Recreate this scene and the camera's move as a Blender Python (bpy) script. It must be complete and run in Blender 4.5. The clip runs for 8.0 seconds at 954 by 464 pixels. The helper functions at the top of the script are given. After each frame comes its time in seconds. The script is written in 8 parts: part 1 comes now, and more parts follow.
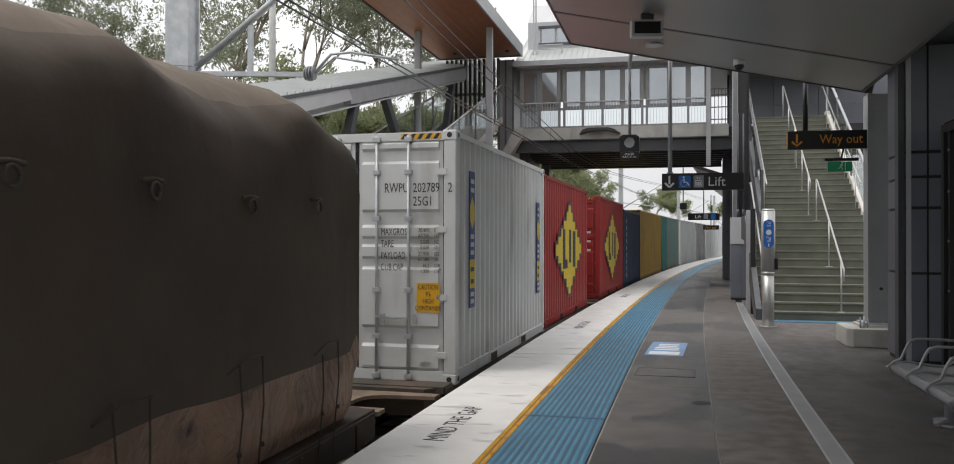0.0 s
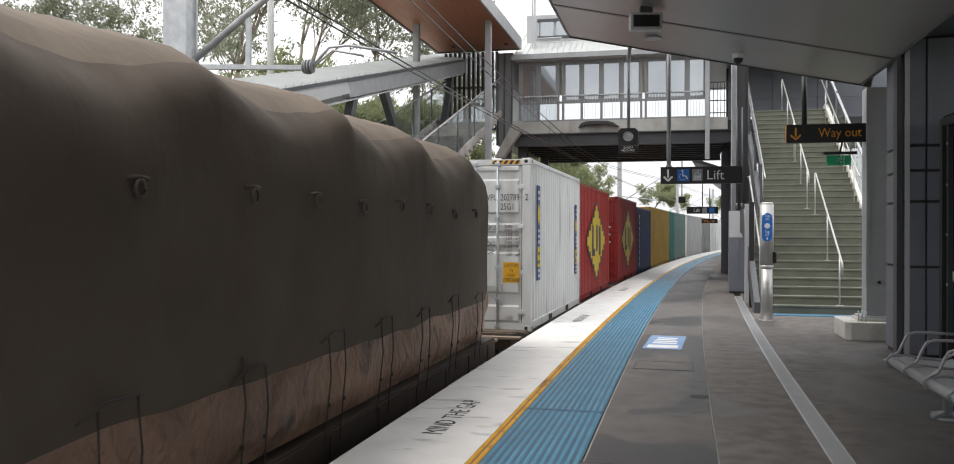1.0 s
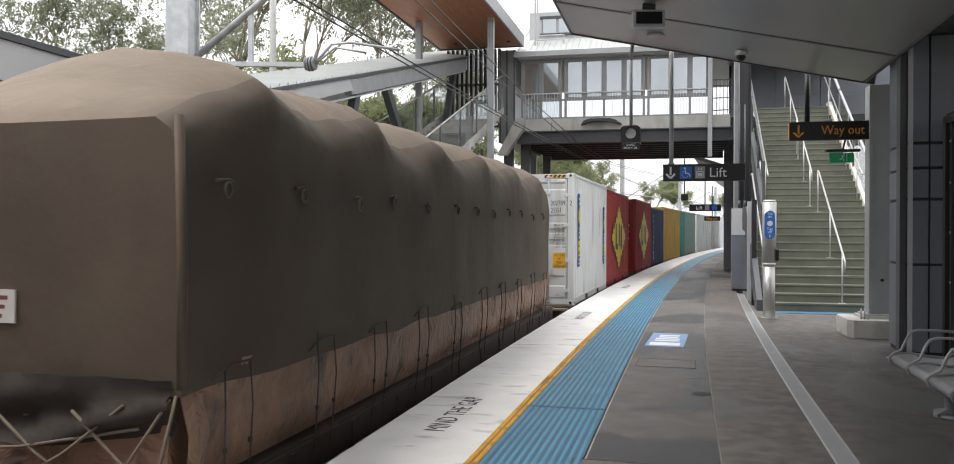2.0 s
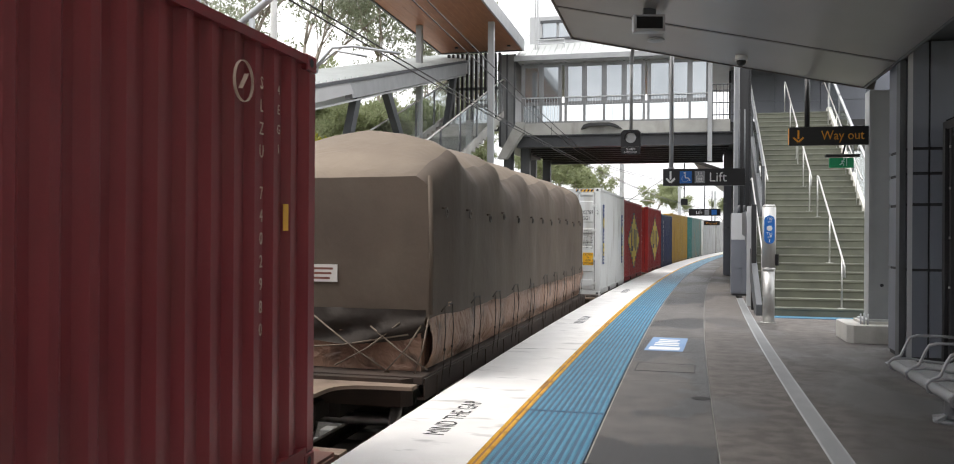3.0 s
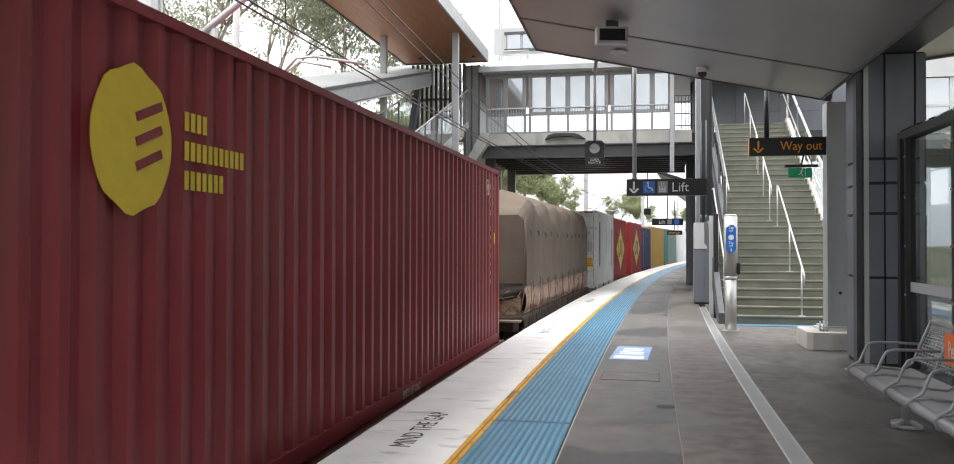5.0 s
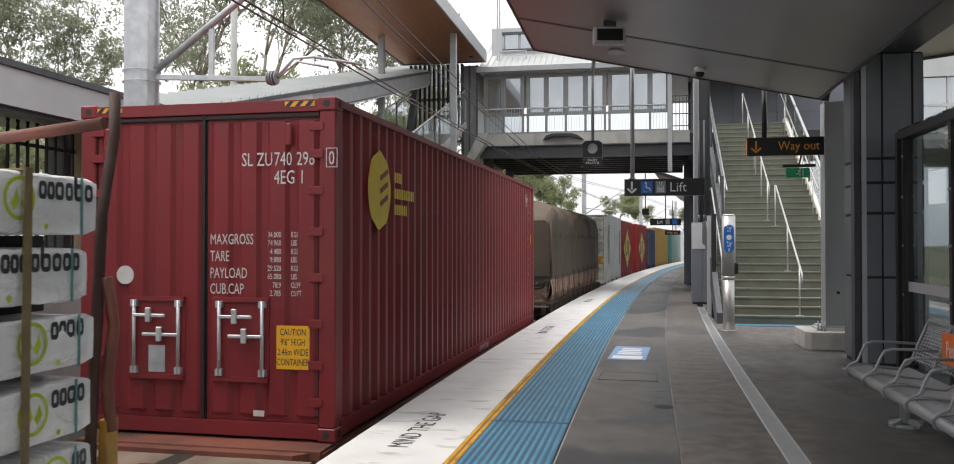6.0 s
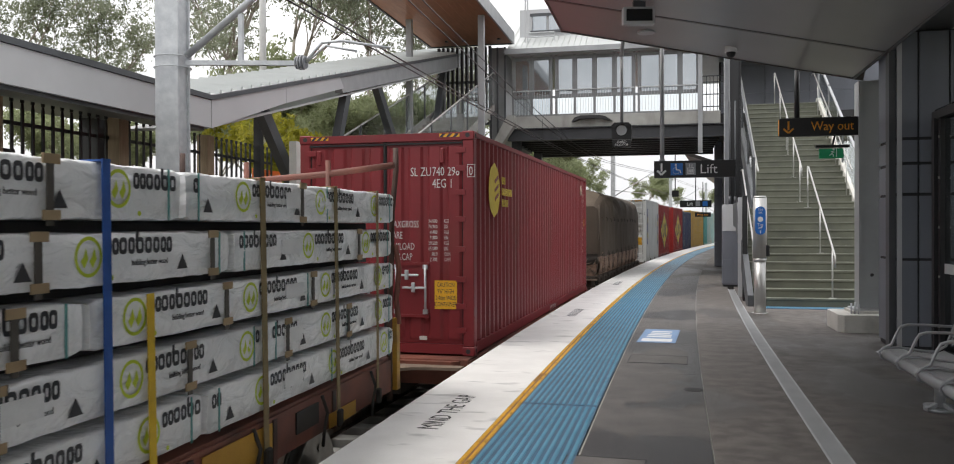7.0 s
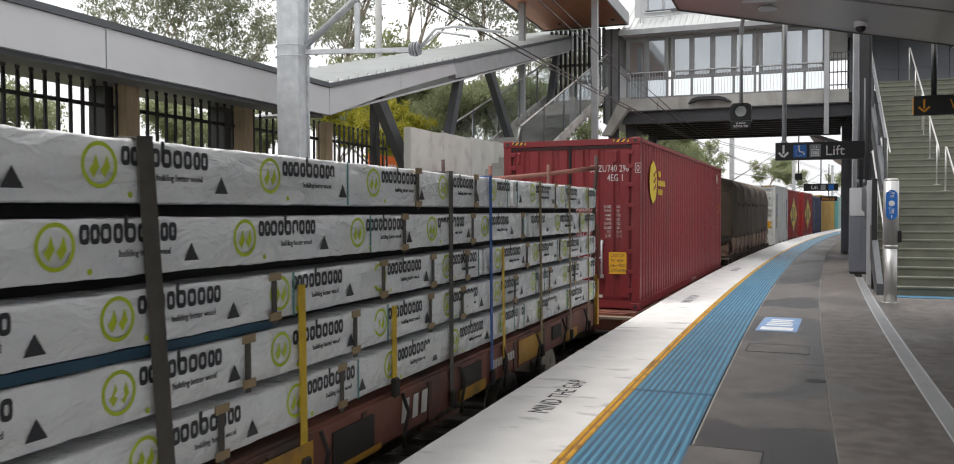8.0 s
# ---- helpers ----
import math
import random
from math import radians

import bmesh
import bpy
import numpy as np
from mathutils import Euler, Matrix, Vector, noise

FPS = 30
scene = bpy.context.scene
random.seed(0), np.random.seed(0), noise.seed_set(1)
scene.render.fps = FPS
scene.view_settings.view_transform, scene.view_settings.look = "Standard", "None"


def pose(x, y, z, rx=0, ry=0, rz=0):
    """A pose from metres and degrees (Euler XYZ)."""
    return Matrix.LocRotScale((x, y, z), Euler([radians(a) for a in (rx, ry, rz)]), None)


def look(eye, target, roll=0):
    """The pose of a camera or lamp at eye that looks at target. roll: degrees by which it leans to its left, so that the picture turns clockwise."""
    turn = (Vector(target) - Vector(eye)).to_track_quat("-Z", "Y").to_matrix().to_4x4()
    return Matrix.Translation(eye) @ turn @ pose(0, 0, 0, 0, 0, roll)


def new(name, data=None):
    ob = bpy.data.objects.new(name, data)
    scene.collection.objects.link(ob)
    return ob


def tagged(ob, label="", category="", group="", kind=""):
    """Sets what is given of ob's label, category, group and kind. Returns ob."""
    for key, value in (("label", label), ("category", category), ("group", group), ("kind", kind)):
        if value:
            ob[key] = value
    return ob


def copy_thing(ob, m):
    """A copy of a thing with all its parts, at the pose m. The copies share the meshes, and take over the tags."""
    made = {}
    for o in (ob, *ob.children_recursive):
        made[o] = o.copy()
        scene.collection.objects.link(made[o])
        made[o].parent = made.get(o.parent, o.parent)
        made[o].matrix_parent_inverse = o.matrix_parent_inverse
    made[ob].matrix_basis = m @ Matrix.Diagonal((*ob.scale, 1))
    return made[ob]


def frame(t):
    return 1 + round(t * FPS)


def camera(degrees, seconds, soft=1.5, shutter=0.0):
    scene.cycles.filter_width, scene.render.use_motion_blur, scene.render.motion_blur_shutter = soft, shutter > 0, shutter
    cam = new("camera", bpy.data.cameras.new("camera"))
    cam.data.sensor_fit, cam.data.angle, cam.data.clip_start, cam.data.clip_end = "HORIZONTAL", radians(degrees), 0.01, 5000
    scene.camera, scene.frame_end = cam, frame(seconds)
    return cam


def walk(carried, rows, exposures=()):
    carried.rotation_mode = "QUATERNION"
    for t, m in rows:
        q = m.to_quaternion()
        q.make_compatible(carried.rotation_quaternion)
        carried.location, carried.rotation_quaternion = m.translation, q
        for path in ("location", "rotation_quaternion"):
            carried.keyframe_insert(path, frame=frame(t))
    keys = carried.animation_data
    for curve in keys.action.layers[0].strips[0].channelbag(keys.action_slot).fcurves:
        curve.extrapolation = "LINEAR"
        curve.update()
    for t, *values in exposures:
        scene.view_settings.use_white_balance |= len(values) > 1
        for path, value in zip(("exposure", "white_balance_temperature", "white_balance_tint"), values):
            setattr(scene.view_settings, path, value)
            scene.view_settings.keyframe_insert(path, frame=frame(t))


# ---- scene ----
cam = camera(59.0, 8.0, soft=1.0, shutter=0.08)
PATH = [
    (0, pose(-0.000, -0.000, 1.620, 90.45, -0.10, 13.10)),
    (0.5, pose(-0.000, 0.002, 1.620, 90.52, -0.09, 13.05)),
    (1, pose(0.003, 0.005, 1.620, 90.01, -0.11, 13.02)),
    (1.5, pose(0.005, 0.009, 1.618, 89.81, -0.10, 13.12)),
    (3, pose(-0.000, 0.000, 1.620, 90.08, -0.37, 13.15)),
    (3.5, pose(-0.001, -0.003, 1.621, 90.27, -0.36, 12.44)),
    (4, pose(-0.002, -0.008, 1.622, 90.30, -0.31, 11.83)),
    (4.5, pose(-0.003, -0.008, 1.621, 90.75, -0.30, 11.07)),
    (6, pose(-0.000, -0.000, 1.620, 90.82, -0.00, 10.66)),
    (6.5, pose(-0.000, -0.000, 1.621, 90.62, 0.11, 10.88)),
    (7, pose(-0.002, -0.004, 1.624, 89.65, 0.20, 12.59)),
    (7.5, pose(-0.001, 0.007, 1.625, 88.86, 0.26, 17.10)),
    (8, pose(0.009, 0.002, 1.623, 88.61, 0.16, 20.23)),
]
EXPOSURES = [
    (0, 0.40, 6650, 11), (0.5, 0.67, 6650, 11), (1, 0.82, 6650, 11), (1.5, 0.92, 6650, 11), (3, 1.13, 6650, 11), (3.5, 1.33, 6650, 11), (4, 1.46, 6650, 11),
    (4.5, 1.57, 6650, 11), (5.8, 0.90, 6650, 11), (6, 0.76, 6650, 11), (6.5, 0.62, 6650, 11), (7, 0.69, 6650, 11), (7.5, 0.72, 6650, 11), (8, 0.74, 6650, 11),
]
walk(cam, PATH, EXPOSURES)

# ---- light: bright overcast sky with a very soft high sun ----
world = bpy.data.worlds.new("overcast_sky")
scene.world = world
world.use_nodes = True
wn, wl = world.node_tree.nodes, world.node_tree.links
wn.clear()
w_out = wn.new("ShaderNodeOutputWorld")
w_bg = wn.new("ShaderNodeBackground")
w_sky = wn.new("ShaderNodeTexSky")
w_sky.sky_type = "NISHITA"
w_sky.sun_disc = False
w_sky.sun_elevation = radians(58)
w_sky.sun_rotation = radians(-60)
w_sky.dust_density = 4.0
w_tc = wn.new("ShaderNodeTexCoord")
w_cl = wn.new("ShaderNodeTexNoise")
w_cl.inputs["Scale"].default_value = 2.2
w_cl.inputs["Detail"].default_value = 5.0
w_ramp = wn.new("ShaderNodeValToRGB")
w_ramp.color_ramp.elements[0].position = 0.3
w_ramp.color_ramp.elements[0].color = (0.80, 0.83, 0.88, 1)
w_ramp.color_ramp.elements[1].position = 0.7
w_ramp.color_ramp.elements[1].color = (1.12, 1.12, 1.12, 1)
w_dim = wn.new("ShaderNodeMix")
w_dim.data_type = "RGBA"
w_dim.blend_type = "MULTIPLY"
w_dim.inputs[0].default_value = 1.0
w_dim.inputs[7].default_value = (0.09, 0.09, 0.09, 1)
w_mix = wn.new("ShaderNodeMix")
w_mix.data_type = "RGBA"
w_mix.inputs[0].default_value = 0.88
wl.new(w_tc.outputs["Generated"], w_cl.inputs["Vector"])
wl.new(w_cl.outputs["Fac"], w_ramp.inputs["Fac"])
wl.new(w_sky.outputs["Color"], w_dim.inputs[6])
wl.new(w_dim.outputs[2], w_mix.inputs[6])
wl.new(w_ramp.outputs["Color"], w_mix.inputs[7])
w_sep = wn.new("ShaderNodeSeparateXYZ")
w_up = wn.new("ShaderNodeMapRange")
w_up.inputs["To Min"].default_value = 0.70
w_up.inputs["To Max"].default_value = 1.40
w_lift = wn.new("ShaderNodeMix")
w_lift.data_type = "RGBA"
w_lift.blend_type = "MULTIPLY"
w_lift.inputs[0].default_value = 1.0
wl.new(w_tc.outputs["Generated"], w_sep.inputs["Vector"])
wl.new(w_sep.outputs["Z"], w_up.inputs["Value"])
wl.new(w_mix.outputs[2], w_lift.inputs[6])
wl.new(w_up.outputs["Result"], w_lift.inputs[7])
wl.new(w_lift.outputs[2], w_bg.inputs["Color"])
w_bg.inputs["Strength"].default_value = 1.0
wl.new(w_bg.outputs["Background"], w_out.inputs["Surface"])

sun = new("sun", bpy.data.lights.new("sun", "SUN"))
sun.data.energy = 1.1
sun.data.angle = radians(25)
sun.data.color = (1.0, 0.97, 0.92)
sun.matrix_world = look((-20, 6, 40), (0, 12, 0))
scene.view_settings.exposure = 0.0


# ---- materials ----
def surface(name, base, second=None, rough=0.6, metal=0.0, grain=6.0, stretch=(1, 1, 1), mix=(0.35, 0.7), bump=0.0, bump_scale=60.0,
            dirt=None, dirt_scale=1.2, dirt_at=(0.52, 0.7), dirt_rough=None, dirt_stretch=(1, 1, 1), vary=0.0, spec=0.5, fine=0.12, coords="Object"):
    """A procedural surface: base and second colour mixed by a grain, stains of a third colour, fine relief."""
    m = bpy.data.materials.new(name)
    m.use_nodes = True
    n, l = m.node_tree.nodes, m.node_tree.links
    b = n["Principled BSDF"]
    b.inputs["Roughness"].default_value = rough
    b.inputs["Metallic"].default_value = metal
    b.inputs["Specular IOR Level"].default_value = spec
    tc = n.new("ShaderNodeTexCoord")
    second = second or tuple(c * 0.78 for c in base)

    def noise_fac(scale, st, lo, hi, detail=5.0):
        mp = n.new("ShaderNodeMapping")
        mp.inputs["Scale"].default_value = st
        tx = n.new("ShaderNodeTexNoise")
        tx.inputs["Scale"].default_value = scale
        tx.inputs["Detail"].default_value = detail
        r = n.new("ShaderNodeMapRange")
        r.inputs["From Min"].default_value = lo
        r.inputs["From Max"].default_value = hi
        l.new(tc.outputs[coords], mp.inputs["Vector"])
        l.new(mp.outputs["Vector"], tx.inputs["Vector"])
        l.new(tx.outputs["Fac"], r.inputs["Value"])
        return r.outputs["Result"]

    def blend(fac, a, bcol, mode="MIX"):
        x = n.new("ShaderNodeMix")
        x.data_type = "RGBA"
        x.blend_type = mode
        for sock, val in ((x.inputs[0], fac), (x.inputs[6], a), (x.inputs[7], bcol)):
            if isinstance(val, tuple):
                sock.default_value = (*val, 1)
            elif isinstance(val, float):
                sock.default_value = val
            else:
                l.new(val, sock)
        return x.outputs[2]

    col = blend(noise_fac(grain, stretch, *mix), base, second)
    if fine:
        f = noise_fac(90.0, (1, 1, 1), 0.25, 0.75, 2.0)
        g = blend(f, (1 - fine,) * 3, (1.0, 1.0, 1.0))
        col = blend(1.0, col, g, "MULTIPLY")
    if dirt:
        d = noise_fac(dirt_scale, dirt_stretch, *dirt_at, 6.0)
        col = blend(d, col, dirt)
        if dirt_rough is not None:
            rr = n.new("ShaderNodeMapRange")
            rr.inputs["To Min"].default_value = rough
            rr.inputs["To Max"].default_value = dirt_rough
            l.new(d, rr.inputs["Value"])
            l.new(rr.outputs["Result"], b.inputs["Roughness"])
    if vary:
        oi = n.new("ShaderNodeObjectInfo")
        r = n.new("ShaderNodeMapRange")
        r.inputs["To Min"].default_value = 1 - vary
        r.inputs["To Max"].default_value = 1.0
        l.new(oi.outputs["Random"], r.inputs["Value"])
        hv = n.new("ShaderNodeHueSaturation")
        l.new(col, hv.inputs["Color"])
        l.new(r.outputs["Result"], hv.inputs["Value"])
        col = hv.outputs["Color"]
    l.new(col, b.inputs["Base Color"])
    if bump:
        tx = n.new("ShaderNodeTexNoise")
        tx.inputs["Scale"].default_value = bump_scale
        tx.inputs["Detail"].default_value = 4.0
        l.new(tc.outputs[coords], tx.inputs["Vector"])
        bp = n.new("ShaderNodeBump")
        bp.inputs["Strength"].default_value = bump
        bp.inputs["Distance"].default_value = 0.02
        l.new(tx.outputs["Fac"], bp.inputs["Height"])
        l.new(bp.outputs["Normal"], b.inputs["Normal"])
    return m


def plain(name, base, rough=0.5, metal=0.0, spec=0.5):
    return surface(name, base, tuple(c * 0.9 for c in base), rough, metal, grain=9.0, fine=0.06, spec=spec)


def glass(name, tint=(0.9, 0.95, 0.95), rough=0.02):
    m = bpy.data.materials.new(name)
    m.use_nodes = True
    b = m.node_tree.nodes["Principled BSDF"]
    b.inputs["Base Color"].default_value = (*tint, 1)
    b.inputs["Transmission Weight"].default_value = 1.0
    b.inputs["Roughness"].default_value = rough
    b.inputs["IOR"].default_value = 1.45
    return m


def glow(name, col, strength):
    m = bpy.data.materials.new(name)
    m.use_nodes = True
    b = m.node_tree.nodes["Principled BSDF"]
    b.inputs["Base Color"].default_value = (*col, 1)
    b.inputs["Emission Color"].default_value = (*col, 1)
    b.inputs["Emission Strength"].default_value = strength
    return m


ASPHALT = surface("asphalt", (0.185, 0.168, 0.155), (0.115, 0.104, 0.096), 0.75, grain=5.0, mix=(0.38, 0.62), bump=0.5, bump_scale=130, dirt=(0.068, 0.062, 0.058),
                  dirt_scale=0.7, dirt_at=(0.50, 0.585), dirt_rough=0.42, dirt_stretch=(1, 0.5, 1), fine=0.45)
PAVER = surface("dark_paving", (0.165, 0.155, 0.147), (0.105, 0.099, 0.095), 0.65, grain=3.2, bump=0.35, bump_scale=140, dirt=(0.030, 0.029, 0.029),
                dirt_scale=0.5, dirt_at=(0.494, 0.506), dirt_rough=0.42, dirt_stretch=(1.0, 0.6, 1), vary=0.14, fine=0.4)
COPING = surface("white_coping_paint", (0.84, 0.83, 0.81), (0.75, 0.74, 0.72), 0.6, grain=2.5, bump=0.1, bump_scale=120, dirt=(0.36, 0.355, 0.35),
                 dirt_scale=2.3, dirt_at=(0.60, 0.74), dirt_stretch=(0.75, 1.9, 1), fine=0.1)
# base darkened and ribs lightened: colour adds shading to the shallow relief
BLUE = surface("shaded_blue_tactile_rubber", (0.022, 0.105, 0.19), (0.017, 0.08, 0.15), 0.5, grain=2.0, dirt=(0.02, 0.07, 0.12), dirt_scale=1.5, dirt_at=(0.55, 0.75))
BLUE_RIB = surface("lit_blue_tactile_rib", (0.10, 0.31, 0.45), (0.075, 0.25, 0.38), 0.45, grain=3.0)
# darker orange between the studs stands in for shade in the grooves
YELLOW_BASE = surface("shaded_yellow_edge_base", (0.34, 0.15, 0.015), (0.26, 0.11, 0.012), 0.55, grain=5.0)
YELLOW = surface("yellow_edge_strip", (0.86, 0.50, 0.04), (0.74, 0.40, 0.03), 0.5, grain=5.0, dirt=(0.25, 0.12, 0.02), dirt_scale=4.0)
CONCRETE = surface("concrete", (0.42, 0.415, 0.39), (0.33, 0.325, 0.30), 0.8, grain=2.0, bump=0.2, bump_scale=50, dirt=(0.2, 0.195, 0.175), dirt_scale=1.4, dirt_at=(0.55, 0.75), dirt_stretch=(1, 1, 0.4))
PLINTH = surface("pale_cast_plinth", (0.62, 0.61, 0.57), (0.52, 0.51, 0.47), 0.8, grain=2.0, bump=0.2, bump_scale=50, dirt=(0.3, 0.29, 0.27), dirt_scale=1.6, dirt_at=(0.55, 0.75))
STEP = surface("stair_concrete", (0.165, 0.170, 0.130), (0.12, 0.125, 0.095), 0.75, grain=2.0, bump=0.15, bump_scale=60, dirt=(0.115, 0.12, 0.10), dirt_scale=2.0, dirt_at=(0.5, 0.75), vary=0.12)
STEP_DARK = surface("stair_nosing", (0.225, 0.232, 0.190), (0.16, 0.165, 0.135), 0.65, grain=5.0, dirt=(0.12, 0.125, 0.10), dirt_scale=3.0)
GREY_PANEL = surface("blue_grey_cladding", (0.18, 0.193, 0.225), (0.155, 0.168, 0.20), 0.42, grain=1.2, vary=0.08, fine=0.04, dirt=(0.11, 0.12, 0.14), dirt_scale=0.8, dirt_at=(0.55, 0.8), dirt_stretch=(1, 1, 0.3))
PALE_PANEL = surface("pale_grey_cladding", (0.50, 0.51, 0.52), (0.44, 0.45, 0.46), 0.4, grain=1.0, fine=0.04)
JOINT = plain("dark_joint", (0.03, 0.031, 0.034), 0.7)
STEEL_DARK = surface("dark_grey_steel_paint", (0.075, 0.08, 0.088), (0.06, 0.065, 0.07), 0.45, grain=3.0, fine=0.06)
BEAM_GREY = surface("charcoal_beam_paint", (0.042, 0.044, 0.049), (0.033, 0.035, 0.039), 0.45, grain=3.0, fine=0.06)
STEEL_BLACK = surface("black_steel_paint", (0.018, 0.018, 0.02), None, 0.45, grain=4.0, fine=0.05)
STEEL_MID = surface("grey_steel_paint", (0.36, 0.37, 0.38), (0.30, 0.31, 0.32), 0.42, grain=3.0, fine=0.06)
GALV = surface("galvanised_steel", (0.60, 0.62, 0.63), (0.47, 0.49, 0.51), 0.48, 0.45, grain=7.0, mix=(0.3, 0.6), bump=0.05)
STAINLESS = surface("brushed_stainless", (0.50, 0.50, 0.485), (0.42, 0.42, 0.41), 0.38, 0.6, grain=12.0, stretch=(1, 1, 0.1))
FRAME_GREY = surface("grey_window_frame_paint", (0.22, 0.225, 0.23), (0.19, 0.195, 0.20), 0.4, grain=3.0, fine=0.06)
SOFFIT = surface("aluminium_soffit", (0.33, 0.325, 0.32), (0.29, 0.285, 0.28), 0.34, 0.35, grain=0.7, fine=0.03)
SOFFIT_EDGE = surface("bronze_edge_trim", (0.14, 0.13, 0.125), None, 0.4, 0.3, grain=2.0)
TIMBER_SOFFIT = surface("timber_look_soffit", (0.37, 0.155, 0.075), (0.29, 0.115, 0.052), 0.5, grain=3.0, stretch=(6, 0.6, 1), fine=0.1)
ROOF_SHEET = surface("pale_metal_roofing", (0.56, 0.58, 0.57), (0.50, 0.52, 0.51), 0.4, 0.3, grain=1.5)
WALL_WHITE = surface("pale_fascia_panel", (0.50, 0.505, 0.515), (0.46, 0.465, 0.475), 0.35, grain=0.9, fine=0.03, dirt=(0.40, 0.405, 0.41), dirt_scale=0.7, dirt_at=(0.5, 0.8))
SIGN_BLACK = plain("sign_black", (0.012, 0.012, 0.014), 0.35)
WHITE = plain("white_print", (0.8, 0.8, 0.8), 0.5)
GREY_PRINT = plain("grey_print", (0.28, 0.29, 0.31), 0.5)
AMBER = plain("amber_print", (0.85, 0.36, 0.03), 0.5)
SIGN_BLUE = plain("sign_blue", (0.02, 0.16, 0.55), 0.4)
SIGN_PALEBLUE = surface("faded_blue_decal", (0.16, 0.29, 0.52), (0.22, 0.35, 0.55), 0.55, grain=5.0)
SIGN_GREEN = glow("exit_sign_green", (0.01, 0.20, 0.085), 0.10)
SIGN_ORANGE = plain("orange_sign", (0.85, 0.16, 0.015), 0.4)
DARK_PRINT = plain("dark_print", (0.03, 0.03, 0.032), 0.6)
GLASS = glass("clear_glass")
GLASS_DARK = glass("tinted_glass", (0.55, 0.6, 0.62))
WINDOW_PANE = surface("reflective_window", (0.44, 0.47, 0.49), (0.35, 0.38, 0.40), 0.06, 0.75, grain=0.6, fine=0.0)
RUBBER = plain("black_rubber", (0.015, 0.015, 0.015), 0.7)
BALLAST = surface("ballast", (0.13, 0.12, 0.11), (0.06, 0.055, 0.05), 0.9, grain=25.0, bump=0.8, bump_scale=30, dirt=(0.09, 0.06, 0.04), dirt_scale=0.5)
GROUND = surface("dry_ground", (0.13, 0.125, 0.07), (0.07, 0.08, 0.035), 0.95, grain=0.8, bump=0.6, bump_scale=9.0, dirt=(0.16, 0.14, 0.1), dirt_scale=0.2)
RAIL = surface("worn_rail_steel", (0.30, 0.27, 0.24), (0.16, 0.10, 0.07), 0.4, 0.7, grain=8.0)
WOOD_POST = surface("pale_timber_post", (0.42, 0.33, 0.22), (0.33, 0.25, 0.16), 0.8, grain=7.0, stretch=(6, 6, 0.5), bump=0.2)


# ---- mesh tools ----
def quad_box(bm, lo, hi, m=None):
    (x0, y0, z0), (x1, y1, z1) = lo, hi
    vs = [Vector(p) for p in ((x0, y0, z0), (x1, y0, z0), (x1, y1, z0), (x0, y1, z0), (x0, y0, z1), (x1, y0, z1), (x1, y1, z1), (x0, y1, z1))]
    v = [bm.verts.new(m @ p if m else p) for p in vs]
    for f in ((0, 3, 2, 1), (4, 5, 6, 7), (0, 1, 5, 4), (1, 2, 6, 5), (2, 3, 7, 6), (3, 0, 4, 7)):
        bm.faces.new([v[i] for i in f])


def rod(bm, p, q, r, n=12, r2=None):
    p, q = Vector(p), Vector(q)
    r2 = r if r2 is None else r2
    m = (q - p).to_track_quat("Z", "Y").to_matrix()
    a = [bm.verts.new(p + m @ Vector((r * math.cos(2 * math.pi * i / n), r * math.sin(2 * math.pi * i / n), 0))) for i in range(n)]
    b = [bm.verts.new(q + m @ Vector((r2 * math.cos(2 * math.pi * i / n), r2 * math.sin(2 * math.pi * i / n), 0))) for i in range(n)]
    for i in range(n):
        f = bm.faces.new((a[i], a[(i + 1) % n], b[(i + 1) % n], b[i]))
        f.smooth = n > 6
    bm.faces.new(a[::-1])
    bm.faces.new(b)


def bar(bm, p, q, w, h, up=(0, 0, 1)):
    """A straight bar of section w by h from p to q."""
    p, q, up = Vector(p), Vector(q), Vector(up)
    d = (q - p).normalized()
    s = d.cross(up).normalized() * (w / 2)
    u = s.cross(d).normalized() * (h / 2)
    v = [bm.verts.new(c + a * s + b * u) for c in (p, q) for a, b in ((-1, -1), (1, -1), (1, 1), (-1, 1))]
    for f in ((3, 2, 1, 0), (4, 5, 6, 7), (0, 1, 5, 4), (1, 2, 6, 5), (2, 3, 7, 6), (3, 0, 4, 7)):
        bm.faces.new([v[i] for i in f])


def tube(bm, pts, r, n=8):
    """A round tube through the given points, mitred at the bends."""
    pts = [Vector(p) for p in pts]
    rings = []
    ref = None
    for i, p in enumerate(pts):
        d = (pts[min(i + 1, len(pts) - 1)] - pts[max(i - 1, 0)]).normalized()
        if ref is None:
            ref = d.orthogonal().normalized()
        a = (ref - d * ref.dot(d)).normalized()
        ref = a
        b = d.cross(a)
        rings.append([bm.verts.new(p + r * (math.cos(2 * math.pi * k / n) * a + math.sin(2 * math.pi * k / n) * b)) for k in range(n)])
    for u, v in zip(rings, rings[1:]):
        for k in range(n):
            f = bm.faces.new((u[k], u[(k + 1) % n], v[(k + 1) % n], v[k]))
            f.smooth = True
    bm.faces.new(rings[0][::-1])
    bm.faces.new(rings[-1])


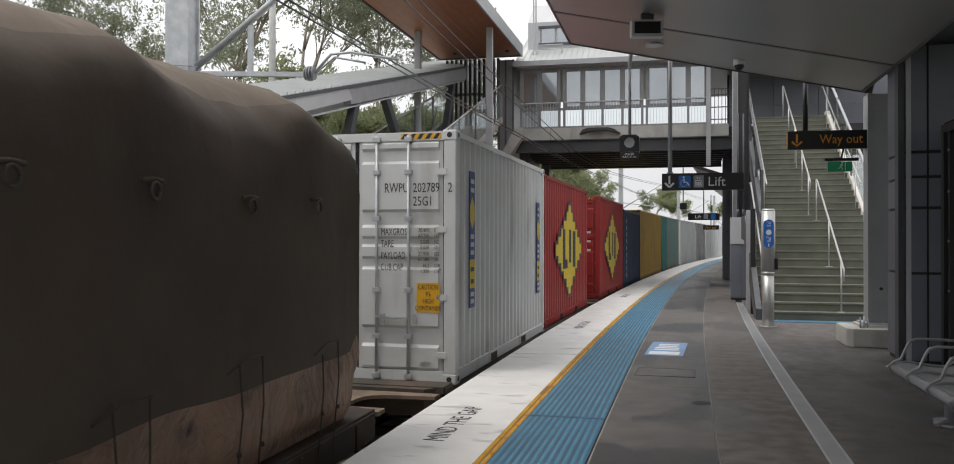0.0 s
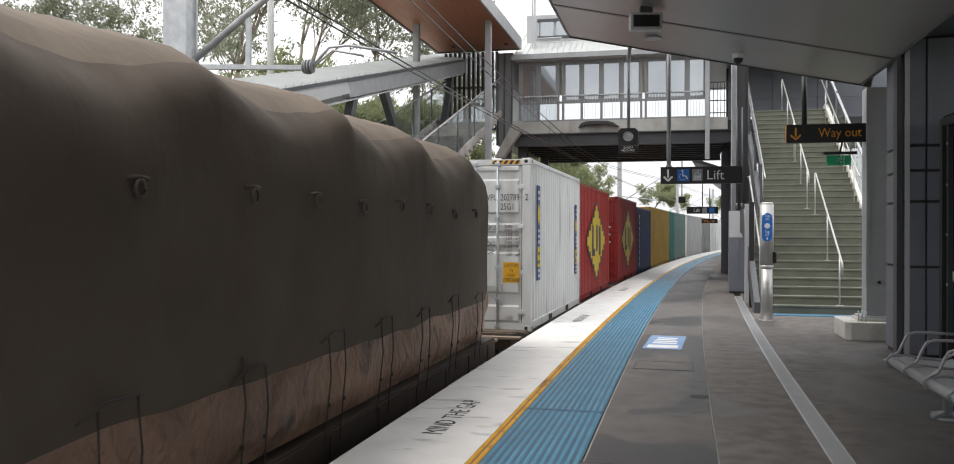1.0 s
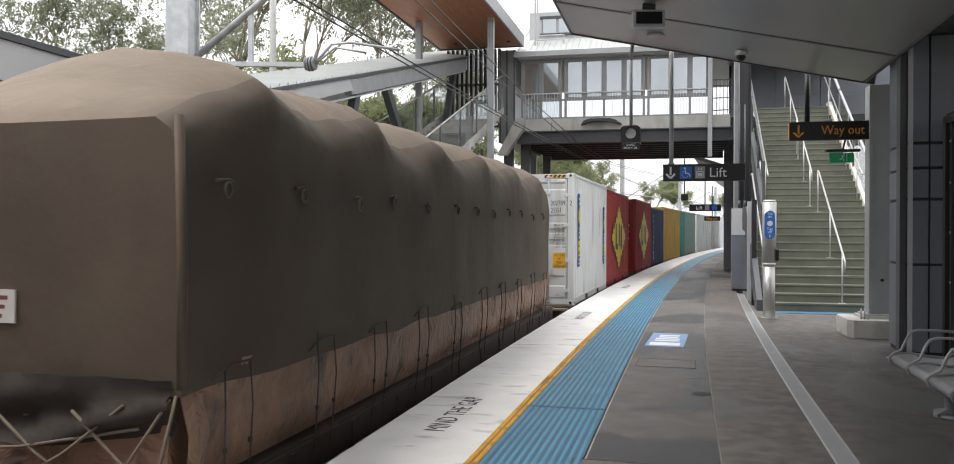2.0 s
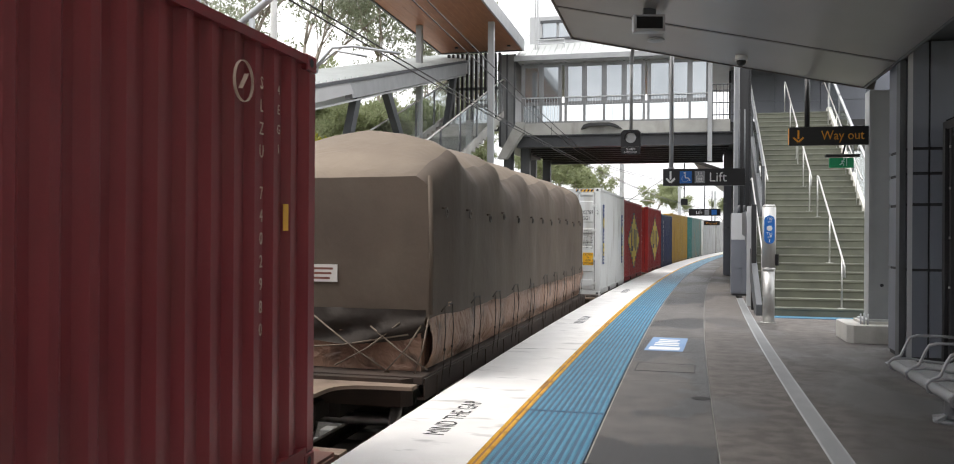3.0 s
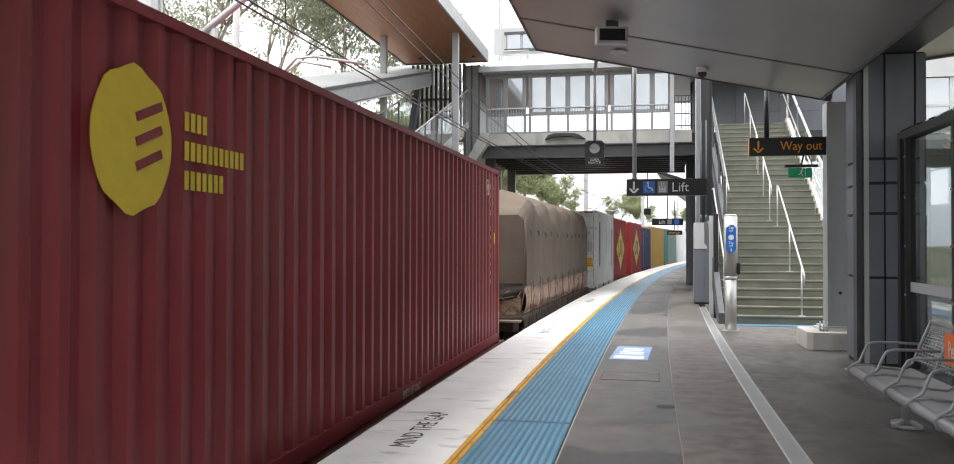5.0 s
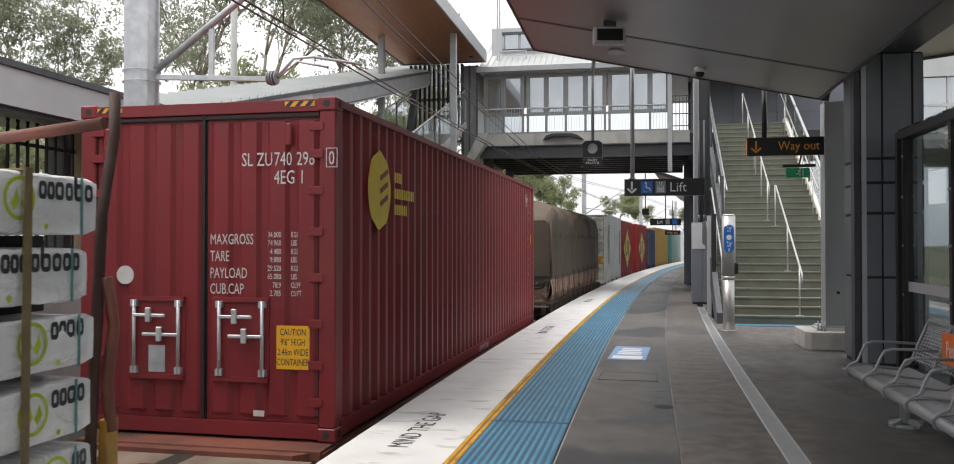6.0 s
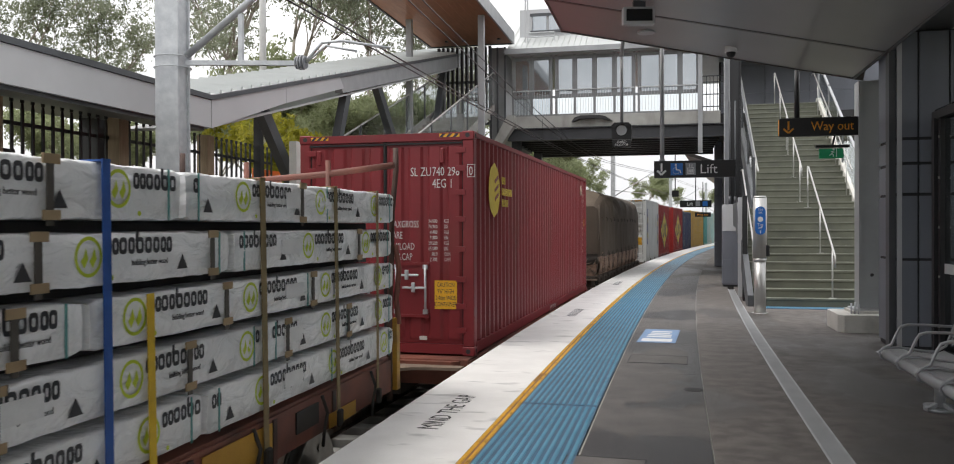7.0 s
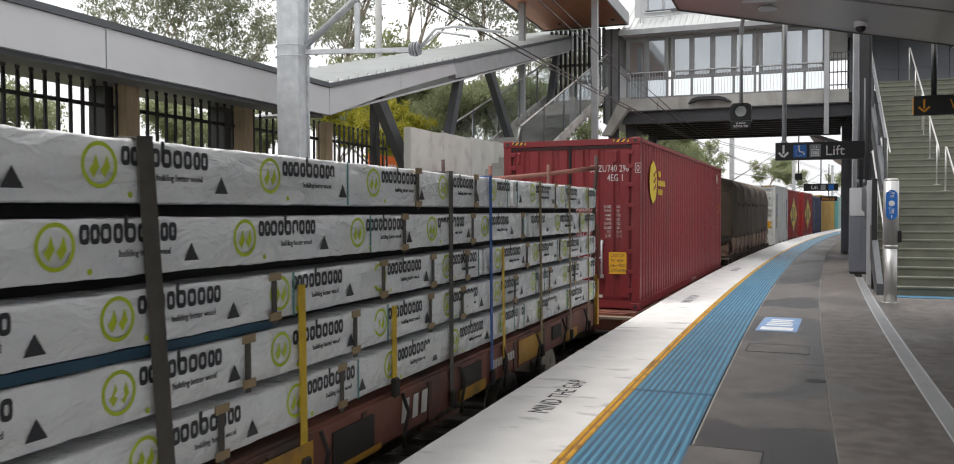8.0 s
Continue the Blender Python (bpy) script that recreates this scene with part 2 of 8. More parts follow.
def prism(bm, outline, lo, hi, axis="y"):
    """A closed outline (two coordinates) drawn out along an axis from lo to hi."""
    def at(u, v, w):
        return {"x": (w, u, v), "y": (u, w, v), "z": (u, v, w)}[axis]
    a = [bm.verts.new(at(u, v, lo)) for u, v in outline]
    b = [bm.verts.new(at(u, v, hi)) for u, v in outline]
    k = len(outline)
    for i in range(k):
        bm.faces.new((a[i], a[(i + 1) % k], b[(i + 1) % k], b[i]))
    bm.faces.new(a[::-1])
    bm.faces.new(b)


def bevel(bm, width, segments=2):
    bmesh.ops.bevel(bm, geom=list(bm.edges), offset=width, segments=segments, affect="EDGES", profile=0.7)


def part(name, bm, material, parent=None, label=""):
    """Links a bmesh as one mesh object, under a thing or a part if one is given."""
    bmesh.ops.recalc_face_normals(bm, faces=bm.faces)
    me = bpy.data.meshes.new(name)
    bm.to_mesh(me)
    bm.free()
    for mt in material if isinstance(material, (list, tuple)) else (material,):
        me.materials.append(mt)
    ob = new(name, me)
    if parent:
        ob.parent = parent
    if label:
        ob["label"] = label
    return ob


def raw(name, verts, faces, material, parent=None, label=""):
    me = bpy.data.meshes.new(name)
    me.from_pydata(verts, [], faces)
    me.materials.append(material)
    ob = new(name, me)
    if parent:
        ob.parent = parent
    if label:
        ob["label"] = label
    return ob


def box_part(name, lo, hi, material, parent=None, label="", edge=0.0):
    bm = bmesh.new()
    quad_box(bm, lo, hi)
    if edge:
        bevel(bm, edge)
    return part(name, bm, material, parent, label)


def thing(name, label, category, m=None, group="", kind=""):
    """An Empty at a thing's base, which parents its parts."""
    ob = new(name)
    ob.empty_display_size = 0.2
    tagged(ob, label, category, group, kind)
    if m is not None:
        ob.matrix_world = m
    return ob


def lettering(name, text, size, material, parent, m, squeeze=1.0, align="LEFT", thick=0.001, label="", spacing=1.0):
    """Words in the built-in font as a thin mesh; m places their baseline's start, x along the words, y up."""
    cu = bpy.data.curves.new(name, "FONT")
    cu.body, cu.size, cu.align_x, cu.extrude, cu.resolution_u = text, size, align, thick, 2
    cu.space_character = spacing
    tmp = bpy.data.objects.new(name + "_curve", cu)
    scene.collection.objects.link(tmp)
    me = bpy.data.meshes.new_from_object(tmp.evaluated_get(bpy.context.evaluated_depsgraph_get()))
    bpy.data.objects.remove(tmp)
    bpy.data.curves.remove(cu)
    me.transform(m @ Matrix.Diagonal((squeeze, 1, 1, 1)))
    me.name = name
    me.materials.clear()
    me.materials.append(material)
    ob = new(name, me)
    ob.parent = parent
    if label:
        ob["label"] = label
    return ob


def facing(x, y, z, normal):
    """The place of flat writing on a face: normal is one of -y, +y, +x, -x, +z."""
    return {"-y": pose(x, y, z, 90, 0, 0), "+y": pose(x, y, z, 90, 0, 180), "+x": pose(x, y, z, 90, 0, 90), "-x": pose(x, y, z, 90, 0, -90), "+z": pose(x, y, z)}[normal]


# ---- the curve of the line: radius 504 m, bending right ----
RADIUS = 504.0
TRACK = -3.88


def on_curve(offset, s, z=0.0):
    a = s / RADIUS
    return (RADIUS - (RADIUS - offset) * math.cos(a), (RADIUS - offset) * math.sin(a), z)


def curve_pose(offset, s, z=0.0):
    x, y, z = on_curve(offset, s, z)
    return pose(x, y, z, 0, 0, -math.degrees(s / RADIUS))


def curved_strip(bm, outline, s0, s1, step=2.0):
    """A closed outline of (offset, z) drawn along the curve."""
    k = max(1, round((s1 - s0) / step))
    rings = [[bm.verts.new(on_curve(o, s0 + (s1 - s0) * i / k, z)) for o, z in outline] for i in range(k + 1)]
    n = len(outline)
    for a, b in zip(rings, rings[1:]):
        for i in range(n):
            bm.faces.new((a[i], a[(i + 1) % n], b[(i + 1) % n], b[i]))
    bm.faces.new(rings[0][::-1])
    bm.faces.new(rings[-1])


def slab(o0, o1, z0, z1):
    return [(o0, z0), (o1, z0), (o1, z1), (o0, z1)]


# ---- ground, track and platform ----
def build_ground():
    outline = [(-900, 1.2), (-60, 1.2), (-9.2, 1.2), (-9.0, -1.5), (-6.4, -1.55), (-5.9, -1.45), (-3.5, -1.45), (-2.2, -1.6), (30, -1.6), (31, -0.2), (450, -0.2)]
    stops = [-900, -500, -300, -150, -80, -40, -20] + list(range(-10, 130, 5)) + [150, 200, 260, 330, 420, 600, 900]
    verts, faces = [], []
    for s in stops:
        for o, z in outline:
            verts.append(on_curve(o, s, z) if abs(s) < 150 else (on_curve(o, math.copysign(150, s), z)[0] + (abs(s) - 150) * (0.3 if s > 0 else 0.0), on_curve(o, math.copysign(150, s), z)[1] + math.copysign(abs(s) - 150, s), z))
    n = len(outline)
    for i in range(len(stops) - 1):
        for j in range(n - 1):
            a = i * n + j
            faces.append((a, a + 1, a + n + 1, a + n))
    g = raw("ground", verts, faces, GROUND)
    tagged(g, "dry grass and bare earth around the railway cutting", "ground", kind="structure")
    bm = bmesh.new()
    curved_strip(bm, [(-6.3, -1.44), (-5.8, -1.36), (-2.55, -1.36), (-2.45, -1.44)], -30, 140, 4)
    tagged(part("ballast_bed", bm, BALLAST), "grey-brown stone ballast under the rails", "ballast", kind="structure")
    track = thing("railway_track", "worn steel rails on concrete sleepers beside the platform", "railway track", kind="structure")
    for o in (-0.7175, 0.7175):
        bm = bmesh.new()
        c = TRACK + o
        curved_strip(bm, [(c - 0.07, -1.24), (c + 0.07, -1.24), (c + 0.012, -1.21), (c + 0.012, -1.12), (c + 0.036, -1.10), (c + 0.036, -1.07), (c - 0.036, -1.07), (c - 0.036, -1.10), (c - 0.012, -1.12), (c - 0.012, -1.21)], -30, 140, 4)
        part("rail", bm, RAIL, track)
    bm = bmesh.new()
    quad_box(bm, (-1.25, -0.12, -1.40), (1.25, 0.12, -1.24))
    bevel(bm, 0.015, 1)
    first = part("sleeper", bm, CONCRETE, track)
    first.matrix_basis = curve_pose(TRACK, -6)
    for i in range(1, 120):
        o = first.copy()
        scene.collection.objects.link(o)
        o.matrix_basis = curve_pose(TRACK, -6 + i * 0.67)


def build_platform():
    top = thing("platform", "asphalt station platform with a white painted edge", "platform", kind="structure")
    bm = bmesh.new()
    curved_strip(bm, [(-2.30, -1.6), (1.05, -1.6), (1.05, -0.012), (-2.30, -0.012)], -14, 130)
    part("platform_base", bm, CONCRETE, top)
    bm = bmesh.new()
    curved_strip(bm, [(-2.38, -0.20), (-1.44, -0.20), (-1.44, 0.0), (-2.36, 0.0), (-2.38, -0.02)], -14, 130, 1.5)
    part("coping", bm, COPING, top, "white painted concrete coping with dark scuffs")
    # dark paving slabs between the tactile strip and the joint
    for i in range(-3, 24):
        s0 = i * 4.2 + 1.1
        bm = bmesh.new()
        curved_strip(bm, slab(-0.632, 0.285, -0.02, 0.0), s0 + 0.004, s0 + 4.196, 1.05)
        part("paving_slab", bm, PAVER, top)
    bm = bmesh.new()
    curved_strip(bm, slab(0.297, 1.066, -0.02, 0.0), -14, 130, 1.5)
    part("paving_band", bm, ASPHALT, top)
    bm = bmesh.new()
    curved_strip(bm, slab(1.218, 9.5, -1.6, 0.0), -14, 130, 1.5)
    part("asphalt_surface", bm, ASPHALT, top, "dark asphalt with damp patches")
    # strip drain of fine slats
    drain = thing("strip_drain", "long galvanised grating drain set flush in the asphalt", "drain", kind="structure")
    bm = bmesh.new()
    curved_strip(bm, slab(1.064, 1.22, -0.05, -0.02), -14, 22.6, 2)
    part("channel", bm, JOINT, drain)
    verts, faces = [], []
    for k in range(9):
        o = 1.072 + k * 0.0163
        b = len(verts)
        for i in range(31):
            s = -8 + i * 1.02
            for q in ((o, -0.02), (o + 0.0095, -0.02), (o + 0.0095, 0.002), (o, 0.002)):
                verts.append(on_curve(q[0], s, q[1]))
        for i in range(30):
            for j in range(4):
                a = b + i * 4 + j
                c = b + i * 4 + (j + 1) % 4
                faces.append((a, c, c + 4, a + 4))
    raw("slats", verts, faces, STEEL_MID, drain)["kind"] = "stuff"
    for o in (1.060, 1.214):
        bm = bmesh.new()
        curved_strip(bm, slab(o, o + 0.012, -0.03, 0.003), -8, 22.6, 2)
        part("edge_bar", bm, GALV, drain)


def build_tactiles():
    mat_thing = thing("tactile_strip", "blue ribbed rubber tactile strip with a yellow edge", "tactile paving", kind="structure")
    tiles = [(-14, 7.61)] + [(7.632 + 6 * i, 7.612 + 6 * (i + 1)) for i in range(20)]
    for s0, s1 in tiles:
        bm = bmesh.new()
        curved_strip(bm, slab(-1.345, -0.655, -0.02, 0.004), s0, s1, 1.5)
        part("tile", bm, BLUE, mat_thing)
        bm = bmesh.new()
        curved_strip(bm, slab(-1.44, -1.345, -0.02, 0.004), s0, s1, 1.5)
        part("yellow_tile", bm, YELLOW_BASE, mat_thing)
    verts, faces = [], []
    yv, yf = [], []

    def dash(v, f, o, s, w, l, h):
        b = len(v)
        for ds, dw, z in ((-l / 2, w / 2, 0.004), (l / 2, w / 2, 0.004), (-l / 2 + 0.006, w / 4, h), (l / 2 - 0.006, w / 4, h)):
            v.append(on_curve(o - dw, s + ds, z))
            v.append(on_curve(o + dw, s + ds, z))
        f.extend(((b + 4, b + 5, b + 7, b + 6), (b, b + 4, b + 6, b + 2), (b + 1, b + 3, b + 7, b + 5), (b, b + 1, b + 5, b + 4), (b + 2, b + 6, b + 7, b + 3)))
    ribs = 12
    for k in range(ribs):
        o = -1.318 + k * 0.0575
        for i in range(330):
            s = 4.0 + i * 0.046
            if abs(s - 7.621) > 0.045:
                dash(verts, faces, o, s, 0.030 if s > 7.62 else 0.033, 0.034 if s > 7.62 else 0.024, 0.013)
        for i in range(110):
            dash(verts, faces, o, 19.6 + i, 0.026, 0.97, 0.009)
    for k in range(2):
        o = -1.418 + k * 0.051
        for i in range(500):
            s = 4.0 + i * 0.03
            dash(yv, yf, o, s, 0.032, 0.020, 0.015)
        for i in range(110):
            dash(yv, yf, o, 19.4 + i, 0.034, 0.98, 0.010)
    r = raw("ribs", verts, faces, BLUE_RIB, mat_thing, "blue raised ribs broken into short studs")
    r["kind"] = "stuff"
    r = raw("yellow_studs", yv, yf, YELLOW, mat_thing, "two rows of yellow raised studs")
    r["kind"] = "stuff"
    # small tactile pad at the foot of the stairs
    pad = thing("stair_tactile_pad", "blue tactile pad at the foot of the stairs", "tactile paving", STAIR @ pose(0, -0.42, 0))
    box_part("pad", (0.1, 0.0, 0.0), (2.9, 0.38, 0.008), BLUE, pad)
    bm = bmesh.new()
    for i in range(45):
        for j in range(6):
            rod(bm, (0.15 + i * 0.0605, 0.05 + j * 0.06, 0.006), (0.15 + i * 0.0605, 0.05 + j * 0.06, 0.014), 0.018, 6, 0.012)
    part("studs", bm, BLUE_RIB, pad)["kind"] = "stuff"


# ---- stairs up to the bridge ----
STAIR = pose(1.74, 17.80, 0, 0, 0, -0.7)
RISE, GOING = 0.1705, 0.293


def build_stairs():
    st = thing("staircase", "concrete staircase with pale nosings and steel handrails", "staircase", STAIR, kind="structure")
    # a wide lower flight of twelve steps, a landing, and a narrower upper flight
    LAND = 11
    W = 2.95
    lower, upper = (0.0, W), (0.45, 2.74)
    y, z = 0.0, 0.0
    tops = []
    for i in range(32):
        going = GOING if i != LAND else 1.3
        tops.append((y, z + RISE, going))
        z += RISE
        y += going
    for i, (y0, zt, going) in enumerate(tops):
        xa, xb = lower if i <= LAND else upper
        bm = bmesh.new()
        prism(bm, [(y0, zt - RISE), (y0 + 0.02, zt - RISE), (y0 + 0.02, zt - RISE - 0.02), (y0 + going + 0.05, zt - RISE - 0.02), (y0 + going + 0.05, zt), (y0 - 0.012, zt), (y0 - 0.012, zt - 0.035), (y0, zt - 0.05)], xa, xb, "x")
        s = part("step", bm, STEP, st)
        bm = bmesh.new()
        quad_box(bm, (xa + 0.02, y0 - 0.014, zt - 0.016), (xb - 0.02, y0 + 0.055, zt + 0.004))
        part("nosing", bm, STEP_DARK, s)
    for (k0, k1), (xa, xb) in (((0, LAND), lower), ((LAND + 1, 31), upper)):
        ya, yb = tops[k0][0], tops[k1][0] + (1.25 if k1 == LAND else 0.3)
        za, zb = tops[k0][1] + 0.05, tops[k1][1] + 0.14
        for x in (xa - 0.12, xb + 0.004):
            bm = bmesh.new()
            out = [(ya, za), (tops[k1][0], zb), (yb, zb), (yb, zb - 0.55), (tops[k1][0] + 0.3, zb - 0.6), (ya + 0.5, za - RISE - 0.05), (ya, za - RISE - 0.05)]
            prism(bm, out, x, x + 0.116, "x")
            part("stringer", bm, PLINTH if x > 1 else STEEL_DARK, st, "pale concrete stringer" if x > 1 else "dark painted stringer")

    def line(k, h):
        return (tops[k][0], tops[k][1] + h)
    # side handrails and a centre rail with posts
    for (k0, k1), (xa, xb) in (((0, LAND), lower), ((LAND + 1, 31), upper)):
        for x in (xa + 0.02, xb - 0.10):
            h = 0.92
            bm = bmesh.new()
            a, b = line(k0, h), line(k1, h)
            tube(bm, [(x, a[0] - 0.3, a[1] - 0.16), (x, *a), (x, *b), (x, b[0] + 0.4, b[1])], 0.02)
            for k in range(k0 + 1, k1, 5):
                q = line(k, 0.0)
                rod(bm, (x, q[0] + 0.1, q[1]), (x, q[0] + 0.1, q[1] + h - 0.0), 0.013, 8)
            part("side_handrail", bm, STAINLESS, st, "stainless tubular handrail")
    xc = 1.5
    for k0, k1 in ((0, 11), (12, 20), (21, 31)):
        bm = bmesh.new()
        h = 0.95
        a, b = line(k0, h), line(k1, h)
        for dx in (0.0,):
            tube(bm, [(xc + dx, a[0] - 0.16, a[1] - 0.32), (xc + dx, a[0] - 0.16, a[1] - 0.1), (xc + dx, *a), (xc + dx, *b), (xc + dx, b[0] + 0.14, b[1] + 0.02), (xc + dx, b[0] + 0.14, b[1] - 0.25)], 0.02)
        for k in (k0, (k0 + k1) // 2, k1):
            q = line(k, 0.0)
            for dx in (0.0,):
                rod(bm, (xc + dx, q[0] + 0.12, q[1]), (xc + dx, q[0] + 0.12, q[1] + h + 0.04), 0.016, 8)
            rod(bm, (xc, q[0] + 0.12, q[1]), (xc, q[0] + 0.12, q[1] + 0.012), 0.075, 10)
        part("centre_handrail", bm, STAINLESS, st, "stainless centre handrail on round posts")
    # glazed balustrade on the outer side
    for k0, k1 in ((1, 6), (6, 11), (12, 18), (18, 25), (25, 31)):
        W = lower[1] if k1 <= LAND else upper[1]
        bm = bmesh.new()
        a, b = tops[k0], tops[k1]
        prism(bm, [(a[0], a[1] + 0.15), (b[0], b[1] + 0.15), (b[0], b[1] + 1.2), (a[0], a[1] + 1.2)], W + 0.05, W + 0.062, "x")
        part("glass_panel", bm, GLASS, st, "clear glass balustrade panel").visible_shadow = False
        bm = bmesh.new()
        for q in (a, b):
            quad_box(bm, (W + 0.03, q[0] - 0.03, q[1]), (W + 0.085, q[0] + 0.03, q[1] + 1.28))
        bar(bm, (W + 0.057, a[0], a[1] + 1.22), (W + 0.057, b[0], b[1] + 1.22), 0.06, 0.05)
        part("balustrade_frame", bm, STEEL_MID, st)
    # balustrade on the inner side: glass between dark posts
    for k0, k1 in ((12, 18), (18, 25), (25, 31)):
        a, b = tops[k0], tops[k1]
        x = upper[0] - 0.06
        bm = bmesh.new()
        prism(bm, [(a[0], a[1] + 0.15), (b[0], b[1] + 0.15), (b[0], b[1] + 1.1), (a[0], a[1] + 1.1)], x, x + 0.012, "x")
        part("glass_panel", bm, GLASS, st, "clear glass balustrade panel").visible_shadow = False
        bm = bmesh.new()
        bar(bm, (x, a[0], a[1] + 1.12), (x, b[0], b[1] + 1.12), 0.05, 0.05)
        part("top_rail", bm, STEEL_DARK, st)
        box_part("balustrade_post", (x - 0.03, a[0] - 0.03, a[1]), (x + 0.03, a[0] + 0.03, a[1] + 1.14), STEEL_DARK, st)


# ---- bridge over the line ----
BY = 28.5


def build_bridge():
    br = thing("footbridge", "glazed pedestrian footbridge crossing the railway on grey beams", "footbridge", kind="structure")
    box_part("deck_edge", (-5.25, BY - 0.12, 4.97), (1.75, BY + 0.15, 5.37), CONCRETE, br, "pale concrete deck edge", 0.01)
    # deck and cross beams coloured black for the deep shade under the bridge
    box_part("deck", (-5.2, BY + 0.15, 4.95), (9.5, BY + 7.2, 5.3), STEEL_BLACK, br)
    bm = bmesh.new()
    for y in (BY, BY + 6.9):
        prism(bm, [(y - 0.16, 4.55), (y + 0.16, 4.55), (y + 0.16, 4.585), (y + 0.02, 4.585), (y + 0.02, 4.93), (y + 0.16, 4.93), (y + 0.16, 4.965), (y - 0.16, 4.965), (y - 0.16, 4.93), (y - 0.02, 4.93), (y - 0.02, 4.585), (y - 0.16, 4.585)], -5.25, 1.9, "x")
    part("main_beam", bm, BEAM_GREY, br, "dark grey painted steel edge beam")
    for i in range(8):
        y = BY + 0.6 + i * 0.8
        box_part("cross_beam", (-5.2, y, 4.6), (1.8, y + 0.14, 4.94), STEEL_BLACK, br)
    for y in (BY + 0.8, BY + 5.9):
        for x in (-5.1, -5.7, 2.35):
            bm = bmesh.new()
            quad_box(bm, (x - 0.16, y - 0.16, -1.5), (x + 0.16, y + 0.16, 4.95))
            bevel(bm, 0.02, 1)
            part("column", bm, STEEL_DARK, br)
    # the glazed front: posts, transoms, upper and lower panes
    xs = [-5.08, -4.44, -3.77, -3.60, -2.97, -2.31, -1.65, -1.0, -0.85, -0.12, 0.48, 1.08]
    for x in xs:
        box_part("mullion", (x - 0.04, BY - 0.04, 5.37), (x + 0.04, BY + 0.08, 7.42), FRAME_GREY, br)
    for z in (5.40, 6.02, 7.36):
        box_part("transom", (-5.1, BY - 0.03, z - 0.035), (1.14, BY + 0.07, z + 0.035), FRAME_GREY, br)
    for a, b in zip(xs, xs[1:]):
        if b - a > 0.3:
            p = box_part("upper_pane", (a + 0.04, BY + 0.0, 6.055), (b - 0.04, BY + 0.012, 7.325), WINDOW_PANE, br, "grey reflective window pane")
            bm = bmesh.new()
            for q0, q1 in (((a + 0.04, 6.055), (a + 0.085, 7.325)), ((b - 0.085, 6.055), (b - 0.04, 7.325)), ((a + 0.085, 6.055), (b - 0.085, 6.10)), ((a + 0.085, 7.28), (b - 0.085, 7.325))):
                quad_box(bm, (q0[0], BY - 0.02, q0[1]), (q1[0], BY - 0.001, q1[1]))
            part("sash", bm, FRAME_GREY, p)
            low = box_part("lower_pane", (a + 0.04, BY + 0.0, 5.435), (b - 0.04, BY + 0.012, 5.985), GLASS if a > -4.4 else GLASS_DARK, br, "clear lower pane")
            low.visible_shadow = False
            bm = bmesh.new()
            k = max(2, int((b - a) / 0.11))
            for i in range(k):
                x = a + 0.06 + (b - a - 0.12) * (i + 0.5) / k
                quad_box(bm, (x - 0.005, BY - 0.072, 5.40), (x + 0.005, BY - 0.062, 6.22))
            quad_box(bm, (a, BY - 0.085, 6.22), (b, BY - 0.05, 6.255))
            part("railing", bm, PALE_PANEL, low)
    # roof with a dormer
    bm = bmesh.new()
    prism(bm, [(BY - 0.35, 7.62), (BY + 3.6, 9.75), (BY + 7.6, 7.62), (BY + 7.6, 7.5), (BY - 0.35, 7.5)], -5.25, 6.0, "x")
    part("roof", bm, ROOF_SHEET, br, "pale ribbed metal roofing")
    for i in range(52):
        x = -5.2 + i * 0.2
        bm = bmesh.new()
        bar(bm, (x, BY - 0.37, 7.63), (x, BY + 3.6, 9.765), 0.03, 0.018)
        part("roof_rib", bm, ROOF_SHEET, br)
    box_part("gutter", (-5.3, BY - 0.47, 7.44), (6.0, BY - 0.352, 7.62), STEEL_MID, br, edge=0.01)
    box_part("soffit_band", (-5.2, BY - 0.34, 7.42), (2.0, BY + 0.3, 7.498), PALE_PANEL, br)
    # raised roof light with louvres
    bm = bmesh.new()
    prism(bm, [(BY + 0.9, 8.2), (BY + 0.9, 9.25), (BY + 2.2, 10.2), (BY + 6, 10.2), (BY + 6, 8.2)], -5.0, 3.0, "x")
    dm = part("roof_light", bm, PALE_PANEL, br)
    for x in (-4.55, -3.95):
        p = box_part("dormer_window", (x, BY + 0.86, 8.5), (x + 0.5, BY + 0.898, 9.0), WINDOW_PANE, dm)
    box_part("dormer_frame", (-4.62, BY + 0.84, 9.0), (-3.38, BY + 0.896, 9.1), STEEL_DARK, dm)
    box_part("dormer_sill", (-4.62, BY + 0.84, 8.42), (-3.38, BY + 0.896, 8.5), STEEL_DARK, dm)
    bm = bmesh.new()
    for x in (-4.7, -4.62):
        rod(bm, (x, BY + 0.3, 7.8), (x, BY + 0.3, 10.9), 0.025, 6)
    for z in (8.15, 8.3):
        rod(bm, (-4.7, BY + 0.3, z), (-3.7, BY + 0.3, z), 0.02, 6)
    rod(bm, (-3.7, BY + 0.3, 8.0), (-3.7, BY + 0.3, 8.3), 0.02, 6)
    part("roof_ladder", bm, PALE_PANEL, br)
    # concourse wall behind the head of the stairs
    wall = thing("concourse_wall", "blue-grey panelled wall of the bridge concourse", "wall", kind="structure")
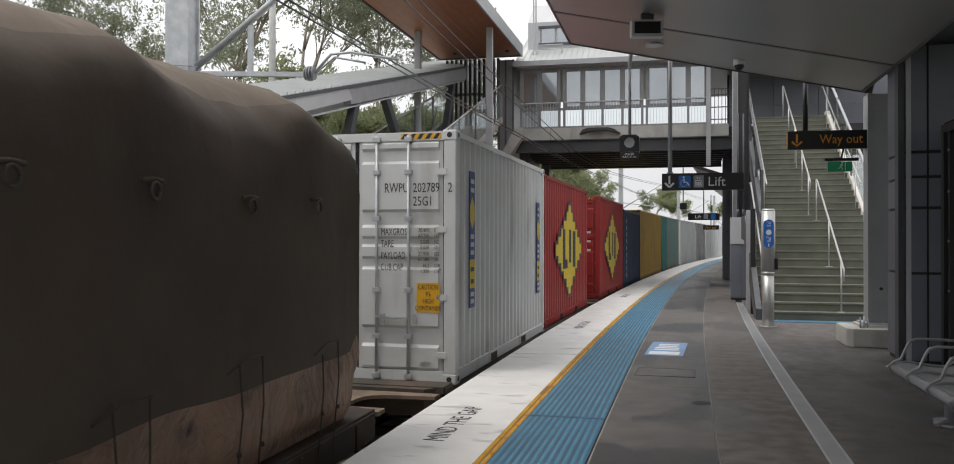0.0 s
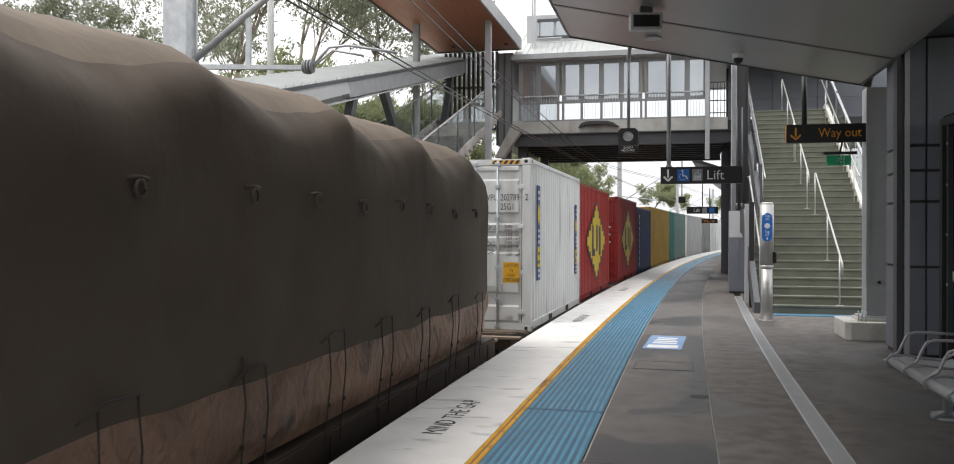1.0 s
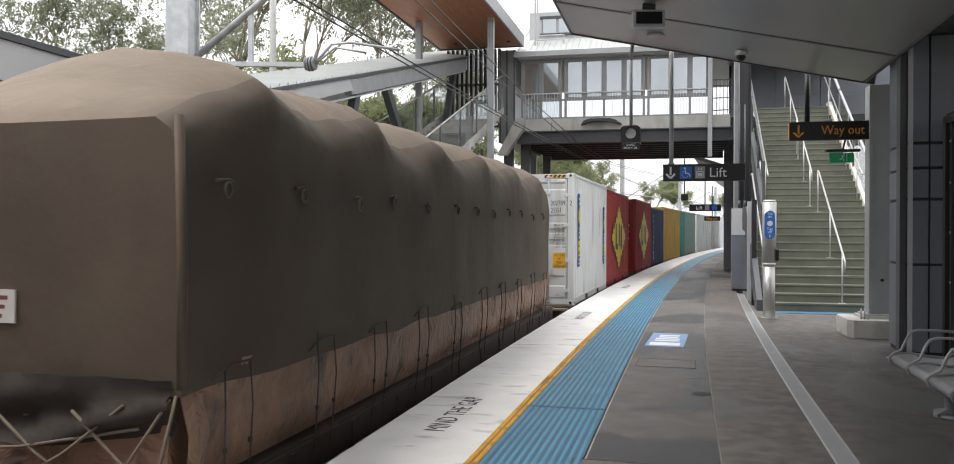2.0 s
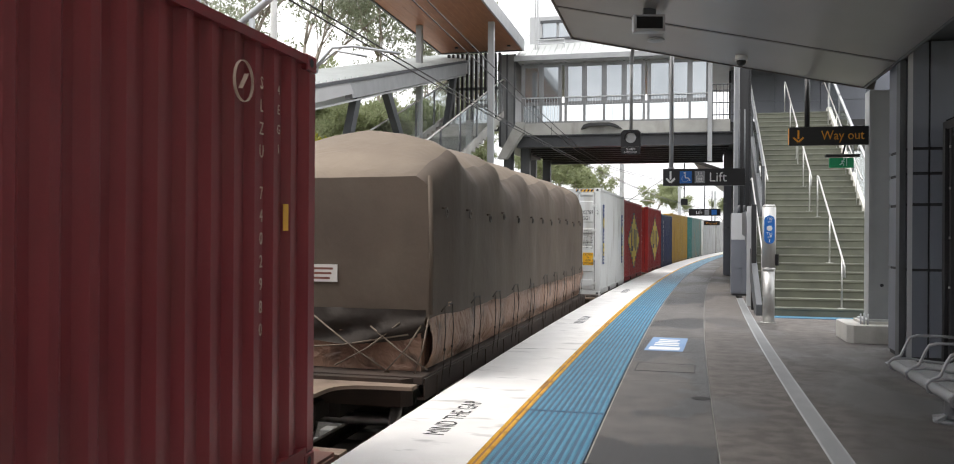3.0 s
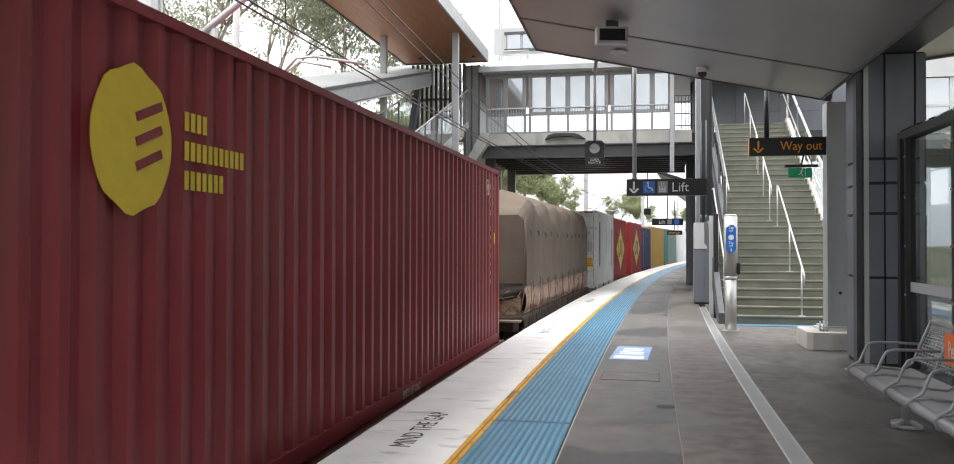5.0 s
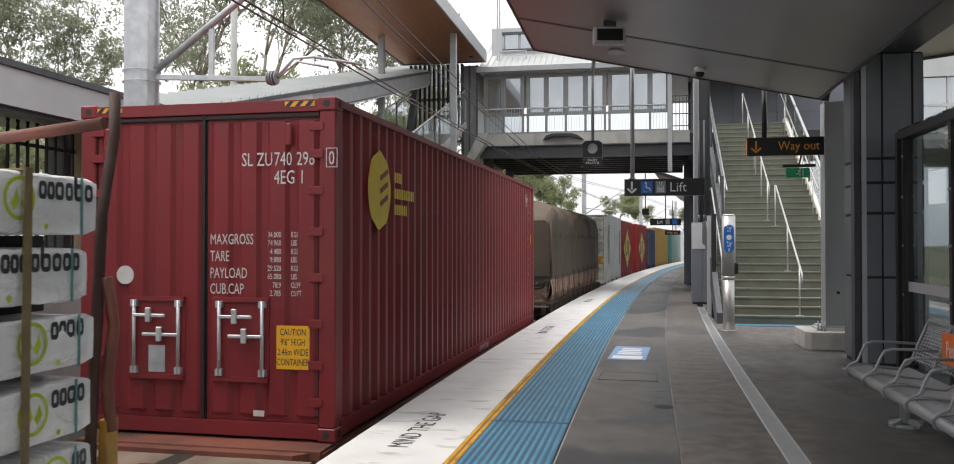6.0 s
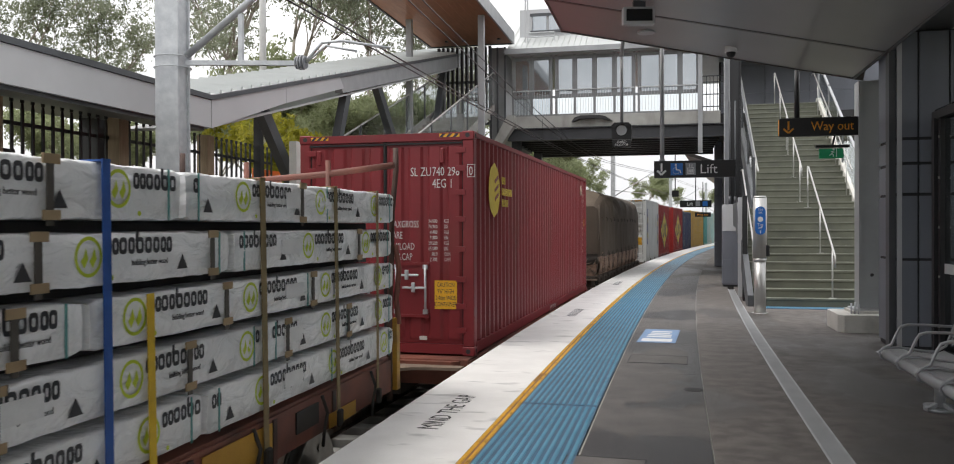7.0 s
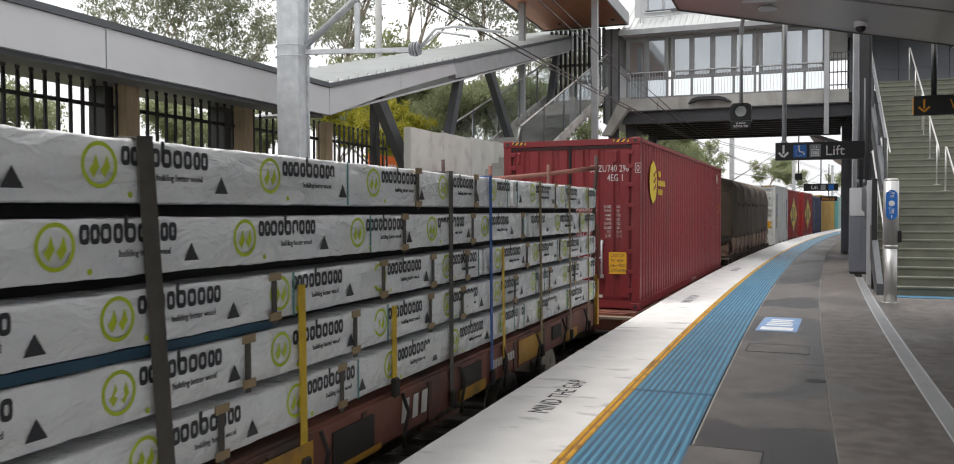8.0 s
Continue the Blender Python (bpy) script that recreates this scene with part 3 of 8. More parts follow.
    for i in range(5):
        for j in range(3):
            x = 1.95 + i * 1.5
            box_part("wall_panel", (x + 0.008, BY + 2.9, 5.4 + j * 0.95), (x + 1.492, BY + 3.0, 6.342 + j * 0.95), GREY_PANEL, wall)
    box_part("wall_core", (1.9, BY + 2.96, 5.3), (9.5, BY + 3.2, 8.4), JOINT, wall)
    # glazed concourse on the other side of the stairs
    east = thing("concourse_front", "white-framed glazed front of the bridge concourse", "facade", kind="structure")
    box_part("deck_edge", (8.2, BY - 0.1, 4.6), (16, BY + 6.9, 5.05), CONCRETE, east)
    box_part("fascia", (8.2, BY - 0.1, 6.85), (16, BY + 6.9, 7.5), PALE_PANEL, east)
    for i in range(6):
        x = 8.3 + i * 1.25
        box_part("mullion", (x, BY - 0.05, 5.05), (x + 0.09, BY + 0.05, 6.85), PALE_PANEL, east)
        for z0, z1 in ((5.1, 5.92), (6.0, 6.82)):
            box_part("pane", (x + 0.09, BY, z0), (x + 1.25, BY + 0.012, z1), WINDOW_PANE, east)
        box_part("transom", (x + 0.09, BY - 0.04, 5.92), (x + 1.25, BY + 0.04, 6.0), PALE_PANEL, east)
    # railed landing at the end of the windows
    land = thing("landing_railing", "dark steel railing on the bridge landing", "railing")
    bm = bmesh.new()
    for z in (5.55, 5.95, 6.35, 6.55):
        bar(bm, (1.2, BY + 0.2, z), (2.0, BY + 0.2, z), 0.04, 0.03)
    for i in range(8):
        quad_box(bm, (1.2 + i * 0.115, BY + 0.19, 5.37), (1.22 + i * 0.115, BY + 0.21, 6.55))
    part("rail_panel", bm, STEEL_DARK, land)
    box_part("downpipe_post", (1.04, BY - 0.28, 4.0), (1.18, BY - 0.14, 7.4), STEEL_MID, land, "grey steel post")


def build_lift_block():
    # panelled lift and service enclosures along the platform beyond the stairs
    lw = thing("lift_tower", "tall lift enclosure clad in blue-grey panels", "lift tower", curve_pose(0.80, 34.8), kind="structure")
    for j in range(6):
        box_part("cladding_panel", (0.0, 0.0, 0.02 + j * 0.95), (2.3, 0.1, 0.962 + j * 0.95), GREY_PANEL, lw)
        for k in range(3):
            box_part("cladding_panel", (-0.1, 0.002 + k * 1.2, 0.02 + j * 0.95), (-0.002, 1.19 + k * 1.2, 0.962 + j * 0.95), GREY_PANEL, lw)
    box_part("core", (0.0, 0.1, 0.0), (2.3, 3.6, 5.7), JOINT, lw)
    cab = thing("service_cabinet", "grey panelled service cabinet with a pale top beside the stairs", "cabinet", curve_pose(0.94, 23.55))
    for k in range(2):
        box_part("front_panel", (0.0 + k * 0.28, -0.02, 0.06), (0.272 + k * 0.28, 0.0, 0.72), GREY_PANEL, cab, edge=0.004)
        box_part("front_panel", (0.0 + k * 0.28, -0.02, 0.73), (0.272 + k * 0.28, 0.0, 1.48), GREY_PANEL, cab, edge=0.004)
    box_part("upper_panel", (0.0, -0.03, 1.49), (0.552, 0.0, 2.2), PALE_PANEL, cab, "pale grey metal top section", 0.006)
    box_part("body", (0.0, 0.002, 0.05), (0.552, 1.0, 2.2), GREY_PANEL, cab)
    box_part("plinth", (0.02, 0.0, 0.0), (0.54, 1.0, 0.05), JOINT, cab)
    bm = bmesh.new()
    for x in (0.2, 0.34):
        rod(bm, (x, 0.25, 2.2), (x, 0.25, 2.42), 0.035, 8)
        rod(bm, (x, 0.25, 2.42), (x, 0.25, 5.0), 0.02, 8)
    part("conduit", bm, STEEL_DARK, cab)
    # two tall steel columns by the lift sign
    for x, w, mt in ((1.70, 0.13, STEEL_MID), (1.92, 0.28, STEEL_BLACK)):
        col = thing("steel_column", "dark grey steel column rising to the bridge beside the stairs", "column", pose(x, 24.75, 0), kind="structure")
        bm = bmesh.new()
        a, b = w / 2 - 0.012, w / 2 + 0.012
        prism(bm, [(-b, -0.11), (-a, -0.11), (-a, -0.01), (a, -0.01), (a, -0.11), (b, -0.11), (b, 0.11), (a, 0.11), (a, 0.01), (-a, 0.01), (-a, 0.11), (-b, 0.11)], 0.0, 6.4, "z")
        part("shaft", bm, mt, col)
    scr = thing("stair_screen", "dark glazed screen beside the foot of the stairs", "screen", pose(1.56, 17.9, 0, 0, 0, -0.7), kind="structure")
    box_part("screen_post", (0.06, 1.2, 0), (0.16, 1.34, 2.28), STEEL_BLACK, scr, edge=0.006)
    box_part("screen_panel", (0.09, 1.34, 0.05), (0.11, 2.3, 2.26), STEEL_DARK, scr)
    box_part("pale_trim", (0.0, 1.7, 0.05), (0.088, 1.78, 2.26), PALE_PANEL, scr)


COLUMN_GREY = surface("light_grey_column_paint", (0.36, 0.375, 0.38), (0.31, 0.325, 0.33), 0.4, grain=2.0, fine=0.05)


# ---- platform canopy ----
CAN_Y = 14.0
# rear end lies out of view, set to shade the train beside it
CAN_BACK = -12.0
CAN_L, CAN_R = (-1.66, 4.88), (2.82, 3.91)


def soffit_z(x):
    return CAN_L[1] + (x - CAN_L[0]) * (CAN_R[1] - CAN_L[1]) / (CAN_R[0] - CAN_L[0])


def build_canopy():
    can = thing("platform_canopy", "platform canopy with a sloping brushed metal soffit", "canopy", kind="structure")
    edges = [CAN_Y, 12.05, 11.99, 6.0, 5.94, 0.0, -0.06, -6.0, -6.06, CAN_BACK]
    for a, b in zip(edges[::2], edges[1::2]):
        bm = bmesh.new()
        v = [bm.verts.new(p) for p in ((CAN_L[0], b, CAN_L[1]), (CAN_R[0], b, CAN_R[1]), (CAN_R[0], a, CAN_R[1]), (CAN_L[0], a, CAN_L[1]))]
        t = [bm.verts.new(q.co + Vector((0, 0, 0.05))) for q in v]
        bm.faces.new(v)
        bm.faces.new(t)
        for i in range(4):
            bm.faces.new((v[i], v[(i + 1) % 4], t[(i + 1) % 4], t[i]))
        part("soffit_panel", bm, SOFFIT, can, "brushed metal soffit panel")
    bm = bmesh.new()
    prism(bm, [(CAN_L[0], CAN_L[1] + 0.06), (CAN_R[0], soffit_z(CAN_R[0]) + 0.06), (CAN_R[0], soffit_z(CAN_R[0]) + 0.3), (CAN_L[0], CAN_L[1] + 0.16)], CAN_BACK, CAN_Y, "y")
    part("roof_deck", bm, STEEL_DARK, can)
    bm = bmesh.new()
    prism(bm, [(CAN_L[0] - 0.03, CAN_L[1] - 0.01), (CAN_L[0] - 0.003, CAN_L[1] - 0.015), (CAN_L[0] - 0.003, CAN_L[1] + 0.17), (CAN_L[0] - 0.03, CAN_L[1] + 0.17)], CAN_BACK, CAN_Y + 0.02, "y")
    part("edge_trim", bm, SOFFIT_EDGE, can)
    bm = bmesh.new()
    bar(bm, (CAN_L[0] - 0.03, CAN_Y + 0.015, CAN_L[1] + 0.07), (3.0, CAN_Y + 0.015, soffit_z(3.0) + 0.07), 0.02, 0.17)
    part("end_trim", bm, SOFFIT_EDGE, can)
    for y in (12.02, 5.97, -0.03):
        bm = bmesh.new()
        bar(bm, (CAN_L[0], y, CAN_L[1] + 0.002), (CAN_R[0], y, CAN_R[1] + 0.002), 0.075, 0.02)
        part("joint_strip", bm, SOFFIT_EDGE, can, "dark strip over a soffit joint")
    # box gutter over the columns and the other wing
    bm = bmesh.new()
    prism(bm, [(2.826, 3.88), (2.85, 3.88), (2.85, 4.14), (3.58, 4.14), (3.58, 4.6), (2.826, 4.6)], CAN_BACK, CAN_Y - 0.05, "y")
    part("box_gutter", bm, STEEL_DARK, can)
    bm = bmesh.new()
    prism(bm, [(3.59, 4.35), (8.1, 4.92), (8.1, 5.04), (3.59, 4.55)], CAN_BACK, CAN_Y - 0.3, "y")
    part("rear_wing", bm, SOFFIT, can)
    bm = bmesh.new()
    bar(bm, (3.6, CAN_Y - 0.28, 4.41), (8.1, CAN_Y - 0.28, 4.98), 0.03, 0.2)
    part("rear_trim", bm, SOFFIT_EDGE, can)
    # column on a concrete plinth
    col = thing("canopy_column", "grey steel canopy column bolted to a concrete plinth", "column", pose(2.92, 14.0, 0))
    bm = bmesh.new()
    prism(bm, [(0.0, 0.0), (0.05, 0.0), (0.05, 0.03), (0.35, 0.03), (0.35, 0.0), (0.40, 0.0), (0.40, 0.32), (0.35, 0.32), (0.35, 0.06), (0.05, 0.06), (0.05, 0.32), (0.0, 0.32)], 0.34, 3.86, "z")
    part("shaft", bm, COLUMN_GREY, col)
    bm = bmesh.new()
    prism(bm, [(-0.28, -0.36), (1.0, -0.36), (1.0, 0.7), (-0.28, 0.7), (-0.36, 0.6), (-0.36, -0.26)], 0.0, 0.27, "z")
    bevel(bm, 0.015, 2)
    part("plinth", bm, PLINTH, col, "pale concrete plinth")
    box_part("grout_pad", (-0.12, -0.12, 0.27), (0.6, 0.5, 0.31), PLINTH, col)
    box_part("base_plate", (-0.08, -0.08, 0.31), (0.5, 0.45, 0.34), GALV, col)
    for k in range(3):
        bm = bmesh.new()
        rod(bm, (-0.05 - k * 0.045, -0.2 + 0.03 * k, 0.27), (-0.05 - k * 0.045, -0.2 + 0.03 * k, 0.43 + 0.02 * (k % 2)), 0.013, 8)
        part("anchor_bolt", bm, GALV, col)
    bm = bmesh.new()
    rod(bm, (0.19, 0.0, 0.86), (0.19, 0.03, 0.86), 0.025, 10)
    part("cable_hole", bm, JOINT, col)
    # panelled pier
    pier = thing("panelled_pier", "platform pier clad in dark blue-grey panels with open joints", "pier", pose(2.94, 11.85, 0), kind="structure")
    box_part("core", (0.012, 0.012, 0), (0.735, 0.95, 4.135), JOINT, pier)
    zs = [(0.06, 1.17), (1.20, 2.01), (2.045, 2.41), (2.445, 2.73), (2.765, 4.12)]
    for z0, z1 in zs:
        for x0, x1 in ((0.0, 0.23), (0.255, 0.60), (0.625, 0.75)):
            box_part("cladding_panel", (x0, -0.012, z0), (x1, 0.01, z1 - 0.005), GREY_PANEL, pier, edge=0.003)
        box_part("cladding_panel", (-0.012, 0.0, z0), (0.01, 0.95, z1 - 0.005), GREY_PANEL, pier, edge=0.003)
    box_part("corner_trim", (-0.016, -0.016, 0.0), (0.045, -0.013, 4.12), PALE_PANEL, pier, "pale metal corner strip")
    box_part("side_post", (-0.10, 0.02, 0.0), (-0.02, 0.2, 3.9), STEEL_DARK, pier, edge=0.004)


# ---- assembled later in the file ----
build_ground()
build_platform()
build_tactiles()
build_stairs()
build_bridge()
build_lift_block()
build_canopy()


# ---- the freight train ----
FADED_PRINT = surface("faded_pale_print", (0.66, 0.54, 0.42), (0.5, 0.38, 0.3), 0.5, grain=9.0)
MAROON = surface("maroon_container_paint", (0.235, 0.030, 0.035), (0.195, 0.025, 0.030), 0.42, grain=0.9, dirt=(0.17, 0.042, 0.037), dirt_scale=1.6, dirt_at=(0.52, 0.75), dirt_stretch=(1, 1, 0.25), fine=0.08, spec=0.35)
WHITE_CAN = surface("pale_grey_container_paint", (0.70, 0.71, 0.70), (0.62, 0.63, 0.62), 0.45, grain=0.9, dirt=(0.30, 0.27, 0.23), dirt_scale=1.9, dirt_at=(0.58, 0.8), dirt_stretch=(1, 1, 0.22), fine=0.08)
RED_CAN = surface("red_container_paint", (0.33, 0.020, 0.018), (0.26, 0.017, 0.015), 0.45, grain=0.9, dirt=(0.2, 0.03, 0.024), dirt_scale=1.6, dirt_at=(0.54, 0.78), dirt_stretch=(1, 1, 0.25), fine=0.08)
BLUE_CAN = surface("navy_container_paint", (0.024, 0.042, 0.11), (0.02, 0.034, 0.09), 0.45, grain=0.9, fine=0.08)
YEL_CAN = surface("mustard_container_paint", (0.52, 0.33, 0.06), (0.44, 0.27, 0.05), 0.45, grain=0.9, dirt=(0.25, 0.15, 0.05), dirt_scale=1.6, dirt_at=(0.55, 0.8), dirt_stretch=(1, 1, 0.25), fine=0.08)
TEAL_CAN = surface("teal_container_paint", (0.05, 0.26, 0.24), (0.04, 0.21, 0.19), 0.45, grain=0.9, fine=0.08)
CURTAIN = surface("grey_curtain_vinyl", (0.42, 0.42, 0.41), (0.33, 0.33, 0.32), 0.5, grain=1.2, dirt=(0.25, 0.24, 0.22), dirt_scale=1.5, fine=0.08)
WAGON_GREY = surface("dusty_wagon_steel", (0.10, 0.085, 0.07), (0.06, 0.05, 0.042), 0.7, grain=3.0, dirt=(0.16, 0.10, 0.06), dirt_scale=1.2, dirt_at=(0.5, 0.75), bump=0.1)
WAGON_RUST = surface("rust_red_wagon_paint", (0.24, 0.080, 0.052), (0.15, 0.055, 0.040), 0.65, grain=2.5, dirt=(0.05, 0.03, 0.025), dirt_scale=1.4, dirt_at=(0.5, 0.72), bump=0.1)
# rusty steel coloured near black because the sill lies in shadow
WAGON_DARK = surface("shaded_rusty_wagon_steel", (0.055, 0.036, 0.027), (0.035, 0.024, 0.018), 0.75, grain=3.0, dirt=(0.06, 0.038, 0.026), dirt_scale=1.2, dirt_at=(0.55, 0.75), bump=0.1)
WAGON_YELLOW = surface("yellow_wagon_paint", (0.55, 0.30, 0.03), (0.42, 0.21, 0.02), 0.6, grain=3.0, dirt=(0.15, 0.09, 0.04), dirt_scale=2.0)
DARK_CLOTH = surface("dark_grey_cloth", (0.060, 0.052, 0.046), (0.038, 0.033, 0.030), 0.9, spec=0.15, grain=2.0, bump=0.4, bump_scale=9.0)
DARK_RUST = surface("dark_rusty_tube", (0.085, 0.045, 0.032), (0.05, 0.028, 0.022), 0.7, grain=5.0, bump=0.15)
WHEEL_STEEL = surface("bright_wheel_steel", (0.5, 0.5, 0.49), (0.35, 0.34, 0.33), 0.3, 0.9, grain=8.0)
BLACK_STEEL = surface("black_underframe", (0.02, 0.018, 0.016), (0.035, 0.028, 0.022), 0.75, grain=4.0)
CAN_YELLOW = plain("warning_yellow", (0.80, 0.42, 0.02), 0.5)
BRIGHT_YELLOW = plain("livery_yellow", (0.68, 0.50, 0.03), 0.5)
CAN_NAVY = plain("livery_navy", (0.015, 0.02, 0.045), 0.5)
LIVERY_BLUE = plain("livery_blue", (0.025, 0.06, 0.20), 0.5)
OFFWHITE = plain("offwhite_print", (0.62, 0.60, 0.57), 0.55)
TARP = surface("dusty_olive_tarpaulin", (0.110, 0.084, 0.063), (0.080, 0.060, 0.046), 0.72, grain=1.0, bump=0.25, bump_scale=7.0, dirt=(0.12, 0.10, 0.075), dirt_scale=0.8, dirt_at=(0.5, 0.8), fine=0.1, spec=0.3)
# lighter cloth colour for the sky light on the top, plus dust
TARP_TOP = surface("skylit_dusty_tarpaulin", (0.19, 0.150, 0.112), (0.125, 0.097, 0.073), 0.75, grain=0.9, bump=0.25, bump_scale=6.0, fine=0.1, spec=0.3)
WRAP = surface("brown_wrapped_load", (0.37, 0.225, 0.155), (0.22, 0.135, 0.095), 0.5, grain=2.2, stretch=(1, 1, 0.5), bump=0.8, bump_scale=7.0, dirt=(0.07, 0.052, 0.042), dirt_scale=2.6, dirt_at=(0.57, 0.70))
ROPE = plain("dark_rope", (0.055, 0.045, 0.037), 0.8)
LASHING = plain("tan_lashing_rope", (0.16, 0.125, 0.095), 0.85)
DUSTY_PLATE = surface("dusty_brown_plate", (0.27, 0.20, 0.15), (0.19, 0.14, 0.105), 0.8, grain=2.0, bump=0.15, dirt=(0.10, 0.07, 0.05), dirt_scale=1.5)
TEAL_GREY = surface("faded_teal_vinyl", (0.20, 0.33, 0.30), (0.26, 0.33, 0.30), 0.5, grain=1.2, dirt=(0.30, 0.27, 0.22), dirt_scale=1.3, fine=0.08)
PACK_WRAP = surface("white_plastic_wrap", (0.90, 0.905, 0.91), (0.83, 0.835, 0.84), 0.24, grain=2.0, bump=1.0, bump_scale=8.0, dirt=(0.76, 0.765, 0.77), dirt_scale=1.7, dirt_at=(0.5, 0.75), fine=0.03)
# near-black that paints the shade between the pack layers
PACK_GAP_SHADE = plain("dark_gap_shade", (0.016, 0.016, 0.018), 0.7)
LIME = plain("lime_green_print", (0.52, 0.62, 0.03), 0.5)
CHARCOAL = plain("charcoal_print", (0.035, 0.035, 0.04), 0.5)
STRAP_GREY = surface("grey_webbing_strap", (0.10, 0.088, 0.075), (0.075, 0.066, 0.056), 0.7, grain=12.0)
STRAP_YELLOW = surface("yellow_webbing_strap", (0.72, 0.48, 0.02), (0.6, 0.38, 0.02), 0.6, grain=12.0)
STRAP_BLUE = surface("blue_webbing_strap", (0.02, 0.10, 0.38), None, 0.6, grain=12.0)
STRAP_OLIVE = surface("olive_webbing_strap", (0.27, 0.20, 0.09), (0.20, 0.15, 0.07), 0.7, grain=12.0)
CARD = plain("cardboard_corner", (0.36, 0.26, 0.15), 0.8)
WOOD_BEARER = surface("sawn_timber_bearer", (0.33, 0.22, 0.12), (0.24, 0.15, 0.08), 0.8, grain=6.0)



def crease(m, scale, stretch, strength, distance):
    """Adds long folds to the relief of a cloth or film, on top of its fine grain."""
    n, l = m.node_tree.nodes, m.node_tree.links
    b = n["Principled BSDF"]
    tc, mp, tx, bp = n.new("ShaderNodeTexCoord"), n.new("ShaderNodeMapping"), n.new("ShaderNodeTexNoise"), n.new("ShaderNodeBump")
    mp.inputs["Scale"].default_value = stretch
    tx.inputs["Scale"].default_value = scale
    tx.inputs["Detail"].default_value = 3.0
    tx.inputs["Distortion"].default_value = 0.8
    bp.inputs["Strength"].default_value = strength
    bp.inputs["Distance"].default_value = distance
    l.new(tc.outputs["Object"], mp.inputs["Vector"])
    l.new(mp.outputs["Vector"], tx.inputs["Vector"])
    l.new(tx.outputs["Fac"], bp.inputs["Height"])
    if b.inputs["Normal"].links:
        l.new(b.inputs["Normal"].links[0].from_socket, bp.inputs["Normal"])
    l.new(bp.outputs["Normal"], b.inputs["Normal"])


crease(PACK_WRAP, 2.4, (1, 1.6, 3.2), 0.9, 0.05)
crease(WRAP, 5.0, (1, 1.6, 0.9), 1.0, 0.09)
crease(TARP, 1.6, (1, 1.2, 0.7), 0.3, 0.05)
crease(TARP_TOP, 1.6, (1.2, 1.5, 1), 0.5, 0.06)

BASE = -0.12  # height of the container floors against the platform
HIGH = 2.99


def corrugated(bm, length, z0, z1, x, depth, pitch, sign=1):
    """A corrugated side along y at x, the ridges upright."""
    n = max(1, round(length / pitch))
    p = length / n
    pts = [(x, -length / 2)]
    for i in range(n):
        y = -length / 2 + i * p
        pts += [(x, y + 0.26 * p), (x - sign * depth, y + 0.50 * p), (x - sign * depth, y + 0.76 * p), (x, y + p)]
    lo = [bm.verts.new((a, b, z0)) for a, b in pts]
    hi = [bm.verts.new((a, b, z1)) for a, b in pts]
    for i in range(len(pts) - 1):
        bm.faces.new((lo[i], lo[i + 1], hi[i + 1], hi[i]))


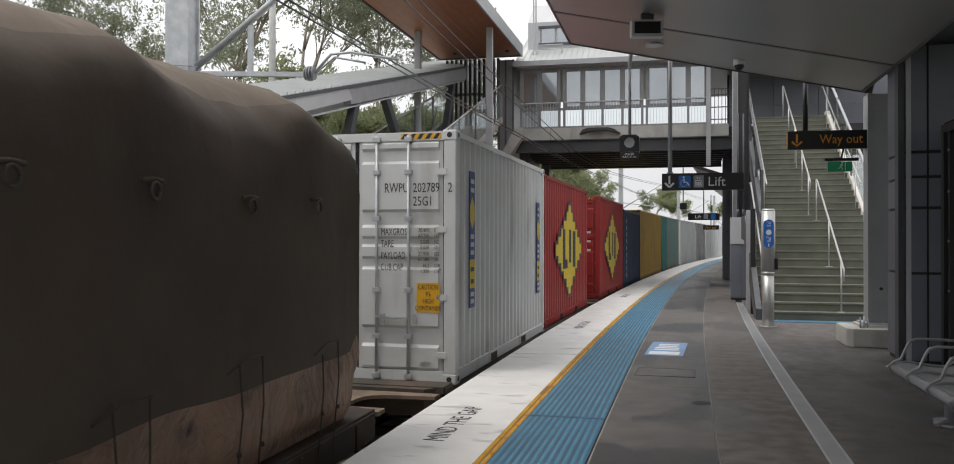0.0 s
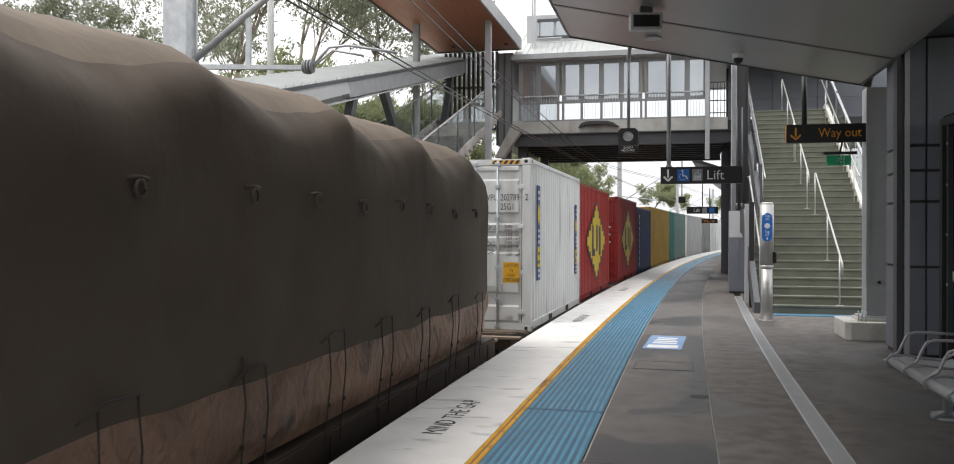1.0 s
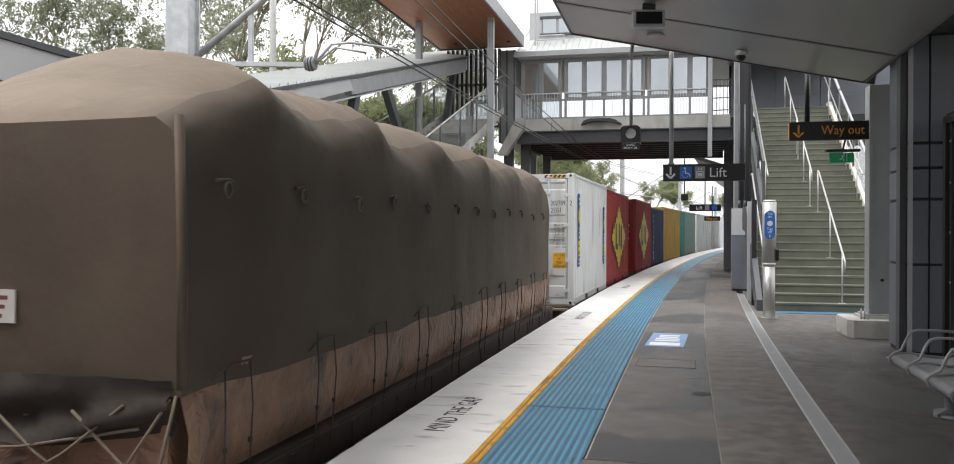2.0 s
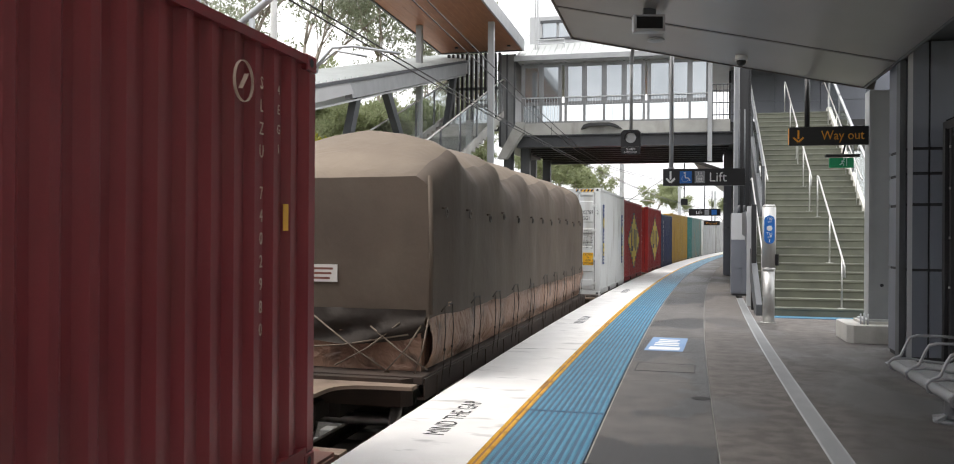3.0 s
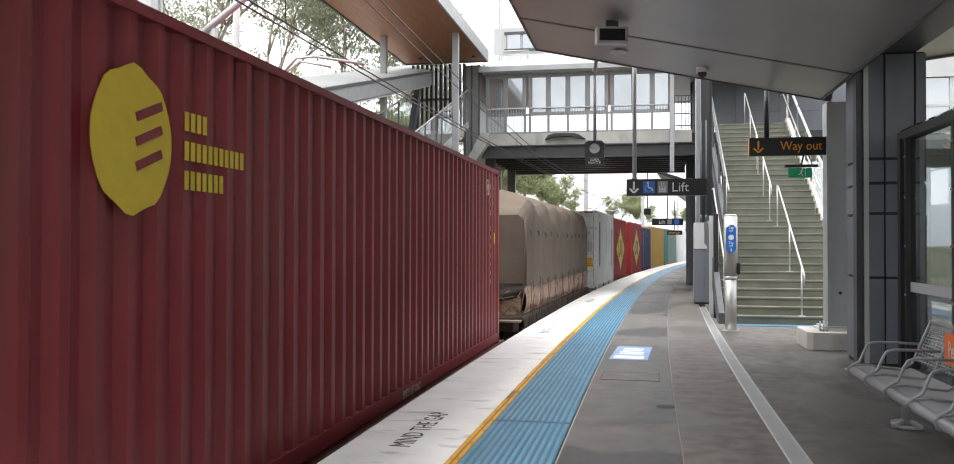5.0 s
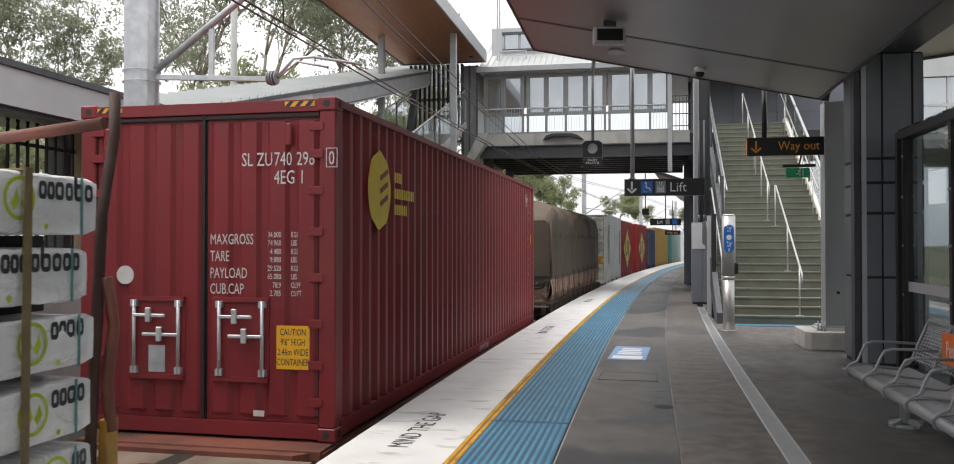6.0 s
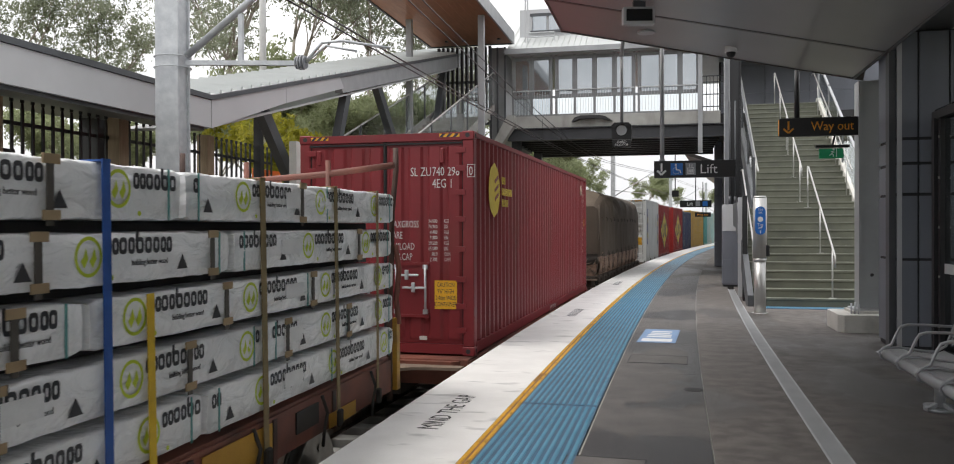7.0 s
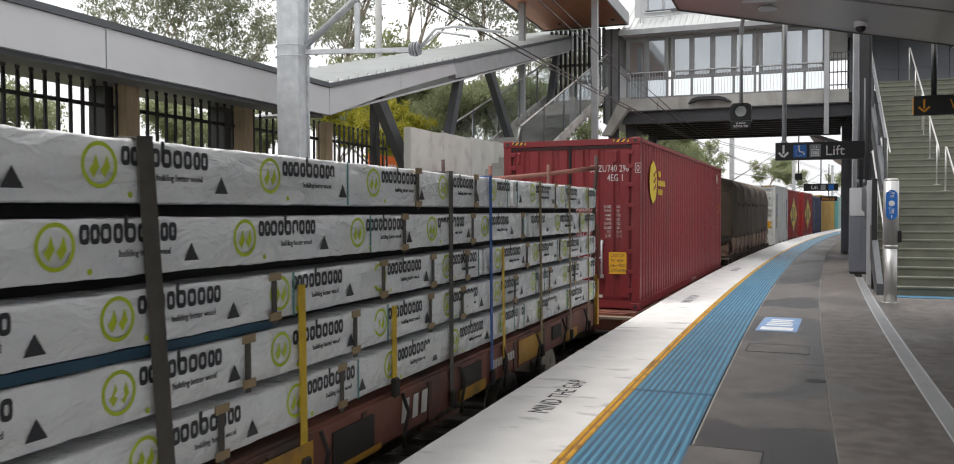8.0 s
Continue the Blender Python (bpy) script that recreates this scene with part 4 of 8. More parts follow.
def container(name, label, paint, length, castings=None, stripes=True, group="containers on the train", door=True):
    """A shipping container, doors to the rear (-y), platform side +x, origin under its middle."""
    W, H, L = 2.438, HIGH, length
    h = W / 2
    ob = thing(name, label, "shipping container", group=group)
    castings = castings or paint
    for sx in (-1, 1):
        for sy in (-1, 1):
            bm = bmesh.new()
            quad_box(bm, (min(sx * h, sx * (h - 0.15)), min(sy * L / 2, sy * (L / 2 - 0.13)), 0.118), (max(sx * h, sx * (h - 0.15)), max(sy * L / 2, sy * (L / 2 - 0.13)), H - 0.118))
            bevel(bm, 0.012, 1)
            part("corner_post", bm, paint, ob)
            for z in (0.0, H - 0.118):
                bm = bmesh.new()
                quad_box(bm, (min(sx * (h + 0.004), sx * (h - 0.16)), min(sy * (L / 2 + 0.006), sy * (L / 2 - 0.17)), z), (max(sx * (h + 0.004), sx * (h - 0.16)), max(sy * (L / 2 + 0.006), sy * (L / 2 - 0.17)), z + 0.118))
                bevel(bm, 0.01, 1)
                c = part("corner_casting", bm, castings, ob)
                bm = bmesh.new()
                rod(bm, (sx * (h - 0.08), sy * (L / 2 + 0.007), z + 0.06), (sx * (h - 0.08), sy * (L / 2 + 0.0085), z + 0.06), 0.032, 10)
                part("hole", bm, JOINT, c)
                bm = bmesh.new()
                rod(bm, (sx * (h + 0.005), sy * (L / 2 - 0.09), z + 0.06), (sx * (h + 0.0065), sy * (L / 2 - 0.09), z + 0.06), 0.034, 10)
                part("hole", bm, JOINT, c)
        bm = bmesh.new()
        corrugated(bm, L - 0.26, 0.16, H - 0.07, sx * (h - 0.012), 0.044, 0.262, sx)
        part("side_wall", bm, paint, ob)
        x0, x1 = sorted((sx * h, sx * (h - 0.06)))
        for z0, z1 in ((0.03, 0.165), (H - 0.075, H - 0.012)):
            bm = bmesh.new()
            quad_box(bm, (x0, -L / 2 + 0.13, z0), (x1, L / 2 - 0.13, z1))
            part("side_rail", bm, paint, ob)
    bm = bmesh.new()
    n = round(L / 0.42)
    for i in range(n):
        y = -L / 2 + 0.14 + i * (L - 0.28) / n
        quad_box(bm, (-h + 0.06, y, H - 0.05), (h - 0.06, y + (L - 0.28) / n * 0.7, H - 0.02))
    quad_box(bm, (-h + 0.06, -L / 2 + 0.13, H - 0.07), (h - 0.06, L / 2 - 0.13, H - 0.045))
    part("roof", bm, paint, ob)
    if L < 7:
        for y in (-1.05, 1.05):
            box_part("fork_pocket", (h + 0.001, y - 0.18, 0.035), (h + 0.004, y + 0.18, 0.14), BLACK_STEEL, ob, "dark fork pocket in the bottom rail")
    box_part("floor_frame", (-h + 0.06, -L / 2 + 0.13, 0.05), (h - 0.06, L / 2 - 0.13, 0.15), BLACK_STEEL, ob)
    bm = bmesh.new()
    quad_box(bm, (-h + 0.15, L / 2 - 0.08, 0.1), (h - 0.15, L / 2 - 0.04, H - 0.1))
    part("front_wall", bm, paint, ob)
    yr = -L / 2
    for z0, z1 in ((0.02, 0.15), (H - 0.12, H - 0.015)):
        box_part("end_rail", (-h + 0.15, yr, z0), (h - 0.15, yr + 0.12, z1), paint, ob, edge=0.006)
    return ob


def hazard_strip(ob, x0, x1, y, z0, z1):
    box_part("warning_plate", (x0, y - 0.004, z0), (x1, y - 0.001, z1), CAN_YELLOW, ob, "black and yellow striped plate")
    bm = bmesh.new()
    n = max(2, round((x1 - x0) / 0.09))
    w = (x1 - x0) / n
    for i in range(n):
        a = x0 + i * w
        q = [(a, z0), (a + w * 0.5, z0), (min(x1, a + w * 0.95), z1), (min(x1, a + w * 0.45), z1)]
        bm.faces.new([bm.verts.new((u, y - 0.0055, v)) for u, v in q])
    part("stripes", bm, CAN_NAVY, ob)


def can_doors(ob, paint, L, bars, ribs, hinge_in=0.15):
    """Two ribbed door leaves with hinges and upright locking bars on the rear end."""
    h, H, yr = 1.219, HIGH, -L / 2
    for k, (x0, x1) in enumerate(((-h + hinge_in, -0.012), (0.012, h - hinge_in))):
        bm = bmesh.new()
        quad_box(bm, (x0, yr + 0.03, 0.155), (x1, yr + 0.07, H - 0.125))
        door = part("door", bm, paint, ob)
        bm = bmesh.new()
        if ribs == "upright":
            n = 4
            w = (x1 - x0) / n
            for i in range(n):
                prism(bm, [(x0 + i * w + 0.05, yr + 0.03), (x0 + i * w + 0.085, yr + 0.0), (x0 + (i + 1) * w - 0.045, yr + 0.0), (x0 + (i + 1) * w - 0.01, yr + 0.03)], 0.22, H - 0.2, "z")
        else:
            for z0, z1 in ((0.19, 0.42), (0.68, 1.34), (1.50, 1.61), (1.74, 1.84), (2.06, 2.60), (2.79, 2.84)):
                prism(bm, [(yr + 0.03, z0 - 0.035), (yr - 0.006, z0), (yr - 0.006, z1), (yr + 0.03, z1 + 0.035)], x0 + 0.06, x1 - 0.06, "x")
        part("door_ribs", bm, paint, door)
        xh = x0 - 0.01 if k == 0 else x1 + 0.01
        sgn = -1 if k == 0 else 1
        for z in (0.3, 0.62, 0.98, 1.38, 1.78, 2.14, 2.46, 2.70)[:: 1 if ribs == "upright" else 2]:
            box_part("hinge", (min(xh - sgn * 0.10, xh + sgn * 0.03), yr - 0.012, z), (max(xh - sgn * 0.10, xh + sgn * 0.03), yr + 0.03, z + 0.075), paint, door, edge=0.008)
        bm = bmesh.new()
        quad_box(bm, (x0 - 0.004, yr + 0.024, 0.15), (x0 + 0.012, yr + 0.034, H - 0.12))
        quad_box(bm, (x1 - 0.012, yr + 0.024, 0.15), (x1 + 0.004, yr + 0.034, H - 0.12))
        part("door_seal", bm, RUBBER, door)
        if bars:
            for x in ((x0 + 0.40, x1 - 0.22) if k == 0 else (x0 + 0.25, x0 + 0.64)):
                bm = bmesh.new()
                rod(bm, (x, yr - 0.025, 0.05), (x, yr - 0.025, H - 0.05), 0.018, 10)
                b = part("locking_bar", bm, GALV, ob, "galvanised locking bar")
                for z in (0.08, 0.55, 1.1, 1.95, 2.5, H - 0.1):
                    box_part("bar_bracket", (x - 0.045, yr - 0.05, z - 0.03), (x + 0.045, yr + 0.0, z + 0.03), GALV, b, edge=0.008)
                bm = bmesh.new()
                bar(bm, (x, yr - 0.05, 0.78 if k else 0.74), (x + (0.26 if x < (x0 + x1) / 2 else -0.2), yr - 0.05, 0.76), 0.03, 0.02)
                quad_box(bm, (x + 0.06, yr - 0.065, 0.70), (x + 0.11, yr - 0.04, 0.82))
                part("handle", bm, GALV, b)


def train_s(t):
    """How far the maroon container's leading end has gone along the curve."""
    return -8.558 + 4.946 * t - 0.01989 * t * t - 0.004745 * t ** 3


MOVING = []  # things of the train: object, place behind or ahead of the leading end, height


def ride(ob, offset, z):
    MOVING.append((ob, offset, z))
    ob.matrix_world = curve_pose(TRACK, train_s(0) + offset, z)


WHEELS = []


def wagon(label, length, paint, deck_z, sides=True, sill=0.3):
    """A flat freight wagon: underframe, sills, two bogies with wheelsets and couplers; origin at platform level under its middle."""
    ob = thing("flat_wagon", label, "freight wagon", group="wagons of the train")
    h, L = 1.22, length
    box_part("deck", (-h + 0.02, -L / 2, deck_z - 0.09), (h - 0.02, L / 2, deck_z - 0.004), paint, ob, edge=0.008)
    for sx in (-1, 1):
        bm = bmesh.new()
        x = sx * h
        o = [(x, deck_z - 0.03), (x, deck_z - sill), (x - sx * 0.09, deck_z - sill), (x - sx * 0.09, deck_z - sill + 0.03), (x - sx * 0.02, deck_z - sill + 0.03), (x - sx * 0.02, deck_z - 0.06), (x - sx * 0.09, deck_z - 0.06), (x - sx * 0.09, deck_z - 0.03)]
        prism(bm, o, -L / 2 + 0.05, L / 2 - 0.05, "y")
        s = part("side_sill", bm, paint, ob)
        n = round(L / 1.1)
        pocket = box_part("stanchion_pocket", (min(x - sx * 0.018, x + sx * 0.012), -0.03, deck_z - sill - 0.02), (max(x - sx * 0.018, x + sx * 0.012), 0.03, deck_z - 0.05), paint, s)
        pocket.location.y = -L / 2 + 0.5
        for i in range(1, n):
            o = pocket.copy()
            scene.collection.objects.link(o)
            o.location.y = -L / 2 + 0.5 + i * (L - 1.0) / (n - 1)
    box_part("centre_sill", (-0.25, -L / 2, deck_z - 0.5), (0.25, L / 2, deck_z - 0.1), BLACK_STEEL, ob)
    box_part("brake_gear", (-0.9, -1.4, deck_z - 0.65), (0.9, 1.4, deck_z - 0.38), BLACK_STEEL, ob, edge=0.03)
    for sy in (-1, 1):
        bm = bmesh.new()
        prism(bm, [(-1.1, sy * L / 2), (-1.0, sy * (L / 2 + 0.12)), (1.0, sy * (L / 2 + 0.12)), (1.1, sy * L / 2)], deck_z - 0.32, deck_z - 0.02, "z")
        part("headstock", bm, paint, ob)
        # low end platform, cut away in a curve beside the coupler
        y1 = sy * (L / 2 + 0.125)
        half = [(1.19, 0.0), (1.19, 0.18), (0.80, 0.20), (0.60, 0.235), (0.47, 0.30), (0.40, 0.40), (0.38, 0.52), (0.38, 0.82)]
        ring = [(u, y1 + sy * v) for u, v in half] + [(-u, y1 + sy * v) for u, v in half[::-1]]
        bm = bmesh.new()
        prism(bm, ring, deck_z - 0.10, deck_z - 0.06, "z")
        part("end_plate", bm, DUSTY_PLATE, ob, "dusty brown end platform")
        bm = bmesh.new()
        quad_box(bm, (-0.12, min(sy * L / 2, sy * (L / 2 + 0.75)), -0.42), (0.12, max(sy * L / 2, sy * (L / 2 + 0.75)), -0.22))
        quad_box(bm, (-0.2, min(sy * (L / 2 + 0.5), sy * (L / 2 + 0.85)), -0.48), (0.2, max(sy * (L / 2 + 0.5), sy * (L / 2 + 0.85)), -0.2))
        bevel(bm, 0.04, 2)
        part("coupler", bm, BLACK_STEEL, ob)
        yc = sy * (L / 2 - 1.75)
        bm = bmesh.new()
        for sx in (-1, 1):
            quad_box(bm, (sx * 0.98 - 0.07, yc - 1.05, -0.72), (sx * 0.98 + 0.07, yc + 1.05, -0.5))
            for d in (-0.85, 0.85):
                quad_box(bm, (sx * 0.98 - 0.11, yc + d - 0.16, -0.82), (sx * 0.98 + 0.11, yc + d + 0.16, -0.48))
            for d in (-0.14, 0.0, 0.14):
                rod(bm, (sx * 0.98, yc + d, -0.82), (sx * 0.98, yc + d, -0.55), 0.055, 8)
        quad_box(bm, (-0.98, yc - 0.25, -0.72), (0.98, yc + 0.25, -0.45))
        bogie = part("bogie", bm, BLACK_STEEL, ob)
        for d in (-0.85, 0.85):
            bm = bmesh.new()
            for sx in (-1, 1):
                rod(bm, (sx * 0.66, 0, 0), (sx * 0.78, 0, 0), 0.425, 28)
                rod(bm, (sx * 0.645, 0, 0), (sx * 0.665, 0, 0), 0.46, 28)
            rod(bm, (-0.98, 0, 0), (0.98, 0, 0), 0.075, 12)
            for sx in (-1, 1):
                for k in range(5):
                    a = 2 * math.pi * k / 5
                    rod(bm, (sx * 0.782, 0.26 * math.cos(a), 0.26 * math.sin(a)), (sx * 0.79, 0.26 * math.cos(a), 0.26 * math.sin(a)), 0.04, 8)
            w = part("wheelset", bm, WHEEL_STEEL, ob)
            w.matrix_basis = pose(0, yc + d, -0.645)
            WHEELS.append((w, yc + d))
    return ob


def build_train():
    # tarpaulined load
    ride(wagon("rust-stained flat wagon, darkened for shade under the tarpaulined load", 13.2, WAGON_DARK, 0.06, sill=0.26), 9.3, 0)
    ride(tarp_load(), 9.25, 0.06)
    # maroon container
    ride(wagon("dusty brown flat wagon under the maroon container", 13.0, WAGON_RUST, BASE - 0.044, sill=0.22), -6.05, 0)
    ride(maroon_container(), -6.05, BASE)
    # pale grey and red containers
    ride(wagon("dusty flat wagon carrying two short containers", 13.0, WAGON_GREY, BASE - 0.004, sill=0.22), 24.55, 0)
    ride(white_container(), 21.53, BASE)
    ride(red_container(False), 27.58, BASE)
    ride(wagon("dusty flat wagon carrying a red and a navy container", 12.6, WAGON_GREY, BASE - 0.004, sill=0.22), 39.0, 0)
    ride(red_container(True), 36.0, BASE)
    navy = container("shipping_container", "navy blue corrugated container on the train", BLUE_CAN, 5.6)
    for z in range(9):
        box_part("livery_mark", (1.2205, -2.0, 0.5 + z * 0.25), (1.2225, -1.86, 0.66 + z * 0.25), OFFWHITE, navy)
    ride(navy, 41.95, BASE - 0.18)
    ride(wagon("dusty flat wagon carrying the mustard container", 10.4, WAGON_GREY, BASE - 0.004, sill=0.22), 49.9, 0)
    y = container("shipping_container", "mustard yellow corrugated container with dark marks", YEL_CAN, 9.1)
    for z in range(8):
        box_part("livery_mark", (1.2205, 0.9, 0.7 + z * 0.21), (1.2225, 1.05, 0.84 + z * 0.21), CAN_NAVY, y)
    can_doors(y, YEL_CAN, 9.1, True, "upright")
    ride(y, 49.5, BASE)
    x = 54.4
    for paint, ln, lab in ((TEAL_CAN, 2.4, "teal end frame container with open side"), (TEAL_GREY, 6.6, "faded teal curtain-sided container with dusty vinyl"), (WHITE_CAN, 9.1, "off-white container, weathered and plain"),
                           (CURTAIN, 6.1, "grey container, weathered and plain"), (WHITE_CAN, 12.19, "pale container far along the train"), (CURTAIN, 12.19, "dull grey container far along the train"), (WHITE_CAN, 12.19, "off-white container at the far end")):
        c = container("shipping_container", lab, paint, ln)
        ride(c, x + ln / 2, BASE)
        if ln > 5:
            ride(wagon("dusty flat wagon far along the train", ln + 1.0, WAGON_GREY, BASE - 0.004, sill=0.22), x + ln / 2, 0)
        x += ln + (0.1 if ln < 3 else 1.2)
    # timber packs
    ride(timber_wagon(), -15.42 - 8.0, 0)
    timber_packs()


def regauge(ob, wide, long, high, L):
    """Brings a box to its own gauge, taken from its platform side, its leading end and just under its floor."""
    for o in ob.children_recursive:
        co = np.empty(len(o.data.vertices) * 3, dtype=np.float32)
        o.data.vertices.foreach_get("co", co)
        co = co.reshape(-1, 3)
        co[:, 0] = np.where(co[:, 0] > 1.219, co[:, 0], 1.219 - (1.219 - co[:, 0]) * wide)
        co[:, 1] = L / 2 - (L / 2 - co[:, 1]) * long
        co[:, 2] = co[:, 2] * high - 0.04
        o.data.vertices.foreach_set("co", co.reshape(-1))


def maroon_container():
    L, H = 12.1, HIGH
    c = container("shipping_container", "maroon high-cube container with corrugated sides and rear doors", MAROON, L)
    can_doors(c, MAROON, L, False, "upright")
    yr = -L / 2
    hazard_strip(c, -1.05, -0.80, yr, H - 0.075, H - 0.03)
    hazard_strip(c, 0.76, 1.03, yr, H - 0.075, H - 0.03)
    # recessed lower panels with lever gear
    for x0, x1 in ((-0.72, -0.17), (0.10, 0.62)):
        r = box_part("recess_frame", (x0, yr - 0.006, 0.52), (x1, yr + 0.001, 1.24), MAROON, c)
        box_part("recess_top", (x0, yr - 0.03, 1.2), (x1, yr - 0.006, 1.24), MAROON, r)
        box_part("recess_foot", (x0, yr - 0.03, 0.5), (x1, yr - 0.006, 0.54), MAROON, r)
        for x in (x0 + 0.07, x1 - 0.05):
            bm = bmesh.new()
            rod(bm, (x, yr - 0.035, 0.56), (x, yr - 0.035, 1.21), 0.017, 10)
            for z in (0.58, 1.18):
                quad_box(bm, (x - 0.03, yr - 0.05, z - 0.03), (x + 0.03, yr - 0.006, z + 0.03))
            part("lever_bar", bm, GALV, r)
        for z, a, b in ((1.07, x0 + 0.07, x0 + 0.38), (0.90, x0 + 0.16, x1 - 0.05)):
            bm = bmesh.new()
            bar(bm, (a, yr - 0.05, z), (b, yr - 0.05, z), 0.025, 0.03)
            quad_box(bm, ((a + b) / 2 - 0.03, yr - 0.07, z - 0.06), ((a + b) / 2 + 0.02, yr - 0.04, z + 0.07))
            bevel(bm, 0.006, 1)
            part("lever_handle", bm, GALV, r)
    box_part("id_plate", (-0.52, yr - 0.012, 0.56), (-0.36, yr - 0.0065, 0.80), GALV, c)
    bm = bmesh.new()
    rod(bm, (-0.76, yr - 0.006, 1.43), (-0.76, yr + 0.0, 1.43), 0.085, 20)
    part("approval_plate", bm, OFFWHITE, c)
    for x0, x1, z0, z1 in ((-0.013, 0.013, 0.16, H - 0.125), (-1.07, 1.07, H - 0.165, H - 0.140)):
        box_part("door_gasket", (x0, yr - 0.002, z0), (x1, yr + 0.012, z1), RUBBER, c)
    for x in (-0.93, 0.80):
        bm = bmesh.new()
        quad_box(bm, (x - 0.03, yr - 0.03, H - 0.42), (x + 0.03, yr + 0.0, H - 0.22))
        bevel(bm, 0.012, 1)
        part("vent_cover", bm, MAROON, c)
    for s, x, z, size, sq in (("SL", 0.36, 2.40, 0.17, 0.66), ("ZU", 0.50, 2.40, 0.17, 0.66), ("740", 0.66, 2.40, 0.17, 0.66), ("298", 0.865, 2.40, 0.17, 0.66), ("0", 1.155, 2.40, 0.17, 0.66), ("4EG", 0.66, 2.24, 0.17, 0.66), ("1", 0.89, 2.24, 0.17, 0.66), ("MAXGROSS", 0.065, 1.71, 0.135, 0.58), ("TARE", 0.065, 1.56, 0.135, 0.58), ("PAYLOAD", 0.065, 1.41, 0.135, 0.58), ("CUB.CAP", 0.065, 1.27, 0.135, 0.58)):
        lettering("painted_text", s, size, OFFWHITE, c, facing(x, yr - 0.004, z, "-y"), sq)
    for lo, hi in (((1.135, 2.375), (1.142, 2.545)), ((1.232, 2.375), (1.239, 2.545)), ((1.142, 2.375), (1.232, 2.382)), ((1.142, 2.538), (1.232, 2.545))):
        box_part("digit_box", (lo[0], yr - 0.010, lo[1]), (hi[0], yr - 0.008, hi[1]), OFFWHITE, c)
    for i, (a, b) in enumerate((("34.000", "KGS"), ("74.960", "LBS"), ("4.480", "KGS"), ("9.880", "LBS"), ("29.520", "KGS"), ("65.080", "LBS"), ("78.9", "CU.M"), ("2.785", "CU.FT"))):
        z = 1.80 - (i // 2) * 0.147 - (i % 2) * 0.072
        lettering("painted_text", a, 0.07, OFFWHITE, c, facing(0.73, yr - 0.004, z - 0.03, "-y"), 0.66, "RIGHT")
        lettering("painted_text", b, 0.07, OFFWHITE, c, facing(0.82, yr - 0.004, z - 0.03, "-y"), 0.5)
    lab = box_part("caution_label", (0.69, yr - 0.006, 0.62), (0.99, yr - 0.0035, 1.0), CAN_YELLOW, c, "yellow caution label")
    for i, s in enumerate(("CAUTION", "9'6\" HIGH", "2.46m WIDE", "CONTAINER")):
        lettering("label_text", s, 0.085, CAN_NAVY, lab, facing(0.84, yr - 0.0065, 0.915 - i * 0.087, "-y"), 0.62, "CENTER")
    box_part("maker_plate", (0.48, yr - 0.006, 0.20), (0.58, yr - 0.001, 0.25), OFFWHITE, c)
    # leasing mark: a yellow oval and bars for its words
    for y0 in (-L / 2 + 1.20,):
        bm = bmesh.new()
        ring = [bm.verts.new((1.2225, y0 + 0.36 * math.cos(a * math.pi / 16), 2.25 + 0.385 * math.sin(a * math.pi / 16) * (1 + 0.04 * math.cos(a * 1.6)))) for a in range(32)]
        bm.faces.new(ring)
        o = part("leasing_mark", bm, BRIGHT_YELLOW, c, "yellow oval leasing mark")
        for k in range(3):
            bm = bmesh.new()
            bar(bm, (1.2245, y0 + 0.02, 2.11 + k * 0.13), (1.2245, y0 + 0.26, 2.20 + k * 0.13), 0.004, 0.05, (0, 0, 1))
            part("mark_slash", bm, MAROON, o)
        for k, n in enumerate((4, 11, 7)):
            for i in range(n):
                y = y0 + 0.50 + i * 0.068
                box_part("mark_letter", (1.2205, y, 2.36 - k * 0.17), (1.2225, y + 0.046, 2.47 - k * 0.17), BRIGHT_YELLOW, o)
    # number running down the leading end of the side
    for i, s in enumerate("SLZU7402980"):
        lettering("side_number", s, 0.115, FADED_PRINT, c, facing(1.2225, L / 2 - 0.86, 2.62 - i * 0.145 - (0.12 if i > 3 else 0), "+x"), 0.75, "CENTER")
    for i, s in enumerate("4EG1"):
        lettering("side_number", s, 0.09, FADED_PRINT, c, facing(1.2225, L / 2 - 0.62, 2.62 - i * 0.13, "+x"), 0.75, "CENTER")
    box_part("side_label", (1.2205, L / 2 - 0.54, 1.72), (1.2225, L / 2 - 0.46, 1.90), CAN_YELLOW, c, "small yellow label")
    bm = bmesh.new()
    for k in range(24):
        a, b = 2 * math.pi * k / 24, 2 * math.pi * (k + 1) / 24
        bar(bm, (1.2225, L / 2 - 1.1 + 0.115 * math.cos(a), 2.63 + 0.125 * math.sin(a)), (1.2225, L / 2 - 1.1 + 0.115 * math.cos(b), 2.63 + 0.125 * math.sin(b)), 0.004, 0.018, (1, 0, 0))
    bar(bm, (1.2225, L / 2 - 1.14, 2.58), (1.2225, L / 2 - 1.06, 2.68), 0.004, 0.03, (1, 0, 0))
    part("side_badge", bm, FADED_PRINT, c, "thin faded outlined badge")
    lettering("sill_text", "EMPTY LIFT ONLY", 0.125, OFFWHITE, c, facing(1.2225, 0.1, 0.04, "+x"), 0.72)
    regauge(c, 1.07, 1.012, 1.04, L)
    return c


